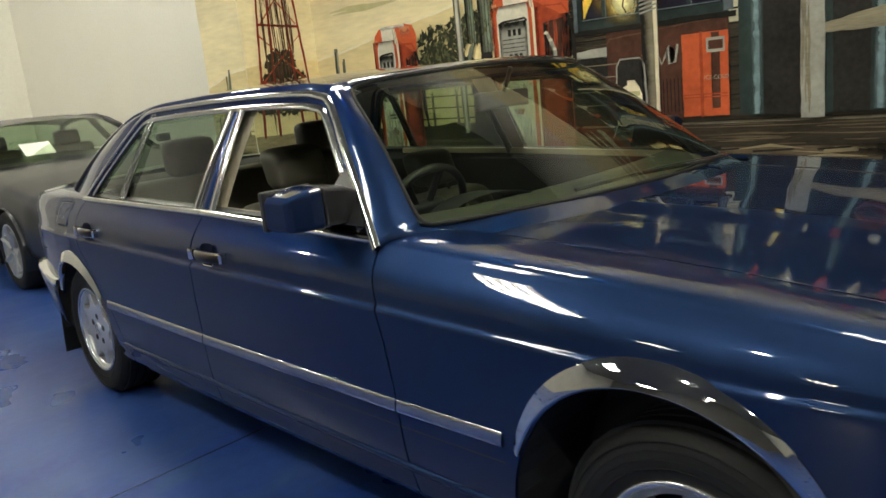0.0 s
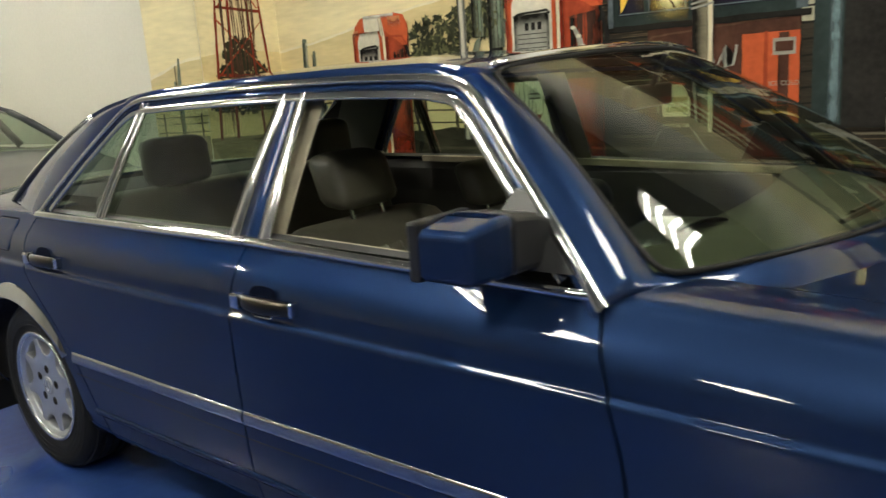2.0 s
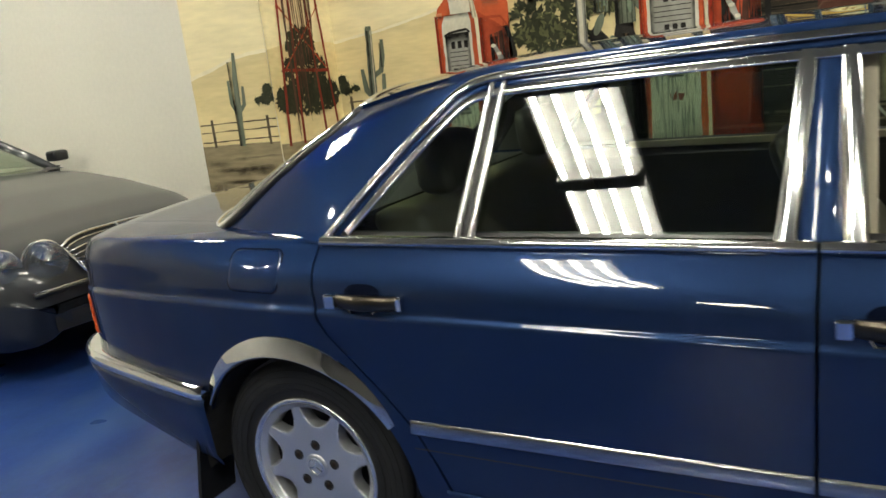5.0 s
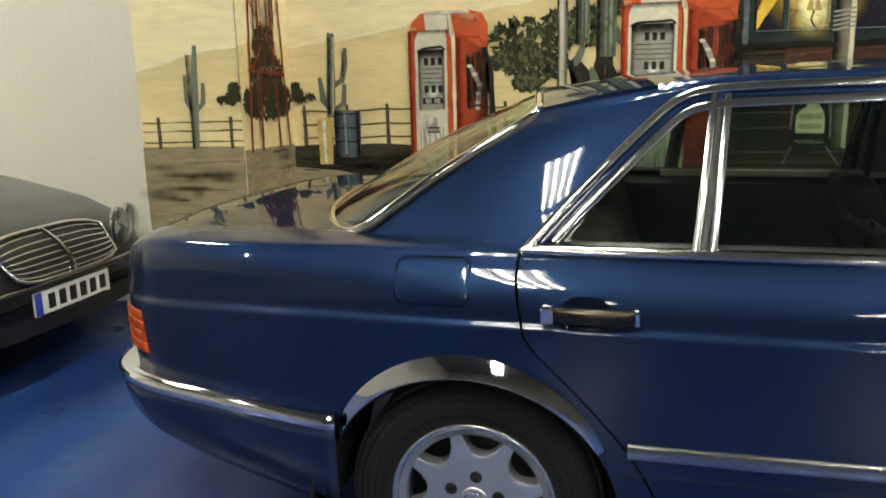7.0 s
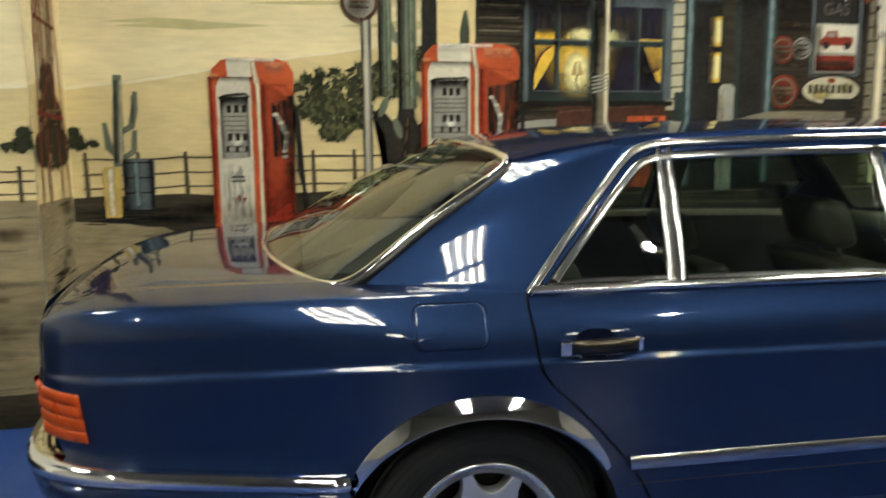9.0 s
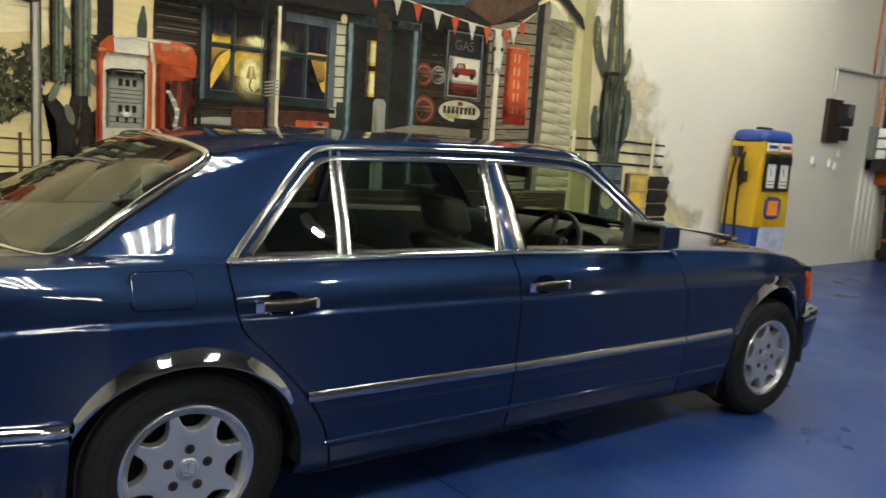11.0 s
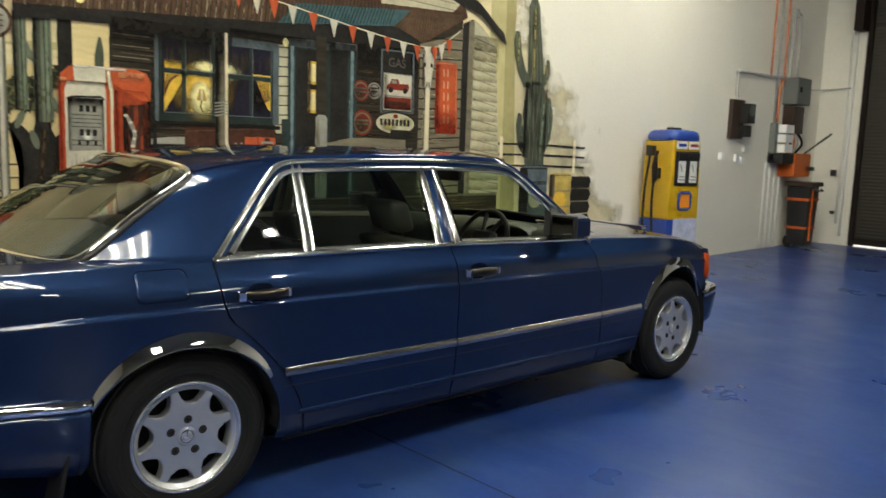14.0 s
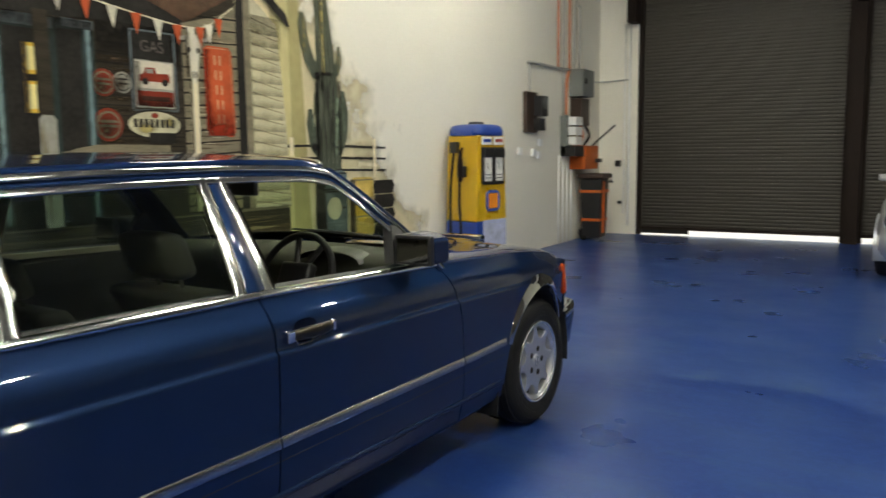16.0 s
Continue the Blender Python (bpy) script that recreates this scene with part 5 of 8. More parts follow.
P("cactus_arm", stroke([(5.90, 1.22), (5.862, 1.26), (5.855, 1.36)], [0.022, 0.026, 0.018]), C_LGREEN, 6, cc, COLF)
P("cactus_arm", stroke([(5.91, 1.20), (5.948, 1.27), (5.950, 1.40)], [0.022, 0.028, 0.018]), C_LGREEN, 6, cc, COLF)
R("return_sky", BX, XE, 0.95, TOPZ, C_SKY, 0, on=COLS)
P("return_dune", [(BX, 1.535), (3.6, 1.58), (XE, 1.56), (XE, 0.95), (BX, 0.95)], C_DUNE, 1, on=COLS)
P("return_ground", [(BX, 1.02), (XE, 1.0), (XE, 0), (BX, 0)], C_TAN, 2, on=COLS)
R("return_base", BX, XE, 0.0, 0.16, C_MUD, 3, on=COLS)
shades("return_streak", BX + 0.005, XE - 0.005, 0.05, 0.95, 36, 73, C_STREAK, 3, None, COLS, False, (0.05, 0.3), (0.004, 0.014))
soft("return_shade", sum((blob(3.42 + 0.5 * rng.random(), rng.uniform(0.2, 1.0), rng.uniform(0.05, 0.2), rng.uniform(0.012, 0.045)) for _ in range(22)), []), "brown", 0.45, 4, None, COLS)
shades("return_stain", BX + 0.005, XE - 0.005, 0.35, 0.98, 4, 74, C_MUD, 3, None, COLS, False, (0.05, 0.26), (0.005, 0.022))
leaf_mass("bush", [(3.62, 1.26, 0.24, 0.10), (3.66, 1.40, 0.22, 0.12), (3.80, 1.26, 0.17, 0.09), (3.46, 1.26, 0.12, 0.07), (3.64, 1.55, 0.14, 0.10)], 1300, 21, C_LEAF, 4, (0.014, 0.040), COLS)
leaf_mass("bush", [(5.695, 1.285, 0.035, 0.035), (5.73, 1.275, 0.055, 0.014), (5.69, 1.33, 0.025, 0.02)], 130, 22, C_LEAF, 4, (0.012, 0.030), COLF)
leaf_mass("bush", [(5.62, 1.285, 0.035, 0.035), (5.575, 1.27, 0.065, 0.014), (5.63, 1.33, 0.025, 0.02)], 150, 23, C_LEAF, 6, (0.012, 0.030))
for a, b in ((3.40, 3.56), (3.54, 3.62), (3.78, 3.68), (3.92, 3.75)):
    P("windmill_leg", stroke([(a, 1.0), (b, 2.9)], [0.022, 0.014]), C_BRED, 6, on=COLS)
shades("windmill_brush", 3.50, 3.78, 1.0, 2.9, 60, 61, C_RUST, 7, None, COLS, True, (0.2, 0.6), (0.006, 0.018))
for z in (1.42, 1.85, 2.3, 2.7):
    f = (z - 1.0) / 1.9
    P("windmill_brace", stroke([(3.40 + 0.16 * f, z), (3.92 - 0.17 * f, z - 0.02)], 0.018), C_BRED, 7, on=COLS)
    P("windmill_brace", stroke([(3.42 + 0.16 * f, z), (3.90 - 0.17 * f, z + 0.36)], 0.010), C_DRED, 7, on=COLS)
    P("windmill_brace", stroke([(3.90 - 0.17 * f, z), (3.42 + 0.16 * f, z + 0.36)], 0.010), C_DRED, 7, on=COLS)
# ---- blue saloon: x forward from the front axle, y to its left, z up ----
CAR = Matrix.Translation((2.039, 1.088, 0)) @ Matrix.Rotation(math.atan2(-0.9988, -0.0488), 4, 'Z')
AXR = -3.075
car = empty("car", CAR, "dark blue long-wheelbase saloon with chrome trim and alloy wheels", "car")


def plan(X):
    """Taper of the body's width towards nose and tail."""
    f = 1.0
    if X > -0.3:
        f -= 0.105 * ((X + 0.3) / 0.72) ** 2
    if X < -2.7:
        f = lerp(X, [-4.183, -4.166, -4.133, -4.085, -4.042, -4.0, -3.95, -3.88, -3.78, -3.65, -3.5, -3.3, -3.1, -2.9, -2.7],
                 [0.560, 0.645, 0.715, 0.765, 0.798, 0.824, 0.846, 0.870, 0.897, 0.926, 0.952, 0.977, 0.991, 0.998, 1.0])
    return f


def shoulder(X):
    return lerp(X, [-4.183, -4.168, -4.133, -4.085, -4.02, -3.9, -3.65, -3.35, -2.96, -1.8, -0.87, -0.5, -0.2, 0.0, 0.22, 0.33, 0.42],
                [0.850, 0.868, 0.888, 0.905, 0.920, 0.934, 0.942, 0.946, 0.946, 0.938, 0.914, 0.900, 0.886, 0.870, 0.842, 0.824, 0.800])


def crease(X):
    return lerp(X, [-4.15, -4.0, -3.75, -3.4, -2.95, -1.8, -0.85, 0.0, 0.4], [0.745, 0.756, 0.771, 0.782, 0.783, 0.768, 0.758, 0.742, 0.722])


def section(X, n=34, roof=True):
    """Side of the body from the sill up to the shoulder and over its top; (half width, height) pairs."""
    s, c, p = shoulder(X), crease(X), plan(X)
    pts = [(0.800, 0.215), (0.862, 0.232), (0.884, 0.300), (0.893, 0.335), (0.901, 0.40), (0.905, 0.47), (0.907, 0.55), (0.911, 0.65), (0.9120, c - 0.024), (0.9118, c - 0.005), (0.908, c + 0.003),
           (0.902, c + 0.010), (0.900, c + 0.026), (0.896, c + (s - c) * 0.36), (0.881, c + (s - c) * 0.57), (0.858, c + (s - c) * 0.76), (0.837, c + (s - c) * 0.91), (0.825, s - 0.002)]
    k = min(1.0, max(0.0, (-3.15 - X) / 0.55))
    square = [0.896, 0.886, 0.869, 0.850]
    pts[-4:] = [(a + (b - a) * k, z) for (a, z), b in zip(pts[-4:], square)]
    if roof:
        pts += [(0.785, s + 0.009), (0.735, s + 0.015), (0.690, s + 0.018)]
    return [(v.x * p, v.y) for v in smoothline([(a, b, 0) for a, b in pts], n)]


ARCHES = ((-0.062, 0.315, 0.352, 0.392), (-3.083, 0.315, 0.360, 0.335))     # centre x, z, half width, height


def arch_push(X, z):
    """Moves a point out of the wheel opening to its rim; tells if it was inside."""
    for cx, cz, a, b in ARCHES:
        u, v = (X - cx) / a, (z - cz) / b
        r = math.hypot(u, v)
        if r < 1:
            return True, cx, cz, a, b, r
    return (False,)


def side_panel(name, x0, x1, zlo, zhi, nx, sgn, roof, parent, label=""):
    """A body panel between two edge lines x0(z), x1(z)."""
    bm = bmesh.new()
    N = 48
    grid = []
    for i in range(nx + 1):
        u = i / nx
        col = []
        for j in range(N):
            X = x0(0.6) * (1 - u) + x1(0.6) * u
            for _ in range(3):
                lat, z = section(X, N, roof)[j]
                X = x0(z) * (1 - u) + x1(z) * u
            lat, z = section(X, N, roof)[j]
            col.append((X, lat, z))
        grid.append(col)
    inside = [[arch_push(p[0], p[2]) if p[1] > 0.55 else (False,) for p in col] for col in grid]
    vs = [[None] * N for _ in grid]

    def vert(i, j):
        if vs[i][j] is None:
            X, lat, z = grid[i][j]
            hit = inside[i][j]
            if hit[0]:
                _, cx, cz, a, b, r = hit
                ang = math.atan2((z - cz) / b, (X - cx) / a)
                X, z = cx + a * math.cos(ang), cz + b * math.sin(ang)
                sec = section(X, 60, roof)[:44]
                lat = lerp(z, [q[1] for q in sec], [q[0] for q in sec])
            vs[i][j] = bm.verts.new((X, sgn * lat, z))
        return vs[i][j]

    for i in range(nx):
        for j in range(N - 1):
            zc = grid[i][j][2]
            low = 0.50 if grid[i][j][0] < -3.40 else (0.47 if grid[i][j][0] > 0.26 else zlo)
            if zc < low - 1e-4:
                continue
            cell = ((i, j), (i + 1, j), (i + 1, j + 1), (i, j + 1))
            if all(inside[a][b][0] for a, b in cell):
                continue
            q = [vert(a, b) for a, b in cell]
            try:
                bm.faces.new(q if sgn < 0 else q[::-1])
            except ValueError:
                pass
    bmesh.ops.remove_doubles(bm, verts=bm.verts, dist=0.0004)
    ob = part(name, fix(bm), BLUE, parent, label, True)
    out = sum((f.normal.y * sgn for f in ob.data.polygons))
    if out < 0:
        ob.data.flip_normals()
    return mod_thick(ob, 0.012)


GAP = 0.0035
FRONT_GAP = lambda z: lerp(z, [0.2, 0.5, 0.66, 0.80, 0.92], [-0.775, -0.785, -0.80, -0.835, -0.873])
MID_GAP = lambda z: lerp(z, [0.2, 0.94], [-1.838, -1.832])
REAR_GAP = lambda z: lerp(z, [0.2, 0.327, 0.41, 0.492, 0.58, 0.665, 0.72, 0.764, 0.83, 0.89, 0.95], [-2.60, -2.622, -2.655, -2.70, -2.775, -2.855, -2.915, -2.945, -2.958, -2.965, -2.963])
for s in (-1, 1):
    side_panel("front_fender", lambda z: FRONT_GAP(z) + GAP, lambda z: lerp(z, [0.2, 0.45, 0.58, 0.595, 0.76, 0.775, 0.82], [0.36, 0.40, 0.42, 0.352, 0.340, 0.43, 0.44]), 0.2, 1.1, 46, s, True, car)
    side_panel("front_door", lambda z: MID_GAP(z) + GAP, lambda z: FRONT_GAP(z) - GAP, 0.2, 1.1, 14, s, False, car)
    side_panel("rear_door", lambda z: REAR_GAP(z) + GAP, lambda z: MID_GAP(z) - GAP, 0.2, 1.1, 18, s, False, car)
    side_panel("quarter_panel", lambda z: lerp(z, [0.2, 0.5, 0.58, 0.64, 0.75, 0.85, 0.90], [-4.025, -4.065, -4.10, -4.145, -4.173, -4.178, -4.178]), lambda z: REAR_GAP(z) - GAP, 0.2, 1.1, 46, s, True, car)

# dark shell just inside the panels, so that the joints read black
for s in (-1, 1):
    rows = []
    for X in np.linspace(-2.72, -0.5, 16):
        rows.append([(X, s * (a - 0.03), z) for a, z in section(X, 14, False)])
    part("inner_sill", fix(sheet(rows)), DARK, car, smooth=True)

# ---- wheel houses ----
for s in (-1, 1):
    for cx, cz, a, b in ARCHES:
        rows = []
        for k in range(-1, 26):
            t = math.pi * k / 24
            rows.append([(cx + (a + 0.004) * math.cos(t), s * y, cz + (b + 0.004) * math.sin(t)) for y in (0.888, 0.80, 0.70, 0.55)])
        part("wheel_arch_liner", fix(sheet(rows)), DARK, car)
    # chrome arch trims
    for cx, cz, a, b in ARCHES:
        rows = []
        n = 56
        for k in range(n + 1):
            t = math.radians((27 if cx > -1 else 32) + (127 if cx > -1 else 120) * k / n)
            wdt = 0.020 + 0.043 * math.sin((k / n) * math.pi) ** 0.85
            row = []
            flare = 0.42 + 0.58 * math.sin((k / n) * math.pi)
            for q, lift in ((-0.006, -0.012), (-0.006, 0.005), (0.05, 0.013), (0.12, 0.0205), (0.15, 0.0220), (0.19, 0.0215), (0.40, 0.0165), (0.65, 0.0105), (0.93, 0.0030), (1.0, -0.005)):
                X, z = cx + (a + wdt * q) * math.cos(t), cz + (b + wdt * q) * math.sin(t)
                sec = section(X, 60, True)[:46]
                row.append((X, s * (lerp(z, [v[1] for v in sec], [v[0] for v in sec]) + (lift * flare if lift > 0 else lift)), z))
            rows.append(row)
        mod_thick(part("wheel_arch_trim", fix(sheet(rows)), CHROME, car, "chrome wheel arch trim", True), 0.001, 0)

# ---- sill mouldings: chrome strip and ribbed lower cladding ----
def strip(name, x0f, x1f, zf, h, lift, material, s, n=30, sections=None):
    rows = []
    prof = sections or ((-0.5, 0.0), (-0.42, 0.7), (-0.15, 1.0), (0.15, 1.0), (0.42, 0.7), (0.5, 0.0))
    for k in range(n + 1):
        X = x0f + (x1f - x0f) * k / n
        z = zf(X)
        sec = section(X, 60, False)
        row = []
        for a, l in prof:
            zz = z + a * h
            row.append((X, s * (lerp(zz, [v[1] for v in sec], [v[0] for v in sec]) + l * lift - 0.001), zz))
        rows.append(row)
    bm = sheet(rows)
    return part(name, fix(bm), material, car, "", True)


MOLD = lambda X: lerp(X, [-2.8, -1.83, -0.8, -0.45], [0.507, 0.500, 0.505, 0.512])
for s in (-1, 1):
    for a, b in ((-2.700, REAR_GAP(0.5) - 0.004), (REAR_GAP(0.5) + 0.004, -1.838), (-1.830, -0.790), (-0.782, -0.425)):
        strip("chrome_moulding", a, b, MOLD, 0.036, 0.009, ANODISED, s, 20, ((-0.5, 0.0), (-0.47, 0.85), (-0.38, 1.0), (-0.05, 0.85), (0.30, 0.55), (0.46, 0.35), (0.5, 0.0)))
        strip("sill_groove", a, b, lambda X: MOLD(X) - 0.058, 0.006, 0.0012, DARK, s, 20)
    strip("sill_lip", -2.64, -0.44, lambda X: 0.330, 0.024, 0.008, BLUE, s, 30)

# ---- greenhouse: side windows lie on one leaning, slightly curved surface ----
ZB, ZT = 0.938, 1.318


def cab(X, z, out=0.0):
    """Point of the cabin side at height z."""
    f = (z - ZB) / (ZT - ZB)
    lat = 0.828 - 0.185 * f - 0.030 * f * f
    base = plan(X)
    return (X, (lat * (base if z < 1 else 1 + (base - 1) * (1 - f)) + out), z)


def on_side(s, X, z, out=0.0):
    x, y, zz = cab(X, z, out)
    return (x, s * y, zz)


# outline of the side glazing, from the rear corner over the roof rail to the windscreen pillar's foot
OUTER = [(-2.962, 0.942), (-2.86, 1.052), (-2.75, 1.163), (-2.66, 1.248), (-2.615, 1.281), (-2.56, 1.299), (-2.45, 1.307), (-2.1, 1.315), (-1.7, 1.317), (-1.42, 1.309), (-1.34, 1.300), (-1.275, 1.285), (-1.205, 1.235), (-1.13, 1.166), (-1.02, 1.066), (-0.92, 0.970), (-0.855, 0.903)]


def offset(line, d):
    """The outline moved inwards (towards the glass) by d."""
    out = []
    for k, p in enumerate(line):
        a, b = line[max(k - 1, 0)], line[min(k + 1, len(line) - 1)]
        t = Vector((b[0] - a[0], b[1] - a[1])).normalized()
        out.append((p[0] + t.y * d, p[1] - t.x * d))
    return out


def fine(line, n=70):
    return [(v.x, v.y) for v in smoothline([(a, b, 0) for a, b in line], n)]


def band(name, line, d0, d1, o, thick, material, s, label=""):
    """A raised strip that follows an outline, from d0 to d1 inwards."""
    a, b = offset(line, d0), offset(line, d1)
    m1, m2 = offset(line, d0 + (d1 - d0) * 0.25), offset(line, d0 + (d1 - d0) * 0.75)
    rows = [[on_side(s, *a[k], o - thick), on_side(s, *a[k], o), on_side(s, *m1[k], o + thick * 0.55), on_side(s, *m2[k], o + thick * 0.55), on_side(s, *b[k], o), on_side(s, *b[k], o - thick)] for k in range(len(line))]
    return part(name, fix(sheet(rows)), material, car, label, True)


OF = fine(OUTER)
for s in (-1, 1):
    band("roof_drip_trim", OF, -0.004, 0.016, 0.010, 0.008, SOFTCHROME, s, "chrome drip rail trim")
    band("window_frame", OF, 0.016, 0.031, 0.001, 0.004, BLUE, s)
    band("window_trim", OF[2:-4], 0.031, 0.053, 0.004, 0.006, SOFTCHROME, s, "chrome window surround")
    # belt strips on each door
    for a, b in ((-2.955, -1.836), (-1.830, -0.885)):
        n = 24
        rows = []
        for k in range(n + 1):
            X = a + (b - a) * k / n
            z = shoulder(X) - 0.004
            p = plan(X)
            rows.append([(X, s * y * p, z + dz) for y, dz in ((0.826, -0.010), (0.842, -0.008), (0.848, 0.002), (0.842, 0.013), (0.822, 0.017), (0.800, 0.012))])
        part("belt_trim", fix(sheet(rows)), SOFTCHROME, car, "chrome belt moulding", True)
        rows = [[(X, s * 0.818 * plan(X), shoulder(X) + 0.012), (X, s * 0.800 * plan(X), shoulder(X) + 0.020), (X, s * 0.78 * plan(X), shoulder(X) + 0.008)] for X in np.linspace(a, b, 12)]
        part("window_seal", fix(sheet(rows)), BLACK, car)

    # door posts: chrome edge strips with painted middle
    def post(xb, xt, wb, wt, material, out, name):
        rows = []
        for k in range(9):
            z = 0.945 + (1.286 - 0.945) * k / 8
            f = k / 8
            xc, ww = xb + (xt - xb) * f, wb + (wt - wb) * f
            rows.append([on_side(s, xc - ww / 2, z, out - 0.008), on_side(s, xc - ww / 2, z, out), on_side(s, xc, z, out + 0.002), on_side(s, xc + ww / 2, z, out), on_side(s, xc + ww / 2, z, out - 0.008)])
        part(name, fix(sheet(rows)), material, car, "", True)
    post(-1.890, -1.858, 0.040, 0.034, SOFTCHROME, 0.006, "post_trim")
    post(-1.833, -1.823, 0.085, 0.050, BLUE, 0.001, "door_post")
    post(-1.773, -1.786, 0.040, 0.034, SOFTCHROME, 0.006, "post_trim")
    post(-2.577, -2.535, 0.018, 0.016, SOFTCHROME, 0.006, "vent_trim")
    post(-2.560, -2.520, 0.022, 0.018, BLACK, 0.000, "vent_seal")
    post(-2.541, -2.503, 0.018, 0.016, SOFTCHROME, 0.006, "vent_trim")

    # panes
    def pane(name, line, out=-0.010):
        bm = bmesh.new()
        vs = [bm.verts.new(on_side(s, x, z, out)) for x, z in line]
        bm.faces.new(vs)
        bmesh.ops.triangulate(bm, faces=bm.faces)
        ob = part(name, fix(bm), GLASS, car)
        ob.visible_shadow = False
        return ob
    IN = offset(OF, 0.044)
    top = lambda x0, x1: [p for p in IN if x0 < p[0] < x1 and p[1] > 0.97]
    pane("quarter_glass", [(-2.54, 0.945), (-2.90, 0.945)] + top(-2.95, -2.53) + [(-2.515, 1.272)])
    pane("rear_door_glass", [(-1.89, 0.945), (-2.56, 0.945), (-2.52, 1.268)] + top(-2.50, -1.87) + [(-1.86, 1.28)])
    if s > 0:
        pane("front_door_glass", [(-1.0, 0.945), (-1.78, 0.945), (-1.79, 1.28)] + top(-1.77, -1.02))

# ---- roof, pillars, screens ----
def roof_edge(X):
    """Half width and height of the roof's side edge, just above the drip rail."""
    z = lerp(X, [-2.95, -2.80, -2.62, -2.5, -2.1, -1.7, -1.4, -1.30, -1.24], [1.255, 1.287, 1.312, 1.322, 1.333, 1.336, 1.331, 1.318, 1.300])
    e = 0.612 - 0.010 * (max(0, -2.55 - X) / 0.38) ** 2 - 0.045 * (max(0, X + 1.36) / 0.10) ** 2
    return e, z


def crown(X):
    return lerp(X, [-3.0, -2.9, -2.7, -2.4, -2.0, -1.6, -1.3, -1.15, -1.05], [1.290, 1.308, 1.338, 1.358, 1.367, 1.367, 1.348, 1.336, 1.326])


rows = []
for X in np.linspace(-2.935, -1.262, 40):
    e, ze = roof_edge(X)
    zc = crown(X)
    fwd = lerp(X, [-2.93, -2.6, -1.6, -1.24], [-0.055, 0.0, 0.0, 0.112])
    row = []
    for y in np.linspace(-1, 1, 33):
        q = abs(y)
        row.append((X + fwd * (1 - q ** 2.2), y * e, zc - (zc - ze) * q ** 2.6))
    rows.append(row)
mod_thick(part("roof", fix(sheet(rows)), BLUE, car, smooth=True), 0.015)
part("headliner", fix(sheet([[(x, y * 0.97, z - 0.03) for x, y, z in r] for r in rows[2:-2]])), LINER, car, smooth=True)

WS_B = [(-0.815, 0.738, 0.936), (-0.745, 0.690, 0.942), (-0.60, 0.48, 0.955), (-0.515, 0.23, 0.962), (-0.485, 0.0, 0.964)]       # screen foot, right half
WS_T = [(-1.248, 0.585, 1.300), (-1.225, 0.53, 1.315), (-1.185, 0.35, 1.328), (-1.155, 0.17, 1.335), (-1.15, 0.0, 1.337)]
RW_B = [(-3.392, 0.728, 0.944), (-3.475, 0.660, 0.952), (-3.57, 0.45, 0.967), (-3.61, 0.2, 0.975), (-3.62, 0.0, 0.977)]
RW_T = [(-2.942, 0.612, 1.240), (-2.944, 0.545, 1.266), (-2.970, 0.38, 1.286), (-2.985, 0.17, 1.293), (-2.990, 0.0, 1.296)]


def full(line, n=17):
    h = smoothline(line, n)
    return [Vector((v.x, -v.y, v.z)) for v in h] + [v for v in h[::-1][1:]]


def screen(name, bottom, top, bulge, material):
    b, t = full(bottom), full(top)
    rows = []
    for k in range(11):
        f = k / 10
        rows.append([tuple(p.lerp(q, f) + Vector((bulge * math.sin(math.pi * f) * 0.6, 0, abs(bulge) * math.sin(math.pi * f)))) for p, q in zip(b, t)])
    ob = part(name, fix(sheet(rows)), material, car, smooth=True)
    ob.visible_shadow = False
    return rows


ws = screen("windscreen", WS_B, WS_T, 0.018, WSGLASS)
rw = screen("rear_window", RW_B, RW_T, -0.018, RWGLASS)
ring = [r[0] for r in rw] + rw[-1][1:] + [r[-1] for r in rw[::-1]][1:] + rw[0][::-1][1:-1]


def rounded(pts, times=3):
    P = [Vector(p) for p in pts]
    for _ in range(times):
        P = [(P[k - 1] + P[k] * 2 + P[(k + 1) % len(P)]) / 4 for k in range(len(P))]
    return P


part("rear_window_seal", tube([p + Vector((0, 0, -0.012)) + Vector((0, math.copysign(0.012, p.y) if abs(p.y) > 0.3 else 0, 0)) for p in rounded(ring, 6)], 0.012, 8, closed=True), BLACK, car, smooth=True)
part("rear_window_trim", tube(rounded(ring, 6), 0.0125, 8, closed=True), CHROME, car, "chrome rear window surround", True)
ring = [r[0] for r in ws] + ws[-1][1:] + [r[-1] for r in ws[::-1]][1:] + ws[0][::-1][1:-1]
part("windscreen_seal", tube(rounded(ring), 0.006, 8, closed=True), RUBBER, car, smooth=True)
part("windscreen_trim", tube([Vector(p) + Vector((-0.012, 0, 0.010)) for p in ws[-1][1:-1]], 0.010, 8), CHROME, car, "chrome strip over the windscreen", True)

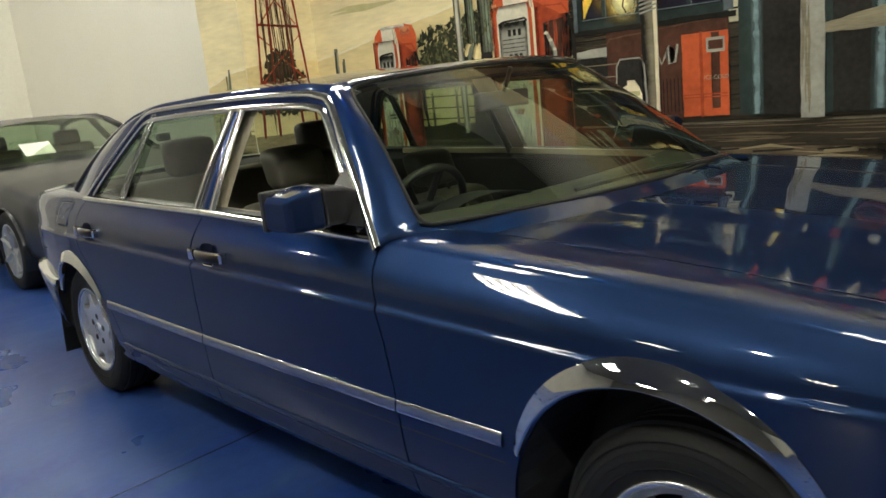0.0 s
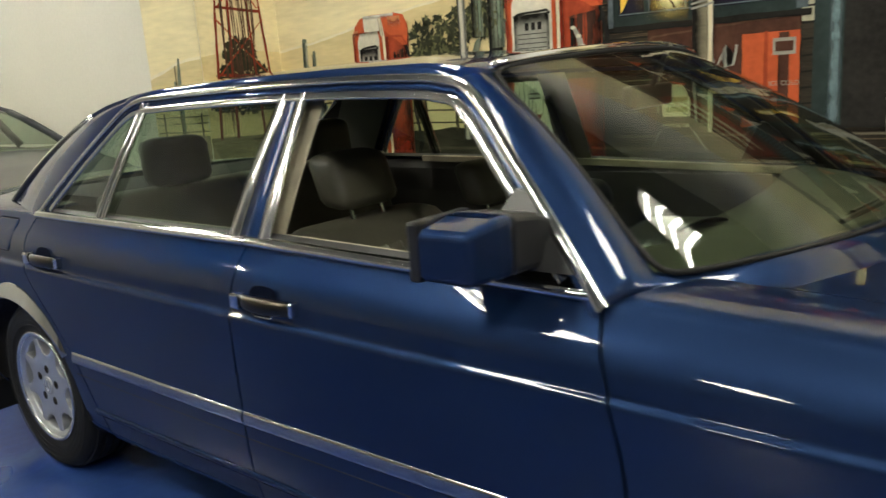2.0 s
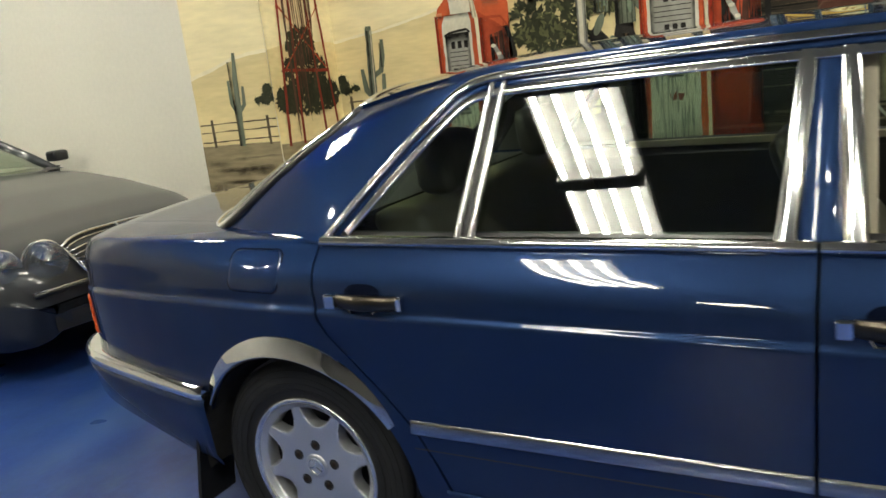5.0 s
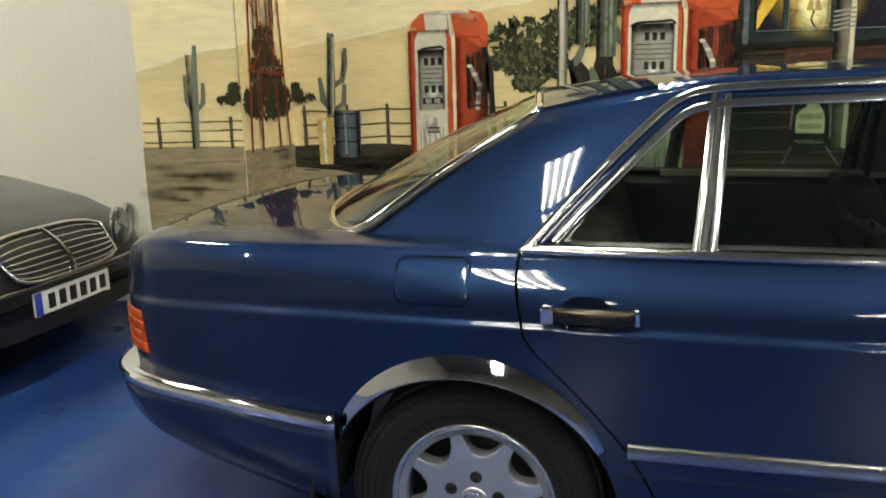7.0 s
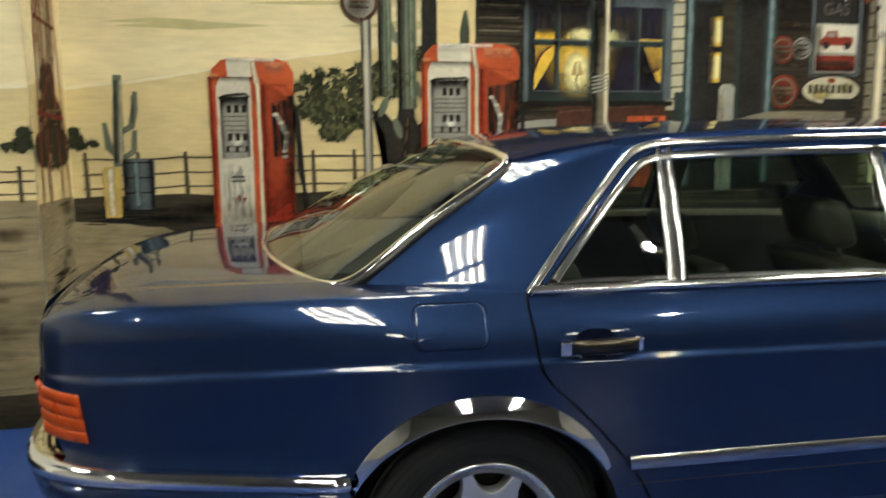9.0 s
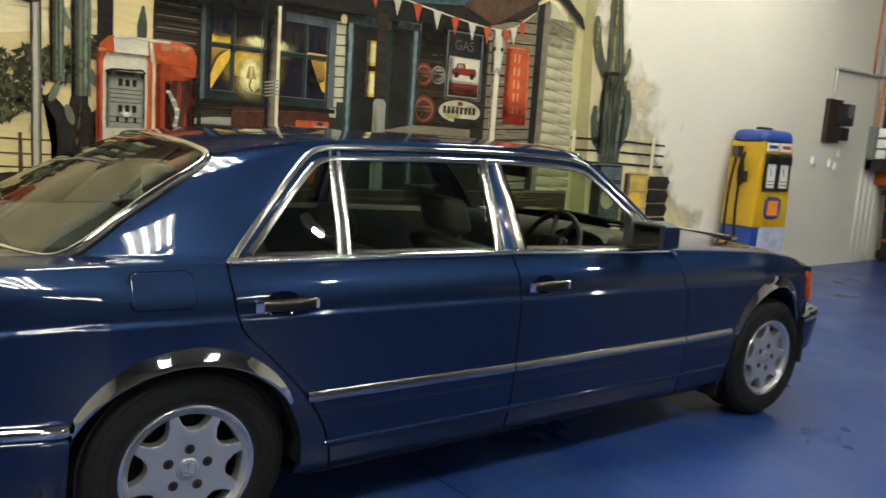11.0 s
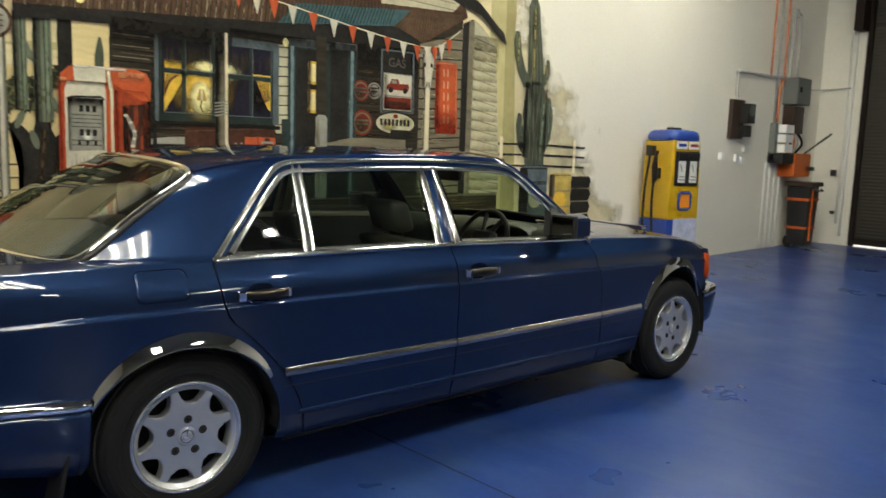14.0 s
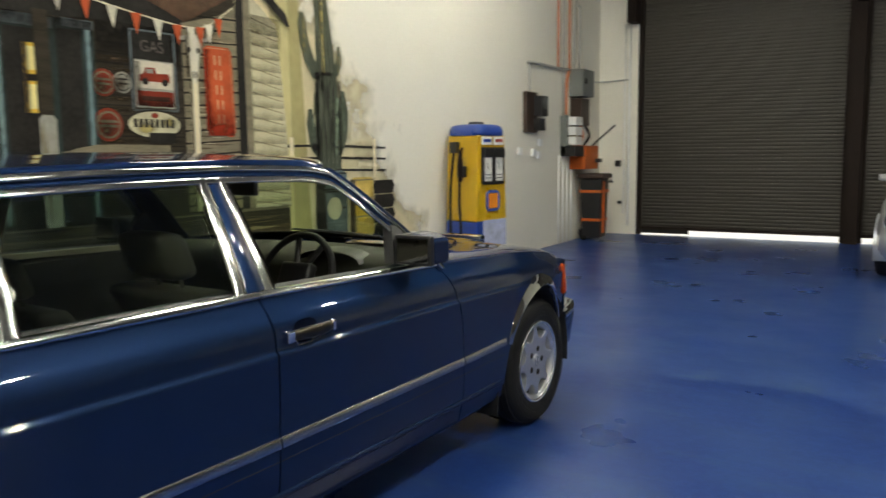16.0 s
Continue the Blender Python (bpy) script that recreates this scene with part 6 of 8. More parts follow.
for s in (-1, 1):
    # windscreen pillar between drip trim and screen
    rows = []
    a_line = [p for p in OF if p[0] > -1.30]
    n = len(a_line)
    edge = [r[0] for r in ws]
    for k, (x, z) in enumerate(a_line[::-1]):
        f = k / (n - 1)
        q = f * (len(edge) - 1)
        i = min(int(q), len(edge) - 2)
        e = Vector(edge[i]).lerp(Vector(edge[i + 1]), q - i)
        p = Vector(on_side(-1, x, z, 0.004))
        row = []
        for g in (0, 0.2, 0.4, 0.6, 0.8, 1.0):
            v = p.lerp(e, g)
            bul = math.sin(math.pi * g) * 0.016
            row.append((v.x + bul * 0.6, s * (-(v.y - bul)) , v.z + bul * 0.5))
        rows.append(row)
    foot = []
    for g in (0, 0.2, 0.4, 0.6, 0.8, 1.0):
        X = -0.864 + 0.19 * g ** 1.3
        foot.append((X, s * (0.830 - 0.142 * g), shoulder(X) - 0.016 + 0.030 * g))
    mid = [tuple((a * 0.5 + b * 0.5) - (0.004 if i == 2 else 0) for i, (a, b) in enumerate(zip(p, q))) for p, q in zip(foot, rows[0])]
    part("windscreen_pillar", fix(sheet([foot, mid] + rows)), BLUE, car, smooth=True)
    part("pillar_lining", fix(sheet([[(x - 0.014, y * 0.975, z - 0.010) for x, y, z in r] for r in rows])), LINER, car, smooth=True)
    # broad rear pillar, blending into the wing below and the roof above
    c_line = [p for p in OF if p[0] < -2.50]
    n = len(c_line)
    edge = [Vector(r[0]) for r in rw]
    rows = []
    for k, (x, z) in enumerate(c_line):
        f = k / (n - 1)
        q = f * (len(edge) - 1)
        i = min(int(q), len(edge) - 2)
        e = edge[i].lerp(edge[i + 1], q - i)
        p = Vector(on_side(-1, x, z, 0.004))
        row = []
        for g in np.linspace(0, 1, 17):
            v = p.lerp(e, g)
            grow = min(1.0, f / 0.35)
            bul = math.sin(math.pi * g ** 0.85) * (0.008 + 0.012 * grow * (1 - 0.35 * f))
            row.append((v.x - bul * 0.25, s * (-(v.y - bul)), v.z + bul * 0.30))
        rows.append(row)
    foot = []
    for g, v in zip(np.linspace(0, 1, 17), rows[0]):
        X = v[0]
        lat = 0.836 * plan(X) * (1 - g) + 0.742 * g
        foot.append((X - 0.012 * math.sin(math.pi * g), s * (lat + 0.012 * math.sin(math.pi * g)), shoulder(X) - 0.006 + 0.016 * g))
    rows.insert(0, foot)
    last = []
    for v in rows[-1]:
        e, ze = roof_edge(min(max(v[0], -2.93), -1.3))
        last.append((v[0] + 0.01, s * (e - 0.03), ze + 0.006))
    rows.append(last)
    part("rear_pillar", fix(sheet(rows)), BLUE, car, smooth=True)
    part("rear_pillar_lining", fix(sheet([[(x + 0.012, y * 0.965, z - 0.006) for x, y, z in r] for r in rows[1:]])), LINER, car, smooth=True)
    # rail above the windows
    rows = []
    for X in np.linspace(-2.66, -1.245, 40):
        zo = lerp(X, [p[0] for p in OF], [p[1] for p in OF])
        e, ze = roof_edge(X)
        p = Vector(on_side(s, X, zo, 0.004))
        q = Vector((X, s * (e - 0.004), ze + 0.002))
        rows.append([tuple(p), tuple(p.lerp(q, 0.5) + Vector((0, s * 0.006, 0.003))), tuple(q)])
    part("roof_rail", fix(sheet(rows)), BLUE, car, smooth=True)
    part("rail_lining", fix(sheet([[(x, y * 0.965, z - 0.012) for x, y, z in r] for r in rows])), LINER, car, smooth=True)

# ---- bonnet, cowl, boot lid ----
def deck(name, x_front, x_back, half, rise, nx, ridge=0.0, gap=0.003):
    rows = []
    for i in range(nx + 1):
        row = []
        for y in np.linspace(-1, 1, 37):
            q = abs(y)
            xf, xb = x_front(q), x_back(q)
            X = xb + (xf - xb) * i / nx
            hw = half * plan(X) - gap
            z = shoulder(X) + 0.018 + rise(X) * (1 - q ** 2.4)
            if ridge:
                z += ridge * (1 / (1 + math.exp((q - 0.52) / 0.022)))
            if X > 0.40:
                z -= 2.5 * (X - 0.40) ** 2
            row.append((X, y * hw, z))
        rows.append(row)
    return mod_thick(part(name, fix(sheet(rows)), BLUE, car, smooth=True), 0.01)


deck("bonnet", lambda q: 0.50 - 0.10 * q ** 2.5, lambda q: -0.41 - 0.20 * q ** 2.1, 0.69, lambda X: lerp(X, [-0.7, -0.3, 0.2, 0.5], [0.020, 0.022, 0.020, 0.014]), 30, 0.009)
deck("boot_lid", lambda q: -3.595 + 0.17 * q ** 4, lambda q: -4.178, 0.69, lambda X: lerp(X, [-4.16, -3.9, -3.5], [0.020, 0.026, 0.018]), 24)
rows = []
for v in full(WS_B):
    q = min(abs(v.y) / 0.69, 1.0)
    w = min(max((abs(v.y) - 0.58) / 0.158, 0.0), 1.0)
    X2 = v.x + 0.12 * (1 - 0.8 * w)
    zb = shoulder(X2) + 0.018 + 0.020 * (1 - q ** 2.4) + 0.009 / (1 + math.exp((q - 0.52) / 0.035)) - 0.012 - 0.010 * w
    rows.append([(v.x - 0.02, v.y, v.z + 0.004 - 0.012 * w), (v.x + 0.03 * (1 - 0.8 * w), v.y, v.z - 0.010 - 0.010 * w), (v.x + 0.07 * (1 - 0.8 * w), v.y, (v.z - 0.016 + zb) / 2 - 0.008 * w), (X2, v.y, zb)])
part("cowl", fix(sheet(rows)), BLUE, car, smooth=True)
for s in (-1, 1):
    part("wiper_arm", tube([(-0.50, s * 0.05 + 0.25, 0.974), (-0.56, s * 0.05 - 0.05, 0.978), (-0.60, s * 0.05 - 0.30, 0.972)], 0.006, 6), BLACK, car)

# tail: rear face, lamps
rows = []
for z in (0.45, 0.56, 0.60, 0.66, 0.76, 0.82, 0.87, 0.892):
    row = []
    for y in np.linspace(-1, 1, 25):
        X = lerp(z, [0.45, 0.56, 0.62, 0.76, 0.87, 0.9], [-4.055, -4.09, -4.135, -4.171, -4.178, -4.173]) - 0.012 * (1 - y * y)
        row.append((X, y * lerp(z, [0.45, 0.58, 0.80, 0.86, 0.9], [0.66, 0.60, 0.535, 0.48, 0.43]), z))
    rows.append(row)
part("rear_panel", fix(sheet(rows)), BLUE, car, smooth=True)


def skin(X, z, o=0.0):
    sec = section(X, 60, True)[:50]
    return lerp(z, [q[1] for q in sec], [q[0] for q in sec]) + o


for s in (-1, 1):
    # wrap-round lamp with ribs
    lamp = empty("tail_lamp", Matrix.Identity(4))
    lamp.parent = car
    z0, z1, n = 0.600, 0.722, 4
    for k in range(n):
        a, b = z0 + (z1 - z0) * k / n, z0 + (z1 - z0) * (k + 1) / n
        rows = []
        for z, o in ((a, -0.003), (a + 0.001, 0.004), (a + 0.006, 0.007), (b - 0.006, 0.007), (b - 0.001, 0.004), (b, -0.003)):
            f = (z - z0) / (z1 - z0)
            xa = -4.022 - 0.018 * f
            xb = -4.138 - 0.030 * f
            row = [(xa + 0.002, s * skin(xa, z, -0.008), z)]
            row += [(xa + (xb - xa) * u - (o * u if o > 0 else 0), s * skin(xa + (xb - xa) * u, z, o * (1 - 0.4 * u)), z) for u in (0.0, 0.2, 0.4, 0.6, 0.8, 1.0)]
            rows.append(row)
        part("lens_rib", fix(sheet(rows)), AMBER, lamp, "amber ribbed lens", True)
    for k in range(n):
        a, b = z0 + (z1 - z0) * k / n, z0 + (z1 - z0) * (k + 1) / n
        rows = [[(lerp(z, [z0, z1], [-4.152, -4.187]) - o, s * y, z) for y in (0.545, 0.45, 0.27)] for z, o in ((a, -0.02), (a, 0.0), (a + 0.008, 0.008), (b - 0.008, 0.008), (b, 0.0), (b, -0.02))]
        part("red_lens", fix(sheet(rows)), REDLENS, lamp, "red ribbed lens")


# bumpers: painted valance under a chrome-topped blade, swept round the corners
def bumper(name, path, valance_z):
    b = empty(name, Matrix.Identity(4))
    b.parent = car
    P = smoothline(path, 60)
    def sweep(nm, prof, material, lab=""):
        rows = []
        for k, p in enumerate(P):
            a, c = P[max(k - 1, 0)], P[min(k + 1, len(P) - 1)]
            t = (c - a)
            t.z = 0
            t.normalize()
            out = Vector((t.y, -t.x, 0))
            if out.dot(Vector((p.x + 1.5, p.y * 3, 0))) < 0:
                out = -out
            drop = valance_z(p)
            rows.append([tuple(p + out * o + Vector((0, 0, dz if dz > -0.05 else (dz * drop)))) for o, dz in prof])
        part(nm, fix(sheet(rows)), material, b, lab, True)
    sweep("chrome_strip", ((-0.050, 0.010), (-0.012, 0.016), (0.010, 0.010), (0.018, -0.006), (0.016, -0.022), (0.002, -0.026)), CHROME, "chrome bumper strip")
    sweep("cover", ((0.002, -0.026), (0.012, -0.034), (0.014, -0.20), (0.006, -0.45), (-0.004, -0.8), (-0.04, -1.0), (-0.10, -1.02)), BLUE)
    return b


half = [(-3.415, -0.884, 0.517), (-3.45, -0.888, 0.518), (-3.60, -0.868, 0.526), (-3.80, -0.832, 0.534), (-3.95, -0.797, 0.539), (-4.05, -0.757, 0.541), (-4.14, -0.69, 0.542), (-4.19, -0.60, 0.542), (-4.225, -0.40, 0.542), (-4.235, 0, 0.542)]
bumper("rear_bumper", half + [(x, -y, z) for x, y, z in half[::-1][1:]], lambda p: lerp(p.x, [-4.2, -4.1, -3.97, -3.77, -3.48], [0.105, 0.135, 0.185, 0.215, 0.255]))
half = [(0.285, -0.866, 0.508), (0.36, -0.858, 0.514), (0.44, -0.842, 0.518), (0.53, -0.806, 0.52), (0.60, -0.755, 0.52), (0.655, -0.66, 0.52), (0.69, -0.48, 0.52), (0.71, -0.25, 0.52), (0.715, 0, 0.52)]
bumper("front_bumper", half + [(x, -y, z) for x, y, z in half[::-1][1:]], lambda p: lerp(p.x, [0.3, 0.45, 0.6, 0.7], [0.23, 0.235, 0.20, 0.17]))

# nose: panel, grille, headlamps, corner indicators
rows = [[(lerp(z, [0.3, 0.5, 0.8, 0.86], [0.46, 0.47, 0.47, 0.44]) - 0.09 * abs(y) ** 5, y * 0.83, z) for y in np.linspace(-1, 1, 25)] for z in (0.45, 0.6, 0.70, 0.76, 0.785)]
part("nose_panel", fix(sheet(rows)), BLUE, car, smooth=True)
g = empty("grille", Matrix.Identity(4))
g.parent = car
for a in (box(0.46, 0.52, -0.26, 0.26, 0.845, 0.875), box(0.46, 0.52, -0.26, -0.235, 0.56, 0.845), box(0.46, 0.52, 0.235, 0.26, 0.56, 0.845)):
    mod_bevel(part("grille_frame", a, CHROME, g), 0.006)
for k in range(8):
    part("grille_bar", box(0.475, 0.50, -0.235, 0.235, 0.58 + k * 0.033, 0.588 + k * 0.033), CHROME, g)
for s in (-1, 1):
    mod_bevel(part("headlamp", box(0.40, 0.492, min(s * 0.30, s * 0.66), max(s * 0.30, s * 0.66), 0.62, 0.79), CLEAR, car), 0.02, 3)
    rows = []
    for z, o in ((0.598, -0.008), (0.600, 0.005), (0.608, 0.014), (0.752, 0.014), (0.758, 0.005), (0.760, -0.008)):
        xa = lerp(z, [0.6, 0.76], [0.352, 0.336])
        row = [(xa + 0.002, s * skin(xa, z, -0.006), z)]
        row += [(X + max(o, 0) * u, s * skin(X, z, o * (1 - u)), z) for X, u in ((xa + 0.004, 0), (0.41, 0.1), (0.43, 0.25))]
        row += [(0.452 + max(o, 0), s * 0.765, z), (0.470 + max(o, 0), s * 0.72, z), (0.478 + max(o, 0), s * 0.665, z)]
        rows.append(row)
    part("indicator_lamp", fix(sheet(rows)), AMBER, car, "amber corner indicator lens", True)
    part("lamp_trim", tube([(0.375, s * skin(0.375, 0.592, 0.004), 0.592), (0.43, s * skin(0.43, 0.592, 0.004), 0.592), (0.472, s * 0.74, 0.592), (0.485, s * 0.66, 0.592)], 0.006, 8), CHROME, car)

# floor pan and underside
part("floor_pan", box(-3.4, 0.35, -0.62, 0.62, 0.20, 0.34), DARK, car)
for s in (-1, 1):
    part("sill_box", box(-2.66, -0.44, min(s * 0.62, s * 0.80), max(s * 0.62, s * 0.80), 0.19, 0.30), DARK, car)
part("engine_bay", box(-0.55, 0.38, -0.60, 0.60, 0.32, 0.80), DARK, car)
part("boot_well", box(-3.95, -3.45, -0.60, 0.60, 0.52, 0.90), DARK, car)


# ---- wheels ----
def wheel(parent_m):
    w = empty("wheel", parent_m)
    w.parent = car
    tyre = [(0.190, -0.100), (0.215, -0.106), (0.245, -0.114), (0.272, -0.114), (0.294, -0.106), (0.304, -0.095), (0.309, -0.084), (0.309, -0.04), (0.309, 0.04), (0.309, 0.084), (0.304, 0.095), (0.294, 0.106), (0.272, 0.114), (0.245, 0.114), (0.215, 0.106), (0.190, 0.100)]
    part("tyre", fix(lathe(tyre, 72)), RUBBER, w, smooth=True)
    for k in range(5):
        y = -0.068 + 0.034 * k
        part("tread_rib", fix(lathe([(0.307, y - 0.0145), (0.3165, y - 0.0125), (0.3165, y + 0.0125), (0.307, y + 0.0145)], 72)), RUBBER, w)
    for k in range(4):
        r = 0.232 + 0.018 * k
        part("tyre_rib", tube([(r * math.cos(a), -0.1125 - (0.0015 if 0 < k < 3 else 0), r * math.sin(a)) for a in np.linspace(0, math.tau, 65)[:-1]], 0.0014, 5, closed=True), RUBBER, w)
    rim = part("rim", fix(lathe([(0.178, 0.06), (0.186, -0.02), (0.184, -0.070), (0.187, -0.094), (0.190, -0.106), (0.201, -0.112), (0.206, -0.108), (0.204, -0.098)], 72)), BRIGHT, w, "polished alloy rim", True)
    part("barrel", fix(lathe([(0.0, 0.03), (0.16, 0.03), (0.178, 0.05), (0.184, -0.05)], 48)), DARK, w, smooth=True)

    def edge(th):
        ph = (th + math.pi / 8) % (math.pi / 4) - math.pi / 8
        wdt = 0.305
        if abs(ph) < wdt:
            return 0.186 - 0.066 * (1 - (abs(ph) / wdt) ** 2.8) ** 0.5
        return 0.187
    rows = []
    nth = 192
    for f, dy in ((0.0, -0.0935), (0.30, -0.0935), (0.60, -0.0940), (0.85, -0.0945), (0.955, -0.0945), (0.975, -0.0938), (0.99, -0.0915), (1.0, -0.086), (1.0, -0.055)):
        rows.append([(edge(k * math.tau / nth) * f * math.cos(k * math.tau / nth), dy, edge(k * math.tau / nth) * f * math.sin(k * math.tau / nth)) for k in range(nth)])
    disc = part("wheel_disc", fix(sheet(rows, closed=True)), ALLOY, rim, "silver eight-hole alloy disc", True)
    part("rim_flange", fix(lathe([(0.171, -0.050), (0.171, -0.088), (0.174, -0.0955), (0.186, -0.0985), (0.191, -0.106)], 72)), ALLOY, rim, "", True)
    # polished hole surrounds
    for h in range(8):
        c = h * math.pi / 4
        pts = []
        for q in np.linspace(-0.25, 0.25, 23):
            r = edge(c + q) - 0.003
            pts.append((r * math.cos(c + q), -0.0915, r * math.sin(c + q)))
        part("hole_lip", tube(pts, 0.0032, 6), ALLOY, rim, "", True)
    # dark discs laid on the face as the shade inside the bolt holes
    for k in range(5):
        a = k * math.tau / 5 + 0.35
        part("bolt_hole_shade", fix(lathe([(0.0, -0.0945), (0.0140, -0.0946), (0.0152, -0.0950), (0.0160, -0.0930)], 18, centre=(0.0625 * math.cos(a), 0, 0.0625 * math.sin(a)))), DARK, rim)
    for k in range(5):
        a = k * math.tau / 5 + 0.35
        part("wheel_bolt", fix(lathe([(0.0, -0.0975), (0.0075, -0.0975), (0.0090, -0.0940)], 6, centre=(0.0625 * math.cos(a), 0, 0.0625 * math.sin(a)))), STEEL, rim)
    part("centre_cap", fix(lathe([(0.0, -0.0985), (0.029, -0.0980), (0.0345, -0.0965), (0.036, -0.092)], 32)), ALLOY, rim, smooth=True)
    part("cap_ring", tube([(0.023 * math.cos(a), -0.0985, 0.023 * math.sin(a)) for a in np.linspace(0, math.tau, 25)[:-1]], 0.002, 6, closed=True), BRIGHT, rim)
    for k in range(3):
        a = math.pi / 2 + k * math.tau / 3
        part("cap_spoke", tube([(0, -0.099, 0), (0.022 * math.cos(a), -0.0985, 0.022 * math.sin(a))], 0.0022, 5), BRIGHT, rim)
    return w


for ax, zr in ((-0.0, 20), (AXR, 8)):
    wheel(pose(ax, -0.755, 0.315, 0, zr, 0))
    wheel(pose(ax, 0.755, 0.315, 0, zr, 180))

# mud flaps behind the wheels
for s in (-1, 1):
    rows = [[(-3.455 + dx, s * y, z) for y in (0.885, 0.74)] for dx, z in ((0.03, 0.50), (-0.01, 0.42), (-0.035, 0.30), (-0.06, 0.17), (-0.065, 0.13))]
    mod_thick(part("mud_flap", fix(sheet(rows)), RUBBER, car), 0.012, 0)
    rows = [[(-0.415 + dx, s * y, z) for y in (0.88, 0.62)] for dx, z in ((0.0, 0.45), (-0.03, 0.30), (-0.045, 0.17))]
    mod_thick(part("mud_flap", fix(sheet(rows)), RUBBER, car), 0.012, 0)


# ---- door handles ----
def handle(x0, x1, z, s):
    h = empty("door_handle", Matrix.Identity(4))
    h.parent = car
    sec = section((x0 + x1) / 2, 60, False)
    y = lerp(z, [q[1] for q in sec], [q[0] for q in sec])
    n = 12
    L_ = x1 - x0
    # near-black patch painting the shade of the shallow grip recess above the pull
    rows = []
    for r, o in ((1.0, 0.0015), (0.6, 0.0018), (0.02, 0.002)):
        rows.append([(x0 + 0.098 + 0.052 * r * math.copysign(abs(math.cos(t)) ** 0.7, math.cos(t)), s * (y + o - 0.006 * max(0, math.sin(t)) * r + 0.002), z + 0.004 + 0.036 * r * math.copysign(abs(math.sin(t)) ** 0.7, math.sin(t))) for t in np.linspace(0, math.tau, 25)[:-1]])
    part("recess_shade", fix(sheet(rows, closed=True)), RECESS, h)
    # slim lens-shaped pull
    rows = []
    for k in range(15):
        f = k / 14
        X = x0 + 0.030 + (L_ - 0.042) * f
        hh = 0.0160 + 0.0035 * math.sin(math.pi * f)
        dd = 0.016 + 0.020 * math.sin(math.pi * f) ** 0.6
        rows.append([(X, s * (y + dd * a), z + hh * b) for a, b in ((0.55, 1.0), (0.85, 0.92), (1.0, 0.5), (1.03, 0.0), (1.0, -0.5), (0.85, -0.92), (0.55, -1.0), (0.45, 0.0))])
    bmp = sheet(rows, closed=True)
    part("pull", fix(bmp), PULL, h, "dull chrome pull", True)

    def knob(nm, a, b, h0, d1, material):
        ya, yb = sorted((s * (y - 0.004), s * (y + d1)))
        return mod_bevel(part(nm, box(a, b, ya, yb, z - h0, z + h0), material, h), 0.006, 3)
    knob("lock_button", x0, x0 + 0.030, 0.0195, 0.028, CHROME)
    knob("handle_end", x1 - 0.014, x1, 0.0185, 0.024, CHROME)
    part("lower_guide", tube([(x0 + 0.05, s * (y + 0.003), z - 0.016), (x0 + 0.062, s * (y + 0.004), z - 0.036), (x0 + 0.120, s * (y + 0.004), z - 0.036), (x0 + 0.140, s * (y + 0.003), z - 0.016)], 0.003, 6), CHROME, h)


for s in (-1, 1):
    handle(-2.905, -2.69, 0.818, s)
    handle(-1.805, -1.585, 0.814, s)

# fuel flap on the right rear wing
def flap_pt(X, z, o):
    sec = section(X, 240, True)[:200]
    return (X, -(lerp(z, [q[1] for q in sec], [q[0] for q in sec]) + o), z)


loop = []
fx0, fx1, fz0, fz1, fr = -3.252, -3.072, 0.822, 0.924, 0.024
for cx, cz, a0 in ((fx1 - fr, fz1 - fr, 0), (fx0 + fr, fz1 - fr, 90), (fx0 + fr, fz0 + fr, 180), (fx1 - fr, fz0 + fr, 270)):
    for k in range(6):
        t = math.radians(a0 + 18 * k)
        loop.append((cx + fr * math.cos(t), cz + fr * math.sin(t)))
part("fuel_flap_joint", tube([flap_pt(x, z, -0.002) for x, z in loop], 0.0030, 6, closed=True), RECESS, car, "rounded joint of the fuel filler flap")
fcx, fcz = (fx0 + fx1) / 2, (fz0 + fz1) / 2
rows = [[flap_pt(fcx + (x - fcx) * q, fcz + (z - fcz) * q, o) for x, z in loop] for q, o in ((0.975, -0.004), (0.972, 0.0015), (0.955, 0.0030), (0.88, 0.0032), (0.75, 0.0032), (0.6, 0.0032), (0.45, 0.0032), (0.3, 0.0032), (0.15, 0.0032), (0.03, 0.0032))]
part("fuel_flap", fix(sheet(rows, closed=True)), BLUE, car, smooth=True)

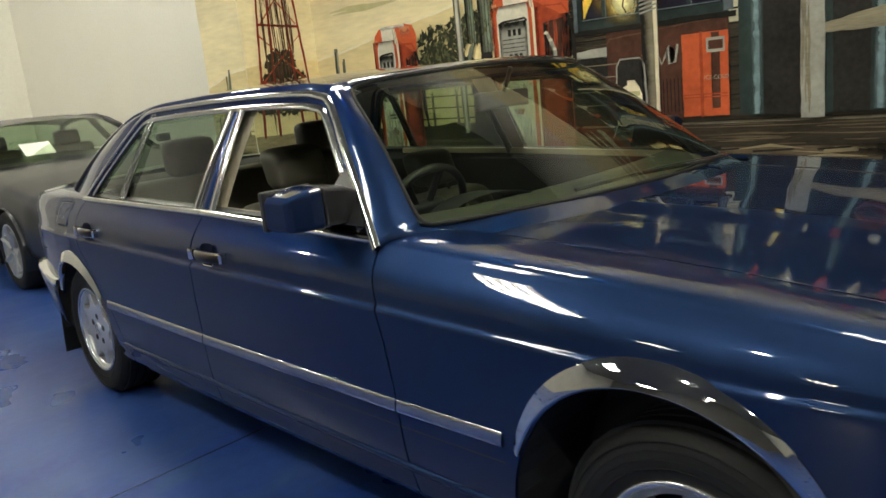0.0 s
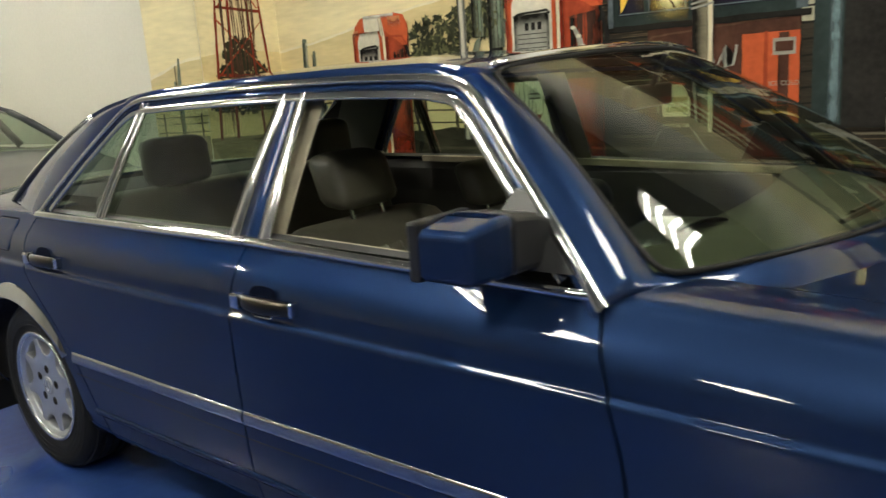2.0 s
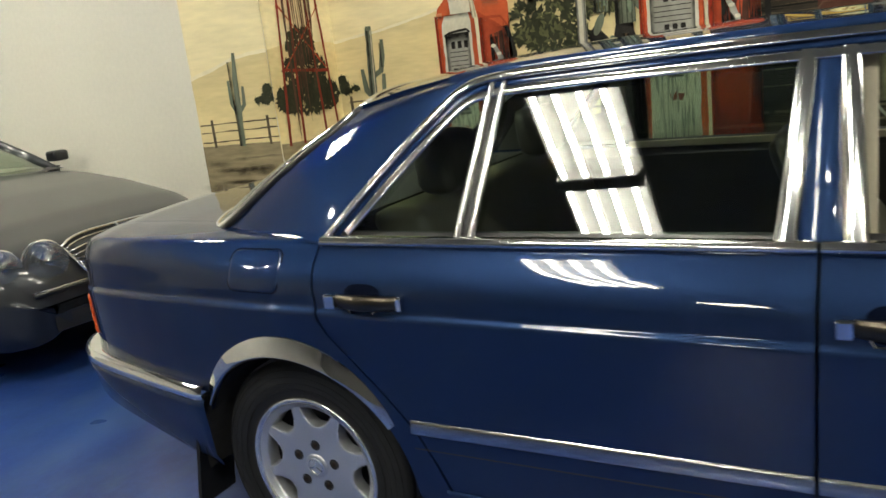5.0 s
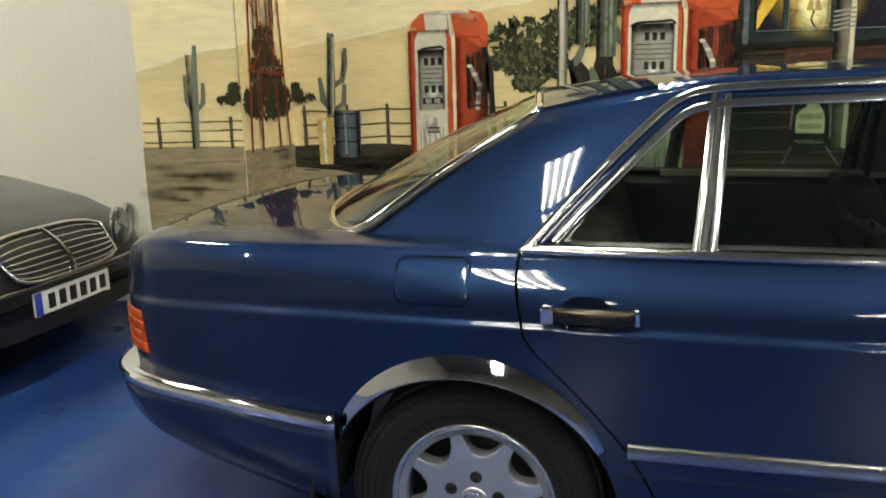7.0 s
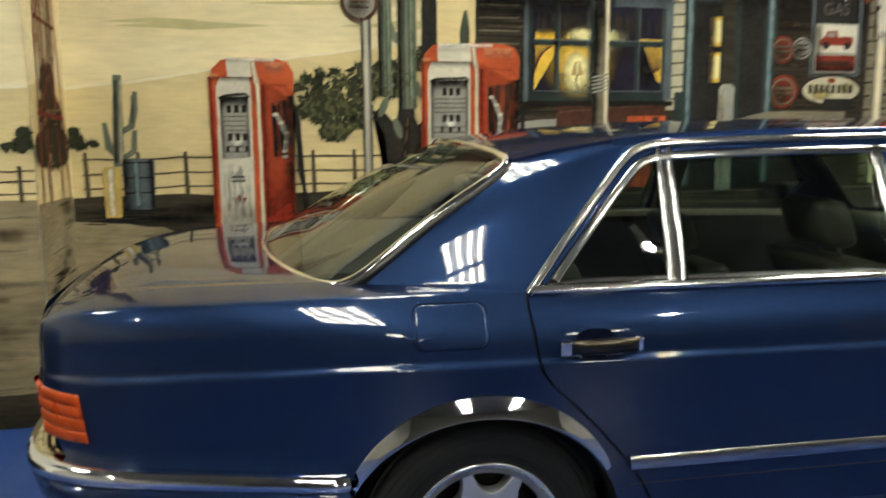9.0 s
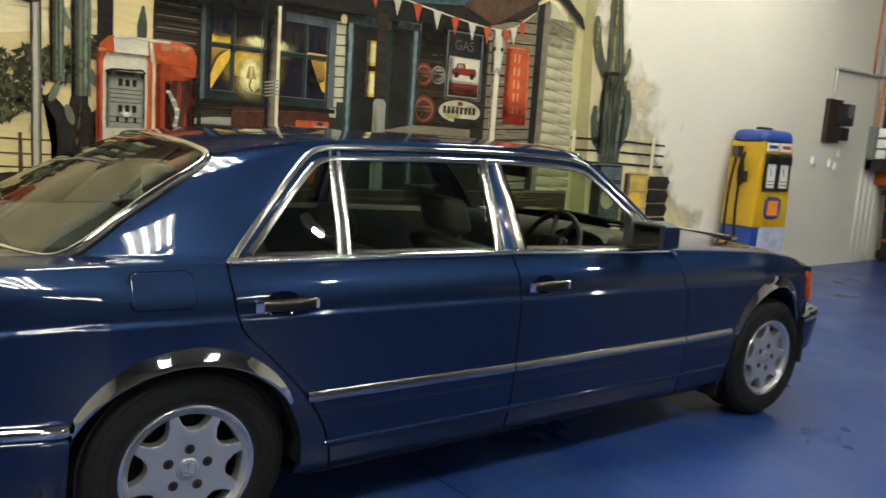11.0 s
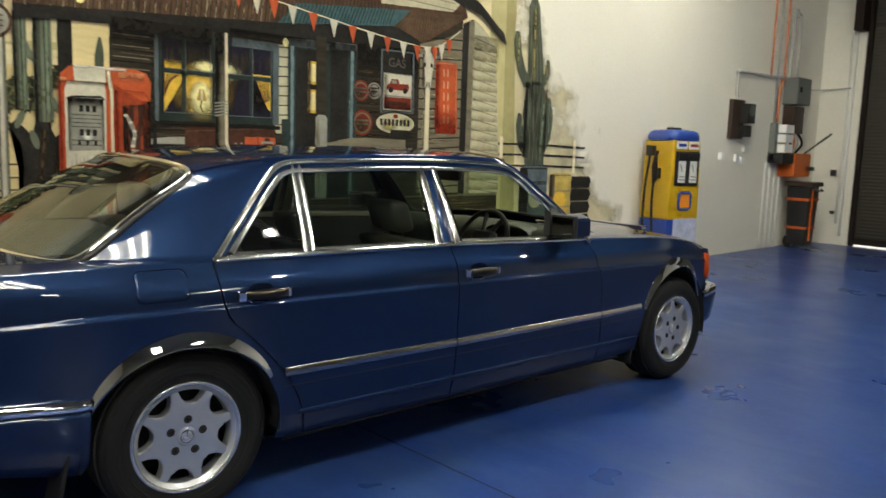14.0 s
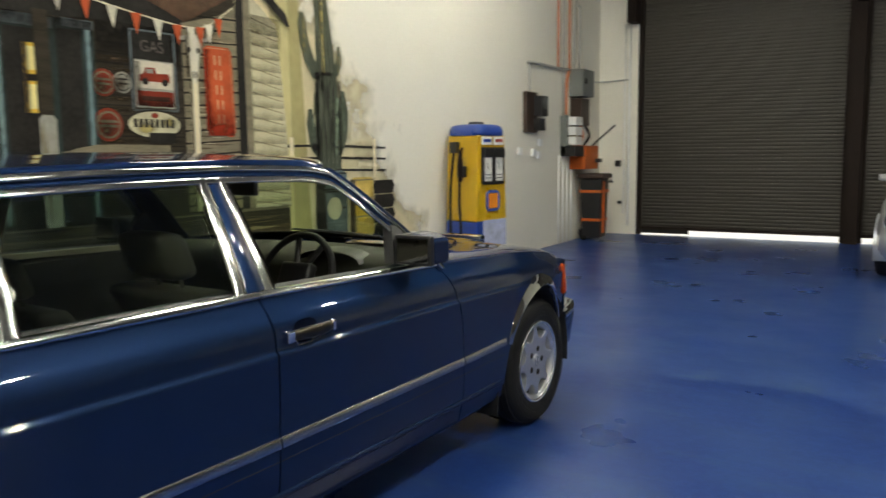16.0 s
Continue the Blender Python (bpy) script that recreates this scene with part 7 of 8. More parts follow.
# ---- exterior mirrors ----
for s in (-1, 1):
    mroot = empty("door_mirror", Matrix.Identity(4))
    mroot.parent = car
    # boxy painted outer shell on a black arm
    def shell(rings, n=24, e=0.22):
        out = []
        for X0, X1, y, z0, z1 in rings:
            ring = []
            for k in range(n):
                t = k * math.tau / n
                c, d = math.cos(t), math.sin(t)
                ring.append(((X0 + X1) / 2 + math.copysign(abs(c) ** e, c) * (X1 - X0) / 2, s * y, (z0 + z1) / 2 + math.copysign(abs(d) ** e, d) * (z1 - z0) / 2))
            out.append(ring)
        bb = sheet(out, closed=True)
        bb.verts.ensure_lookup_table()
        vv = list(bb.verts)
        bb.faces.new(vv[:n])
        bb.faces.new(vv[-n:])
        return fix(bb)
    mod_bevel(part("housing", shell(((-1.136, -1.003, 0.894, 0.950, 1.062), (-1.138, -1.008, 0.93, 0.949, 1.059), (-1.138, -1.022, 0.985, 0.951, 1.046), (-1.136, -1.034, 0.997, 0.958, 1.036))), BLUE, mroot, "blue mirror housing"), 0.008, 3, 30)
    mod_bevel(part("arm", shell(((-1.100, -0.985, 0.785, 0.956, 1.035), (-1.115, -0.990, 0.83, 0.953, 1.055), (-1.132, -1.002, 0.893, 0.950, 1.063))), BLACK, mroot, "black mirror arm"), 0.006, 2, 30)
    mod_bevel(part("mirror_rim", box(-1.158, -1.133, min(s * 0.838, s * 0.998), max(s * 0.838, s * 0.998), 0.949, 1.058), BLACK, mroot), 0.006)
    part("mirror_glass", box(-1.1595, -1.1577, min(s * 0.850, s * 0.985), max(s * 0.850, s * 0.985), 0.960, 1.046), MIRROR, mroot)
    bm = bmesh.new()
    tri = [(-1.16, 0.948), (-0.922, 0.948), (-1.052, 1.078), (-1.078, 1.084)]
    vs0 = [bm.verts.new(on_side(s, x, z, 0.014)) for x, z in tri]
    vs1 = [bm.verts.new(on_side(s, x, z, -0.03)) for x, z in tri]
    bm.faces.new(vs0)
    bm.faces.new(vs1[::-1])
    for k in range(4):
        bm.faces.new((vs0[k], vs0[(k + 1) % 4], vs1[(k + 1) % 4], vs1[k]))
    part("mirror_base", fix(bm), BLACK, mroot)


# ---- interior ----
def cushion(name, x0, x1, y0, y1, z0, z1, parent, lean=0.0, r=0.05, material=None, label=""):
    bm = box(x0, x1, y0, y1, z0, z1)
    bmesh.ops.bevel(bm, geom=bm.edges[:], offset=r, segments=4, profile=0.6, affect='EDGES')
    if lean:
        for v in bm.verts:
            v.co.x -= lean * (v.co.z - z0)
    return part(name, bm, material or LEATHER, parent, label, True)


def seat(y, x, zt):
    """x, zt: middle of the headrest."""
    st = empty("front_seat", Matrix.Identity(4))
    st.parent = car
    top = zt - 0.105
    lean = 0.62
    x0 = x + 0.02 + lean * (top - 0.52)
    cushion("seat_cushion", x0 - 0.06, x0 + 0.46, y - 0.26, y + 0.26, 0.40, 0.56, st, r=0.06)
    cushion("backrest", x0 - 0.08, x0 + 0.08, y - 0.255, y + 0.255, 0.50, top, st, lean, 0.055)
    for k in range(6):
        yy = y - 0.145 + 0.058 * k
        part("pleat", tube([(x0 + 0.082 - lean * (z - 0.50), yy, z) for z in np.linspace(0.58, top - 0.07, 6)], 0.024, 8), LEATHER, st, smooth=True)
    for dy in (-0.06, 0.06):
        part("headrest_post", tube([(x + 0.03, y + dy, top - 0.03), (x, y + dy, zt - 0.05)], 0.007, 8), CHROME, st)
    cushion("headrest", x - 0.060, x + 0.060, y - 0.122, y + 0.122, zt - 0.078, zt + 0.082, st, 0.35, 0.058)


seat(-0.415, -1.835, 1.035)
seat(0.37, -1.93, 0.912)
bench = empty("rear_seat", Matrix.Identity(4))
bench.parent = car
cushion("seat_cushion", -2.74, -2.22, -0.66, 0.66, 0.40, 0.56, bench, r=0.06)
cushion("backrest", -2.80, -2.62, -0.66, 0.66, 0.50, 0.985, bench, 0.28, 0.06)
for y in (-0.37, 0.37):
    cushion("headrest", -2.87, -2.75, y - 0.125, y + 0.125, 0.985, 1.160, bench, 0.1, 0.059)
part("parcel_shelf", box(-3.50, -2.98, -0.60, 0.60, 0.93, 0.965), LINER, car)
for s in (-1, 1):
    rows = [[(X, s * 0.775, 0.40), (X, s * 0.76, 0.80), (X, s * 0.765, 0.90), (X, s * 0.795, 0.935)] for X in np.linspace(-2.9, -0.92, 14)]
    part("door_card", fix(sheet(rows)), TRIM, car, "beige inner door trim, cabin shade put into its colour")
    rows = [[(X, s * 0.765 * plan(X), shoulder(X) - 0.012), (X, s * 0.766 * plan(X), shoulder(X) + 0.012), (X, s * 0.782 * plan(X), shoulder(X) + 0.014)] for X in np.linspace(-2.6, -0.95, 12)]
    part("door_cap", fix(sheet(rows)), BEIGE, car, "beige door capping")
    rows = [[on_side(s, -1.80 + d, z, -0.03 - abs(d) * 0.1) for d in (-0.06, 0, 0.06)] for z in np.linspace(0.9, 1.29, 6)]
    part("inner_post", fix(sheet(rows)), BEIGE, car, "beige inner post trim")
    rows = []
    for x, z in [p for p in OF if p[0] < -2.55]:
        rows.append([on_side(s, x + 0.01, z - 0.01, -0.035), on_side(s, x - 0.22, z - 0.01, -0.10)])
    part("inner_pillar_trim", fix(sheet(rows)), PALETRIM, car, "pale grey-green pillar lining")
    part("seat_belt", tube([on_side(s, -1.84, 1.20, -0.05), on_side(s, -1.82, 0.95, -0.05), on_side(s, -1.80, 0.6, -0.09)], 0.016, 6), BLACK, car)
dash = fix(sheet([[(X - 0.24 * (abs(y) / 0.69) ** 2.1 * k, y, z) for X, z, k in ((-0.55, 0.925, 1), (-0.78, 0.945, 0.6), (-0.92, 0.925, 0.3), (-0.98, 0.86, 0), (-0.97, 0.75, 0), (-0.90, 0.58, 0))] for y in np.linspace(-0.70, 0.70, 13)]))
part("dashboard", dash, DASH, car, "dark olive-grey dashboard", True)
part("instrument_hood", fix(sheet([[(-0.88 + 0.02 * math.cos(t), -0.37 + 0.17 * math.cos(t), 0.915 + 0.045 * max(0, math.sin(t))), (-1.0, -0.37 + 0.17 * math.cos(t), 0.905 + 0.05 * max(0, math.sin(t)))] for t in np.linspace(0, math.pi, 14)])), BLACK, car, smooth=True)
sw = empty("steering_wheel", pose(-1.205, -0.38, 0.862, 0, -66, 0))
sw.parent = car
part("wheel_rim", tube([(0.186 * math.cos(a), 0.186 * math.sin(a), 0) for a in np.linspace(0, math.tau, 49)[:-1]], 0.014, 10, closed=True), BLACK, sw, smooth=True)
cushion("hub_pad", -0.07, 0.07, -0.08, 0.08, -0.03, 0.02, sw, r=0.02, material=BLACK)
for a in (0.2, math.pi - 0.2, -0.6, math.pi + 0.6):
    part("spoke", tube([(0.06 * math.cos(a), 0.06 * math.sin(a), 0), (0.182 * math.cos(a), 0.182 * math.sin(a), 0)], 0.013, 6), BLACK, sw)
cushion("interior_mirror", -1.165, -1.135, -0.13, 0.13, 1.185, 1.245, car, r=0.012, material=BLACK)
part("mirror_stalk", tube([(-1.14, 0, 1.24), (-1.10, 0, 1.32)], 0.008, 6), BLACK, car)
cushion("centre_console", -1.6, -0.9, -0.10, 0.10, 0.34, 0.62, car, r=0.03, material=BLACK)
# ---- other cars: rounded modern saloons ----
GREY = mat("dark_grey_car_paint", (0.012, 0.014, 0.019), 0.36, 0.3, 0.12, 2, 900, coat=0.6, rvar=0.04)
SILVER = mat("silver_car_paint", (0.55, 0.57, 0.60), 0.30, 0.6, 0.08, 2, 900, coat=1.0, rvar=0.04)
PLATE = mat("number_plate", (0.70, 0.70, 0.66), 0.4, 0, 0.06, 10, 80)
PLATEBLUE = mat("plate_band", (0.03, 0.05, 0.35), 0.4, 0, 0.06, 10, 80)
PAPER = mat("white_paper", (0.8, 0.8, 0.78), 0.7, 0, 0.05, 10, 60)


def modern_car(m, coat, label):
    """x forward from the front bumper's face at 0, y left, z up; 4.8 m long."""
    c = empty("car", m, label, "car")
    prof_x = [0.0, -0.03, -0.10, -0.22, -0.45, -0.90, -1.30, -1.42, -1.80, -2.10, -2.40, -2.9, -3.3, -3.75, -4.05, -4.5, -4.72, -4.80]
    hood = [0.52, 0.59, 0.655, 0.71, 0.785, 0.88, 0.945, 0.955, 0.965, 0.97, 0.975, 0.98, 0.985, 0.99, 1.0, 1.0, 0.93, 0.80]
    half = [0.55, 0.64, 0.73, 0.81, 0.865, 0.90, 0.905, 0.905, 0.91, 0.91, 0.91, 0.91, 0.905, 0.90, 0.885, 0.83, 0.76, 0.68]
    low = [0.30, 0.24, 0.21, 0.20, 0.20, 0.20, 0.20, 0.20, 0.20, 0.20, 0.20, 0.20, 0.20, 0.20, 0.20, 0.24, 0.28, 0.34]
    rows = []
    for X in np.linspace(0, -4.8, 110):
        h, w, lo = lerp(-X, [-v for v in prof_x], hood), lerp(-X, [-v for v in prof_x], half), lerp(-X, [-v for v in prof_x], low)
        sh = h - 0.10
        right = smoothline([(w * 0.86, lo, 0), (w * 0.97, lo + 0.10, 0), (w, 0.45 if h > 0.7 else lo + (h - lo) * 0.5, 0), (w * 0.985, sh - 0.06, 0), (w * 0.93, sh + 0.035, 0), (w * 0.82, h - 0.025, 0), (w * 0.55, h - 0.004, 0), (w * 0.3, h + 0.006, 0), (0, h + 0.010, 0)], 30)
        half_row = [(X, v.x, v.y) for v in right]
        rows.append([(x, -y, z) for x, y, z in half_row] + half_row[::-1][1:])
    bm = sheet(rows)
    bm.verts.ensure_lookup_table()
    n = len(rows[0])
    bm.faces.new(list(bm.verts)[:n])
    bm.faces.new(list(bm.verts)[-n:][::-1])
    cut = [f for f in bm.faces if any(math.hypot(f.calc_center_median().x - ax, f.calc_center_median().z - 0.32) < 0.345 and abs(f.calc_center_median().y) > 0.55 for ax in (-0.86, -3.71))]
    bmesh.ops.delete(bm, geom=cut, context='FACES')
    part("body", fix(bm), coat, c, "", True)
    for ax in (-0.86, -3.71):
        for s in (-1, 1):
            rows = [[(ax + 0.35 * math.cos(t), s * y, 0.32 + 0.35 * math.sin(t)) for y in (0.90, 0.55)] for t in np.linspace(-0.4, math.pi + 0.4, 30)]
            part("wheel_arch", fix(sheet(rows)), coat, c, "", True)
            w = empty("wheel", pose(ax, s * 0.79, 0.32, 0, 0, 0 if s < 0 else 180))
            w.parent = c
            part("tyre", fix(lathe([(0.215, -0.09), (0.25, -0.105), (0.29, -0.10), (0.318, -0.085), (0.322, 0.08), (0.29, 0.1), (0.2, 0.1)], 48)), RUBBER, w, "", True)
            part("rim", fix(lathe([(0.20, 0.05), (0.20, -0.07), (0.212, -0.098), (0.222, -0.094)], 48)), ALLOY, w, "", True)
            part("hub", fix(lathe([(0, -0.075), (0.05, -0.078), (0.06, -0.05)], 20)), ALLOY, w, "", True)
            for k in range(7):
                a = k * math.tau / 7
                part("spoke", tube([(0.04 * math.cos(a), -0.07, 0.04 * math.sin(a)), (0.205 * math.cos(a), -0.085, 0.205 * math.sin(a))], [0.022, 0.03], 6), ALLOY, w)
            part("brake_disc", fix(lathe([(0, 0.0), (0.15, 0.0), (0.15, 0.02)], 24)), STEEL, w)
    # cabin
    def arc(X, w, z, sag=0.0, n=15):
        z = 0.965 + (z - 0.965) * 0.80
        return [(X - 0.16 * (abs(q) ** 2) * sag, q * w, z - 0.05 * abs(q) ** 2.5) for q in np.linspace(-1, 1, n)]
    screen_rows = [arc(-1.36, 0.80, 0.985, 1.6), arc(-1.62, 0.75, 1.13, 1.3), arc(-1.90, 0.68, 1.29, 1.1), arc(-2.14, 0.62, 1.405, 0.9)]
    ob = part("windscreen", fix(sheet(screen_rows)), WSGLASS, c, "", True)
    ob.visible_shadow = False
    roof_rows = [arc(-2.14, 0.62, 1.405, 0.9), arc(-2.45, 0.62, 1.455, 0.5), arc(-2.9, 0.61, 1.462, 0.2), arc(-3.3, 0.60, 1.43, -0.2), arc(-3.55, 0.58, 1.375, -0.5)]
    part("roof", fix(sheet(roof_rows)), coat, c, "", True)
    back_rows = [arc(-3.55, 0.58, 1.375, -0.5), arc(-3.9, 0.66, 1.18, -0.7), arc(-4.15, 0.72, 1.02, -0.9)]
    ob = part("rear_window", fix(sheet(back_rows)), GLASS, c, "", True)
    ob.visible_shadow = False
    for s in (-1, 1):
        edge = [r[-1 if s > 0 else 0] for r in screen_rows + roof_rows[1:] + back_rows[1:]]
        part("roof_line", tube(edge, 0.030, 8), coat, c, "", True)
        rows = []
        for x, y, z in edge:
            rows.append([(x, y, z), (x, s * 0.84, 0.965)])
        ob = part("side_glass", fix(sheet(rows)), GLASS, c, "", True)
        ob.visible_shadow = False
        for X0, X1 in ((-2.72, -2.75),):
            part("door_post", tube([(X0, s * 0.85, 0.96), (X1, s * 0.625, 1.30)], 0.035, 8), BLACK, c)
        part("screen_pillar", tube([edge[0], edge[1], edge[2], edge[3]], 0.034, 8), coat, c, "", True)
        mr = cushion("door_mirror", -1.86, -1.75, min(s * 0.90, s * 1.03), max(s * 0.90, s * 1.03), 0.985, 1.065, c, r=0.03, material=coat)
    for y in (-0.36, 0.36):
        cushion("seat", -2.75, -2.58, y - 0.24, y + 0.24, 0.5, 1.06, c, 0.2, 0.06)
        cushion("headrest", -2.82, -2.72, y - 0.13, y + 0.13, 1.05, 1.20, c, 0.1, 0.045)
    part("dashboard", fix(sheet([[(-1.45, y, 0.955), (-1.75, y, 0.97), (-1.95, y, 0.93), (-2.0, y, 0.7)] for y in np.linspace(-0.75, 0.75, 6)])), BLACK, c, "", True)
    part("floor_pan", box(-4.5, -0.3, -0.55, 0.55, 0.19, 0.42), DARK, c)
    # face: grille with bars, twin oval lamps, plate, intakes
    def nose(y, z, o=0.0):
        w = lerp(z, [0.25, 0.47, 0.53, 0.59, 0.65, 0.705, 0.78], [0.0, 0.0, -0.004, -0.03, -0.085, -0.17, -0.30])
        return (w + o + 0.012 - 0.15 * min(abs(y), 0.9) ** 2.2, y, z)
    g = empty("grille", Matrix.Identity(4))
    g.parent = c
    top = [(y, 0.705 - 0.040 * (abs(y) / 0.38) ** 4) for y in np.linspace(-0.38, 0.38, 15)]
    bot = [(y, 0.505 + 0.03 * (abs(y) / 0.34) ** 6) for y in np.linspace(-0.34, 0.34, 15)]
    part("grille_back", fix(sheet([[nose(y, z, 0.012) for y, z in top], [nose(y, z, 0.012) for y, z in bot]])), BLACK, g)
    part("grille_frame", tube([nose(y, z, 0.03) for y, z in top + bot[::-1]], 0.009, 8, closed=True), CHROME, g, "chrome grille surround", True)
    for k in range(7):
        f = (k + 0.75) / 7.5
        pts = [nose(a[0] * (1 - f) + b[0] * f, a[1] * (1 - f) + b[1] * f, 0.028) for a, b in zip(top, bot)]
        part("grille_bar", tube(pts, 0.0045, 6), CHROME, g, "", True)
    part("centre_bar", tube([nose(0, z, 0.036) for z in np.linspace(0.705, 0.505, 8)], 0.009, 6), CHROME, g)
    for s in (-1, 1):
        for y0, z0, ry, rz, dx in ((0.50, 0.622, 0.100, 0.105, 0.03), (0.685, 0.632, 0.085, 0.088, 0.0)):
            lamp = empty("headlamp", Matrix.Identity(4))
            lamp.parent = c
            cx = nose(y0, z0)[0] + dx
            rows = []
            for r, o in ((1.0, -0.03), (0.97, 0.012), (0.85, 0.03), (0.5, 0.045), (0.02, 0.05)):
                rows.append([(cx + o - 0.30 * (ry * r * math.cos(t)), s * (y0 + ry * r * math.cos(t)), z0 + rz * r * math.sin(t)) for t in np.linspace(0, math.tau, 25)[:-1]])
            part("lens", fix(sheet(rows, closed=True)), CLEAR, lamp, "", True)
            part("reflector", fix(sheet([[(p[0] + 0.035, p[1], p[2]) for p in rows[0]], [(p[0] + 0.012, s * y0 + (p[1] - s * y0) * 0.5, z0 + (p[2] - z0) * 0.5) for p in rows[0]], [(p[0] + 0.008, s * y0 + (p[1] - s * y0) * 0.05, z0 + (p[2] - z0) * 0.05) for p in rows[0]]], closed=True)), BRIGHT, lamp, "", True)
            part("lamp_ring", tube([(p[0] + 0.012, p[1], p[2]) for p in rows[0]], 0.007, 6, closed=True), CHROME, lamp, "", True)
    pl = empty("number_plate", Matrix.Identity(4))
    pl.parent = c
    bent = lambda y, z, o: (0.022 + o, y, z)
    part("plate", box(0.012, 0.022, -0.26, 0.26, 0.345, 0.455), PLATE, pl, "white number plate with blue band")
    part("plate_band", box(0.022, 0.0235, -0.258, -0.215, 0.347, 0.453), PLATEBLUE, pl)
    for k in range(6):
        y = -0.175 + 0.072 * k
        part("plate_bar", box(0.022, 0.0235, y, y + 0.045, 0.365, 0.435), BLACK, pl)
    part("plate_mount", box(-0.16, 0.012, -0.24, 0.24, 0.34, 0.46), BLACK, pl)
    for z in (0.478,):
        part("bumper_strip", tube([nose(y, z, 0.02) for y in np.linspace(-0.62, 0.62, 25)], 0.012, 6), BLACK, c, "", True)
        part("bumper_chrome", tube([nose(y, z + 0.012, 0.022) for y in np.linspace(-0.62, 0.62, 25)], 0.005, 6), CHROME, c, "", True)
    part("lower_intake", fix(sheet([[nose(y, z, 0.016) for y in np.linspace(-0.55, 0.55, 15)] for z in (0.27, 0.35)])), BLACK, c)
    for s in (-1, 1):
        part("fog_lamp", fix(lathe([(0, 0.03), (0.04, 0.025), (0.045, 0.0)], 16, "X", centre=(-0.12, s * 0.66, 0.34))), CLEAR, c, "", True)
    return c


modern_car(Matrix.Translation((2.80, 6.36, 0)) @ Matrix.Rotation(radians(-92), 4, 'Z'), GREY, "dark grey car with chrome grille parked behind the blue saloon")
thing("paper_sign", box(-0.13, 0.13, -0.002, 0.0, -0.09, 0.09), PAPER, "white paper notice inside the grey car's windscreen", "paper").matrix_world = Matrix.Translation((2.55, 7.98, 1.075)) @ Matrix.Rotation(radians(-55), 4, 'X')
modern_car(Matrix.Translation((-1.0, -4.05, 0)) @ Matrix.Rotation(radians(84), 4, 'Z'), SILVER, "silver modern saloon parked near the roller doors")

# ---- yellow and blue petrol pump against the wall ----
YEL = mat("yellow_enamel", (0.56, 0.34, 0.008), 0.3, 0, 0.10, 4, 60, coat=0.4)
PBLUE = mat("blue_enamel", (0.018, 0.055, 0.30), 0.3, 0, 0.12, 4, 60, coat=0.4)
DIAL = mat("dial_white", (0.72, 0.72, 0.68), 0.4, 0, 0.08, 8, 60)
ORANGE = mat("orange_plastic", (0.50, 0.10, 0.008), 0.45, 0, 0.15, 6, 60)
GREYBOX = mat("grey_painted_steel", (0.14, 0.15, 0.14), 0.5, 0, 0.12, 5, 60)
PIPE = mat("grey_conduit", (0.42, 0.42, 0.39), 0.5, 0, 0.1, 5, 60)
OPIPE = mat("orange_conduit", (0.62, 0.22, 0.10), 0.5, 0, 0.12, 5, 60)
BAKE = mat("brown_bakelite", (0.035, 0.020, 0.014), 0.4, 0, 0.25, 6, 60)
FADED = mat("faded_blue_white", (0.42, 0.45, 0.60), 0.5, 0, 0.35, 5, 20)


BRED_P = mat("dull_red", (0.35, 0.04, 0.03), 0.4, 0, 0.1, 6, 60)
BADGE = mat("badge_orange", (0.80, 0.26, 0.015), 0.4, 0, 0.12, 6, 60)


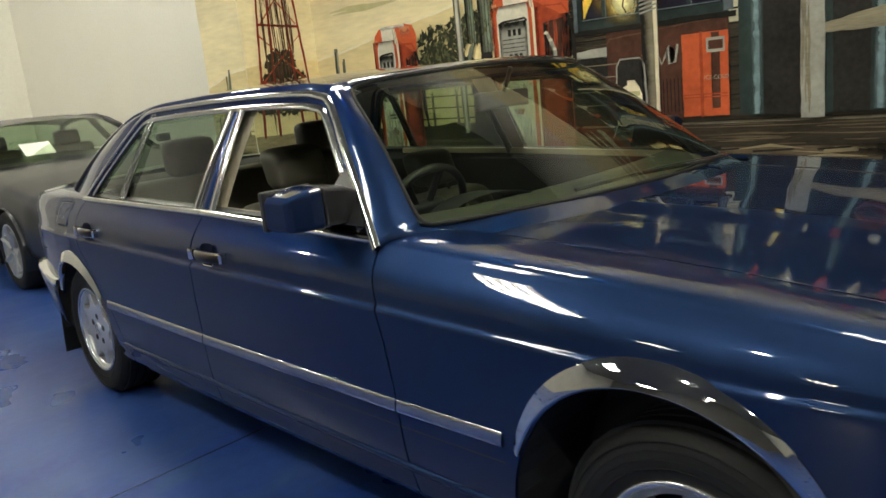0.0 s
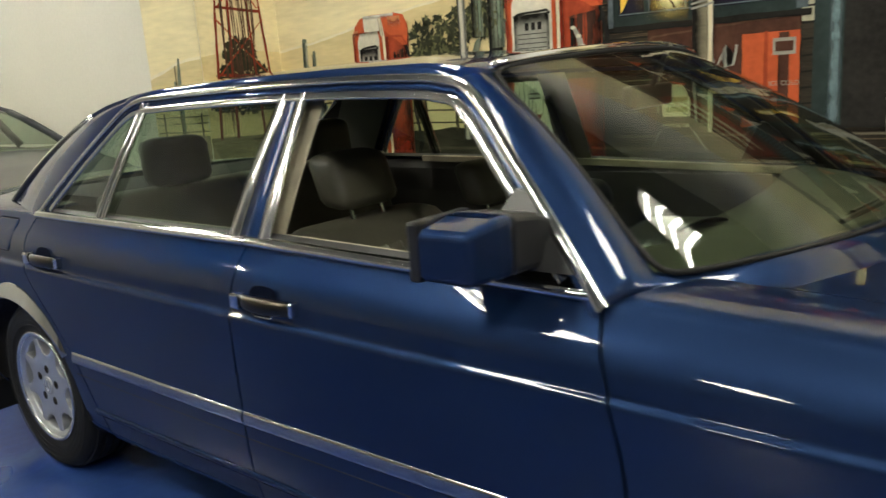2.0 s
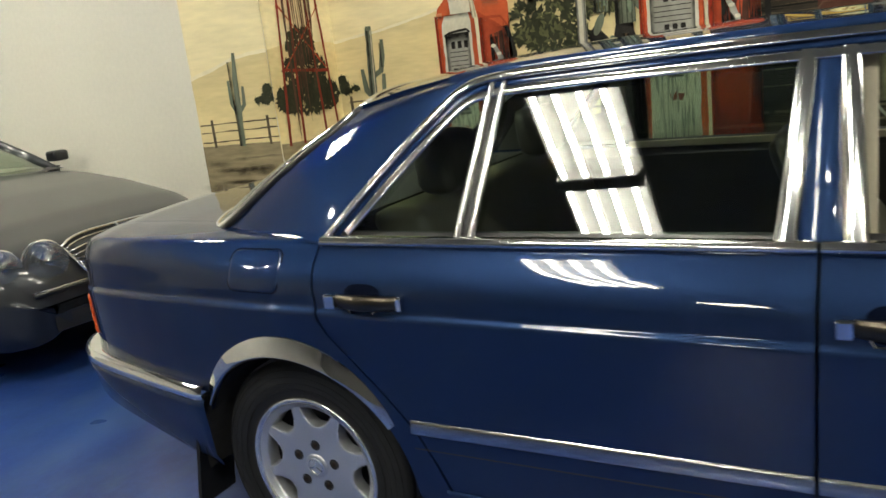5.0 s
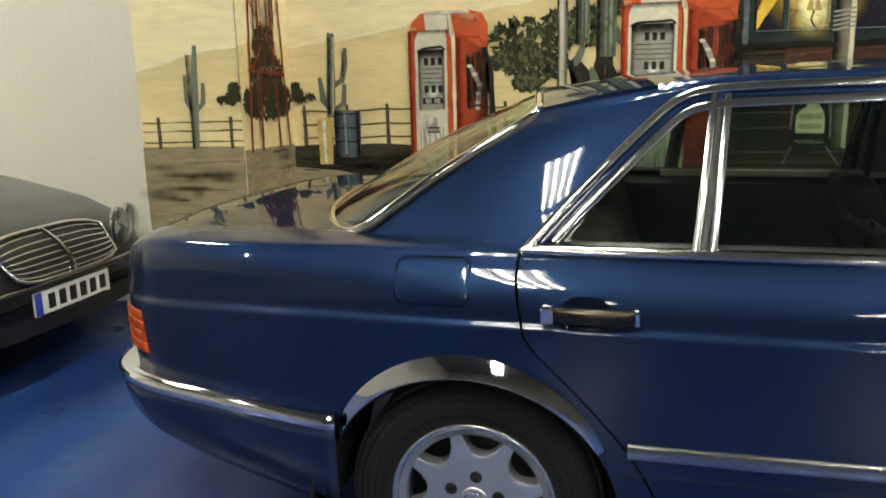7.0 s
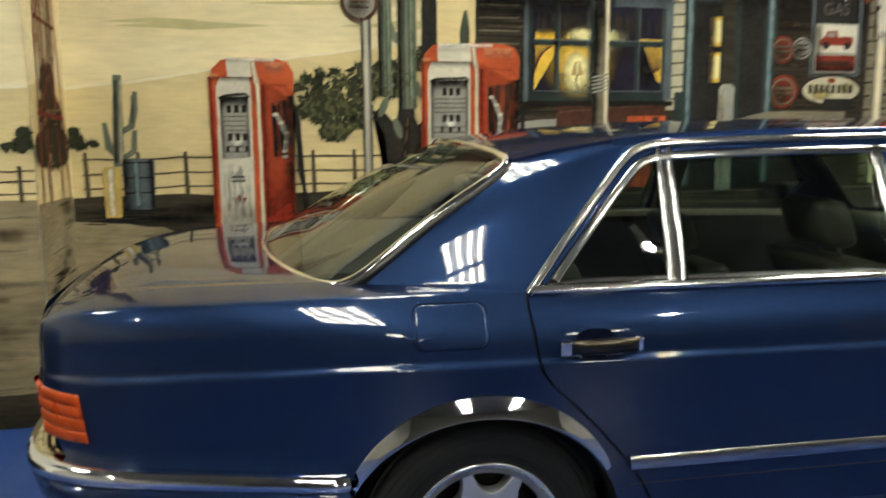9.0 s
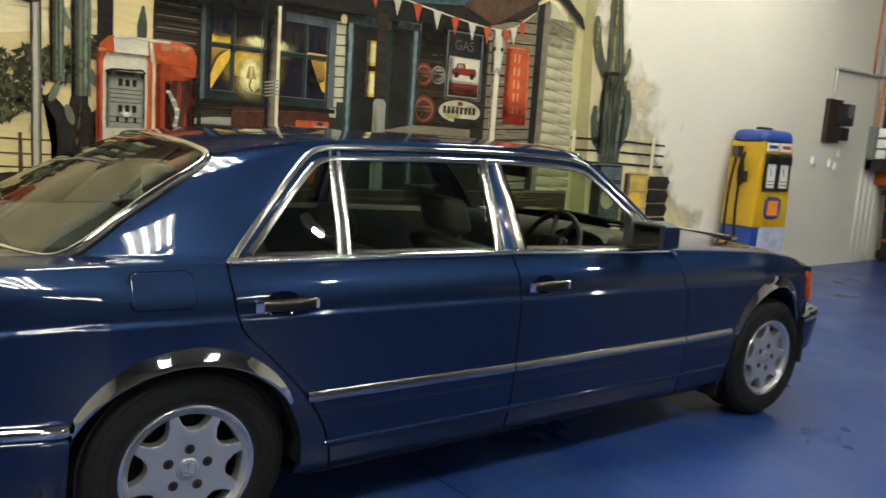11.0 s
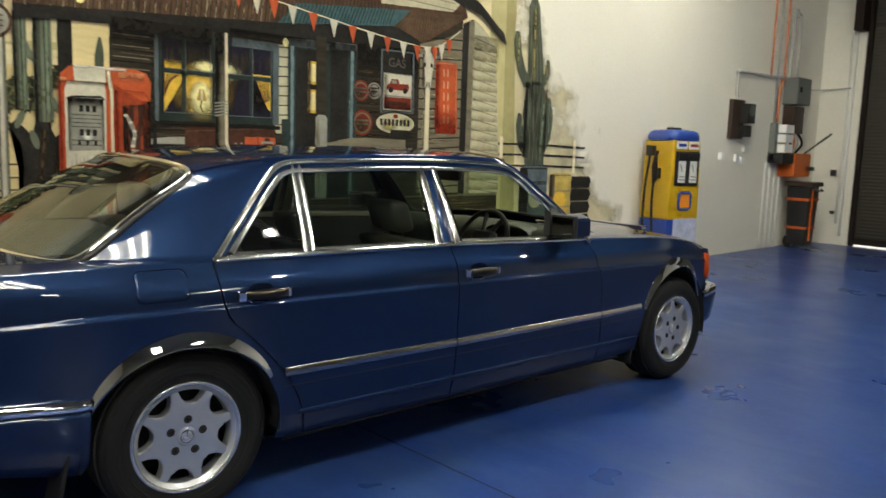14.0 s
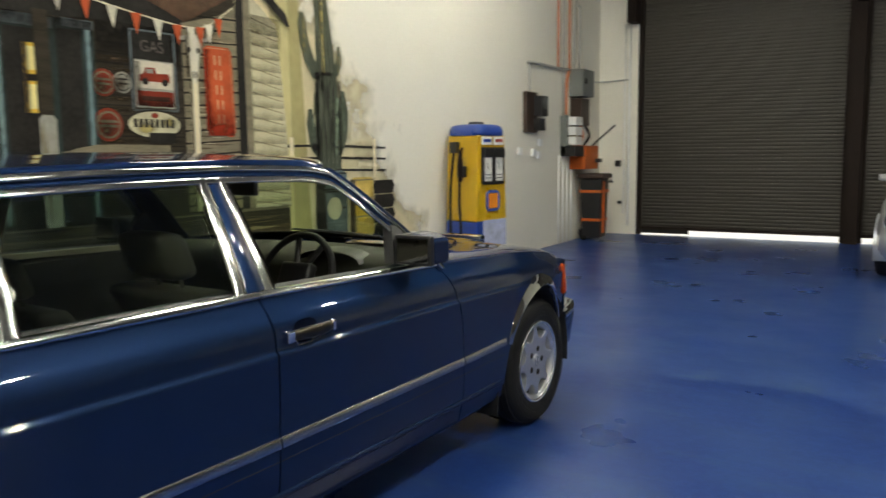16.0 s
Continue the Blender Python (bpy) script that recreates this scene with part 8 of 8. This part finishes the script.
def petrol_pump():
    p = empty("petrol_pump", Matrix.Translation((3.70, -3.03, 0)) @ Matrix.Rotation(radians(-10), 4, 'Z'), "vintage yellow and blue petrol pump standing against the wall", "petrol pump")
    W, D = 0.275, 0.215

    def body(nm, z0, z1, material, w0=W, w1=W, lab=""):
        bm = box(-D, D, -w0, w0, z0, z1)
        for v in bm.verts:
            if v.co.z > (z0 + z1) / 2:
                v.co.y *= w1 / w0
        return mod_bevel(part(nm, bm, material, p, lab), 0.02, 3)
    body("plinth", 0.0, 0.06, BLACK, W + 0.01, W + 0.01)
    body("lower_body", 0.06, 0.62, PBLUE, W, W, "blue lower casing")
    body("upper_body", 0.62, 1.55, YEL, W, W - 0.035, "yellow upper casing")
    rows = []
    for z, f in ((1.545, 1.06), (1.56, 1.10), (1.60, 1.10), (1.645, 1.02), (1.665, 0.85), (1.672, 0.5), (1.673, 0.02)):
        row = []
        for k in range(32):
            t = k * math.tau / 32
            c, d = math.cos(t), math.sin(t)
            row.append((D * f * math.copysign(abs(c) ** 0.5, c), (W - 0.03) * f * math.copysign(abs(d) ** 0.5, d), z))
        rows.append(row)
    part("cap", fix(sheet(rows, closed=True)), PBLUE, p, "rounded blue cap", True)
    mod_bevel(part("finial", box(-0.05, 0.05, -0.08, 0.08, 1.67, 1.70), BLACK, p), 0.01)
    # front face looks along -x
    f = -D - 0.004
    for y, mm in ((0.105, PBLUE), (-0.105, BRED_P)):
        mod_bevel(part("name_plate", box(f - 0.012, f, y - 0.092, y + 0.092, 1.445, 1.535), DIAL, p, "pale name plate with a coloured bar"), 0.006)
        part("name_bar", box(f - 0.015, f - 0.012, y - 0.065, y + 0.065, 1.475, 1.508), mm, p)
    mod_bevel(part("dial_frame", box(f - 0.020, f, -0.205, 0.205, 1.02, 1.42), BLACK, p), 0.02, 3)
    for y in (-0.100, 0.100):
        mod_bevel(part("dial_hood", box(f - 0.045, f - 0.020, y - 0.088, y + 0.088, 1.31, 1.405), BLACK, p), 0.02, 3)
        mod_bevel(part("dial", box(f - 0.025, f - 0.020, y - 0.062, y + 0.062, 1.055, 1.315), DIAL, p, "white gauge dial"), 0.004)
        part("dial_needle", tube([(f - 0.027, y, 1.18), (f - 0.027, y + 0.03, 1.27)], 0.004, 5), BLACK, p)
        for z in (1.09, 1.125):
            part("dial_mark", tube([(f - 0.027, y - 0.045, z), (f - 0.027, y + 0.045, z)], 0.005, 5), BLACK, p)
    part("badge", tube([(f - 0.004, 0.105 * math.copysign(abs(math.cos(t)) ** 0.4, math.cos(t)), 0.84 + 0.10 * math.copysign(abs(math.sin(t)) ** 0.4, math.sin(t))) for t in np.linspace(0.2, math.tau + 0.2, 25)[:-1]], 0.018, 6, closed=True), PBLUE, p, "blue-edged badge")
    part("badge_face", box(f - 0.012, f, -0.085, 0.085, 0.76, 0.92), BADGE, p, "orange badge face")
    part("faded_panel", box(f - 0.006, f, -0.25, 0.17, 0.10, 0.63), FADED, p, "torn faded blue and white panel")
    # nozzle and hoses on the sides
    s = W + 0.01
    mod_bevel(part("nozzle_holder", box(-0.08, 0.02, s - 0.02, s + 0.04, 1.10, 1.22), BLACK, p), 0.01)
    part("nozzle", tube([(-0.05, s + 0.03, 1.42), (-0.04, s + 0.05, 1.34), (-0.03, s + 0.045, 1.22), (-0.03, s + 0.03, 1.12), (-0.02, s + 0.04, 1.05)], [0.012, 0.020, 0.034, 0.03, 0.02], 8), STEEL, p, "", True)
    part("hose", tube(smoothline([(-0.02, s + 0.04, 1.06), (-0.03, s + 0.06, 0.8), (-0.06, s + 0.07, 0.4), (0.0, s + 0.09, 0.13), (0.07, s + 0.08, 0.45), (0.10, s + 0.05, 0.95), (0.08, s + 0.01, 1.38)], 40), 0.014, 8), RUBBER, p, "", True)
    part("hose_outlet", box(0.04, 0.13, s - 0.05, s + 0.03, 1.36, 1.48), BLACK, p)
    part("hose", tube(smoothline([(0, -s + 0.02, 1.30), (0.03, -s - 0.07, 1.22), (0.05, -s - 0.09, 0.9), (0.06, -s - 0.15, 0.45), (0.07, -s - 0.22, 0.07), (0.11, -s - 0.25, 0.016)], 40), 0.014, 8), RUBBER, p, "", True)
    part("side_bracket", box(-0.03, 0.05, -s - 0.03, -s + 0.02, 1.40, 1.50), BLACK, p)
    return p


petrol_pump()

# ---- services on the wall beyond the pump ----
def wallbox(name, y0, y1, z0, z1, depth, material, label, category, bevel=0.006):
    ob = thing(name, box(XE - depth, XE, min(y0, y1), max(y0, y1), z0, z1), material, label, category)
    return mod_bevel(ob, bevel)


mt = wallbox("meter_board", -4.94, -5.30, 1.63, 2.17, 0.06, BAKE, "dark brown electricity meter board on the wall", "meter board")
part("meter", box(XE - 0.17, XE - 0.06, -5.40, -5.18, 1.85, 2.12), BLACK, mt, "black meter case")
part("meter_face", fix(lathe([(0, -0.21), (0.085, -0.205), (0.09, -0.06)], 20, "X", centre=(XE + 0.03, -5.30, 2.03))), GREYBOX, mt)
part("fuse_box", box(XE - 0.15, XE - 0.06, -5.36, -5.16, 1.66, 1.82), BLACK, mt)
gbx = wallbox("switch_box", -6.63, -7.12, 2.20, 2.60, 0.22, GREYBOX, "grey steel switch box with conduits on the wall", "switch box")
part("door", box(XE - 0.228, XE - 0.222, -7.10, -6.65, 2.22, 2.58), GREYBOX, gbx)
part("latch", box(XE - 0.245, XE - 0.228, -6.74, -6.69, 2.38, 2.46), STEEL, gbx)
wallbox("isolator", -6.68, -7.04, 1.76, 2.17, 0.18, BAKE, "rusty brown isolator under the switch box", "isolator")
brk = wallbox("breaker_panel", -6.27, -6.36, 1.32, 1.90, 0.10, GREYBOX, "grey panel with three white breaker units", "breaker panel")
for k in range(3):
    part("breaker", box(XE - 0.22, XE - 0.02, -6.63, -6.36, 1.47 + 0.145 * k, 1.59 + 0.145 * k), WHITE, brk, "white breaker unit")
part("breaker_base", box(XE - 0.24, XE - 0.02, -6.65, -6.27, 1.30, 1.45), BLACK, brk)
orb = wallbox("orange_switchgear", -6.66, -7.26, 1.10, 1.46, 0.26, ORANGE, "orange electrical switch box with a lever", "switch box", 0.015)
part("lever", box(XE - 0.34, XE - 0.26, -7.21, -7.10, 1.20, 1.26), BLACK, orb)
part("rod", tube([(XE - 0.2, -7.12, 1.46), (XE - 0.45, -7.48, 1.78)], 0.014, 6), BLACK, orb)
for k in range(4):
    part("cable", tube(smoothline([(XE - 0.1, -6.71 - 0.1 * k, 1.46), (XE - 0.16, -6.68 - 0.14 * k, 1.62), (XE - 0.10, -6.71 - 0.09 * k, 1.82)], 14), 0.018, 6), (RUBBER, OPIPE, PIPE, RUBBER)[k], orb)


def conduit(pts, r, material, label):
    return thing("conduit", tube(smoothline(pts, 8 * len(pts)) if len(pts) > 2 else pts, r, 8), material, label, "conduit", "wall conduits", smooth=True)


conduit([(XE - 0.03, -6.11, 2.58), (XE - 0.03, -6.11, 5.9)], 0.016, OPIPE, "orange vertical electrical conduit on the wall")
conduit([(XE - 0.03, -6.33, 1.9), (XE - 0.03, -6.33, 5.9)], 0.018, PIPE, "grey vertical electrical conduit on the wall")
conduit([(XE - 0.03, -6.56, 2.60), (XE - 0.03, -6.56, 5.9)], 0.018, OPIPE, "orange vertical electrical conduit on the wall")
conduit([(XE - 0.03, -6.45, 1.92), (XE - 0.03, -6.45, 2.35), (XE - 0.03, -6.56, 2.62)], 0.022, OPIPE, "orange conduit bending into the switch box")
conduit([(XE - 0.03, -5.08, 2.17), (XE - 0.03, -5.08, 2.50), (XE - 0.03, -5.14, 2.56), (XE - 0.03, -6.06, 2.57), (XE - 0.03, -6.65, 2.59)], 0.020, PIPE, "grey conduit from the meter board to the switch box")
conduit([(XE - 0.03, -6.99, 2.60), (XE - 0.03, -6.99, 3.45), (XE - 0.03, -6.89, 3.56), (XE - 0.03, -6.78, 3.54), (XE - 0.03, -6.74, 2.6)], 0.022, PIPE, "grey conduit with a bend above the switch box")
conduit([(XE - 0.05, -7.12, 2.45), (3.9, -7.9, 2.50), (3.5, YS + 0.03, 2.53)], 0.012, PIPE, "thin grey conduit crossing to the door wall")
for k in range(4):
    y = -6.18 - 0.17 * k
    conduit([(XE - 0.025, y, 1.32), (XE - 0.025, y, 0.0)], 0.014, WHITE, "white-painted pipe running down the wall")
conduit([(3.56, YS + 0.03, 0.35), (3.56, YS + 0.03, 3.4)], 0.014, WHITE, "white-painted pipe beside the roller door")
conduit([(3.48, YS + 0.05, 0.15), (3.48, YS + 0.05, 3.5)], 0.022, WHITE, "white-painted door guide pipe")
for y, z in ((-5.42, 1.50), (-5.36, 1.33), (-4.75, 1.38), (-5.2, 1.36)):
    wallbox("wall_socket", y, y - 0.10, z - 0.05, z + 0.05, 0.04, WHITE, "small white electrical socket on the wall", "socket")
thing("door_switch", box(3.62, 3.70, YS, YS + 0.06, 1.12, 1.22), BLACK, "small black switch on the door wall", "switch")
thing("door_switch", box(3.60, 3.66, YS, YS + 0.04, 0.50, 0.55), BLACK, "small black switch on the door wall", "switch")


def bin_():
    """Dark tall bin with orange bands and lid."""
    b = empty("rubbish_bin", Matrix.Translation((3.72, -7.02, 0)) @ Matrix.Diagonal((0.8, 0.68, 1, 1)), "dark wheeled bin with orange bands in the corner", "bin")
    bm = box(-0.22, 0.22, -0.28, 0.28, 0.04, 0.96)
    for v in bm.verts:
        if v.co.z < 0.5:
            v.co.x *= 0.82
            v.co.y *= 0.82
    mod_bevel(part("body", bm, BLACK, b), 0.03, 3)
    mod_bevel(part("lid", box(-0.26, 0.26, -0.36, 0.31, 0.96, 1.03), BAKE, b), 0.02, 3)
    for z in (0.30, 0.74):
        w = lerp(z, [0.08, 0.92], [0.82, 1.0])
        part("band", box(-0.225 * w - 0.004, 0.225 * w + 0.004, -0.285 * w - 0.004, 0.285 * w + 0.004, z, z + 0.04), ORANGE, b, "orange band")
    part("upright_band", box(-0.232, -0.20, 0.06, 0.12, 0.12, 0.92), ORANGE, b, "orange band")
    part("handle", tube([(-0.26, -0.2, 0.93), (-0.31, -0.2, 0.90), (-0.31, 0.2, 0.90), (-0.26, 0.2, 0.93)], 0.014, 6), BLACK, b)
    for y in (-0.2, 0.2):
        part("wheel", fix(lathe([(0, -0.03), (0.09, -0.03), (0.10, 0), (0.09, 0.03), (0, 0.03)], 20, centre=(0.15, y, 0.10))), RUBBER, b)
    return b


bin_()
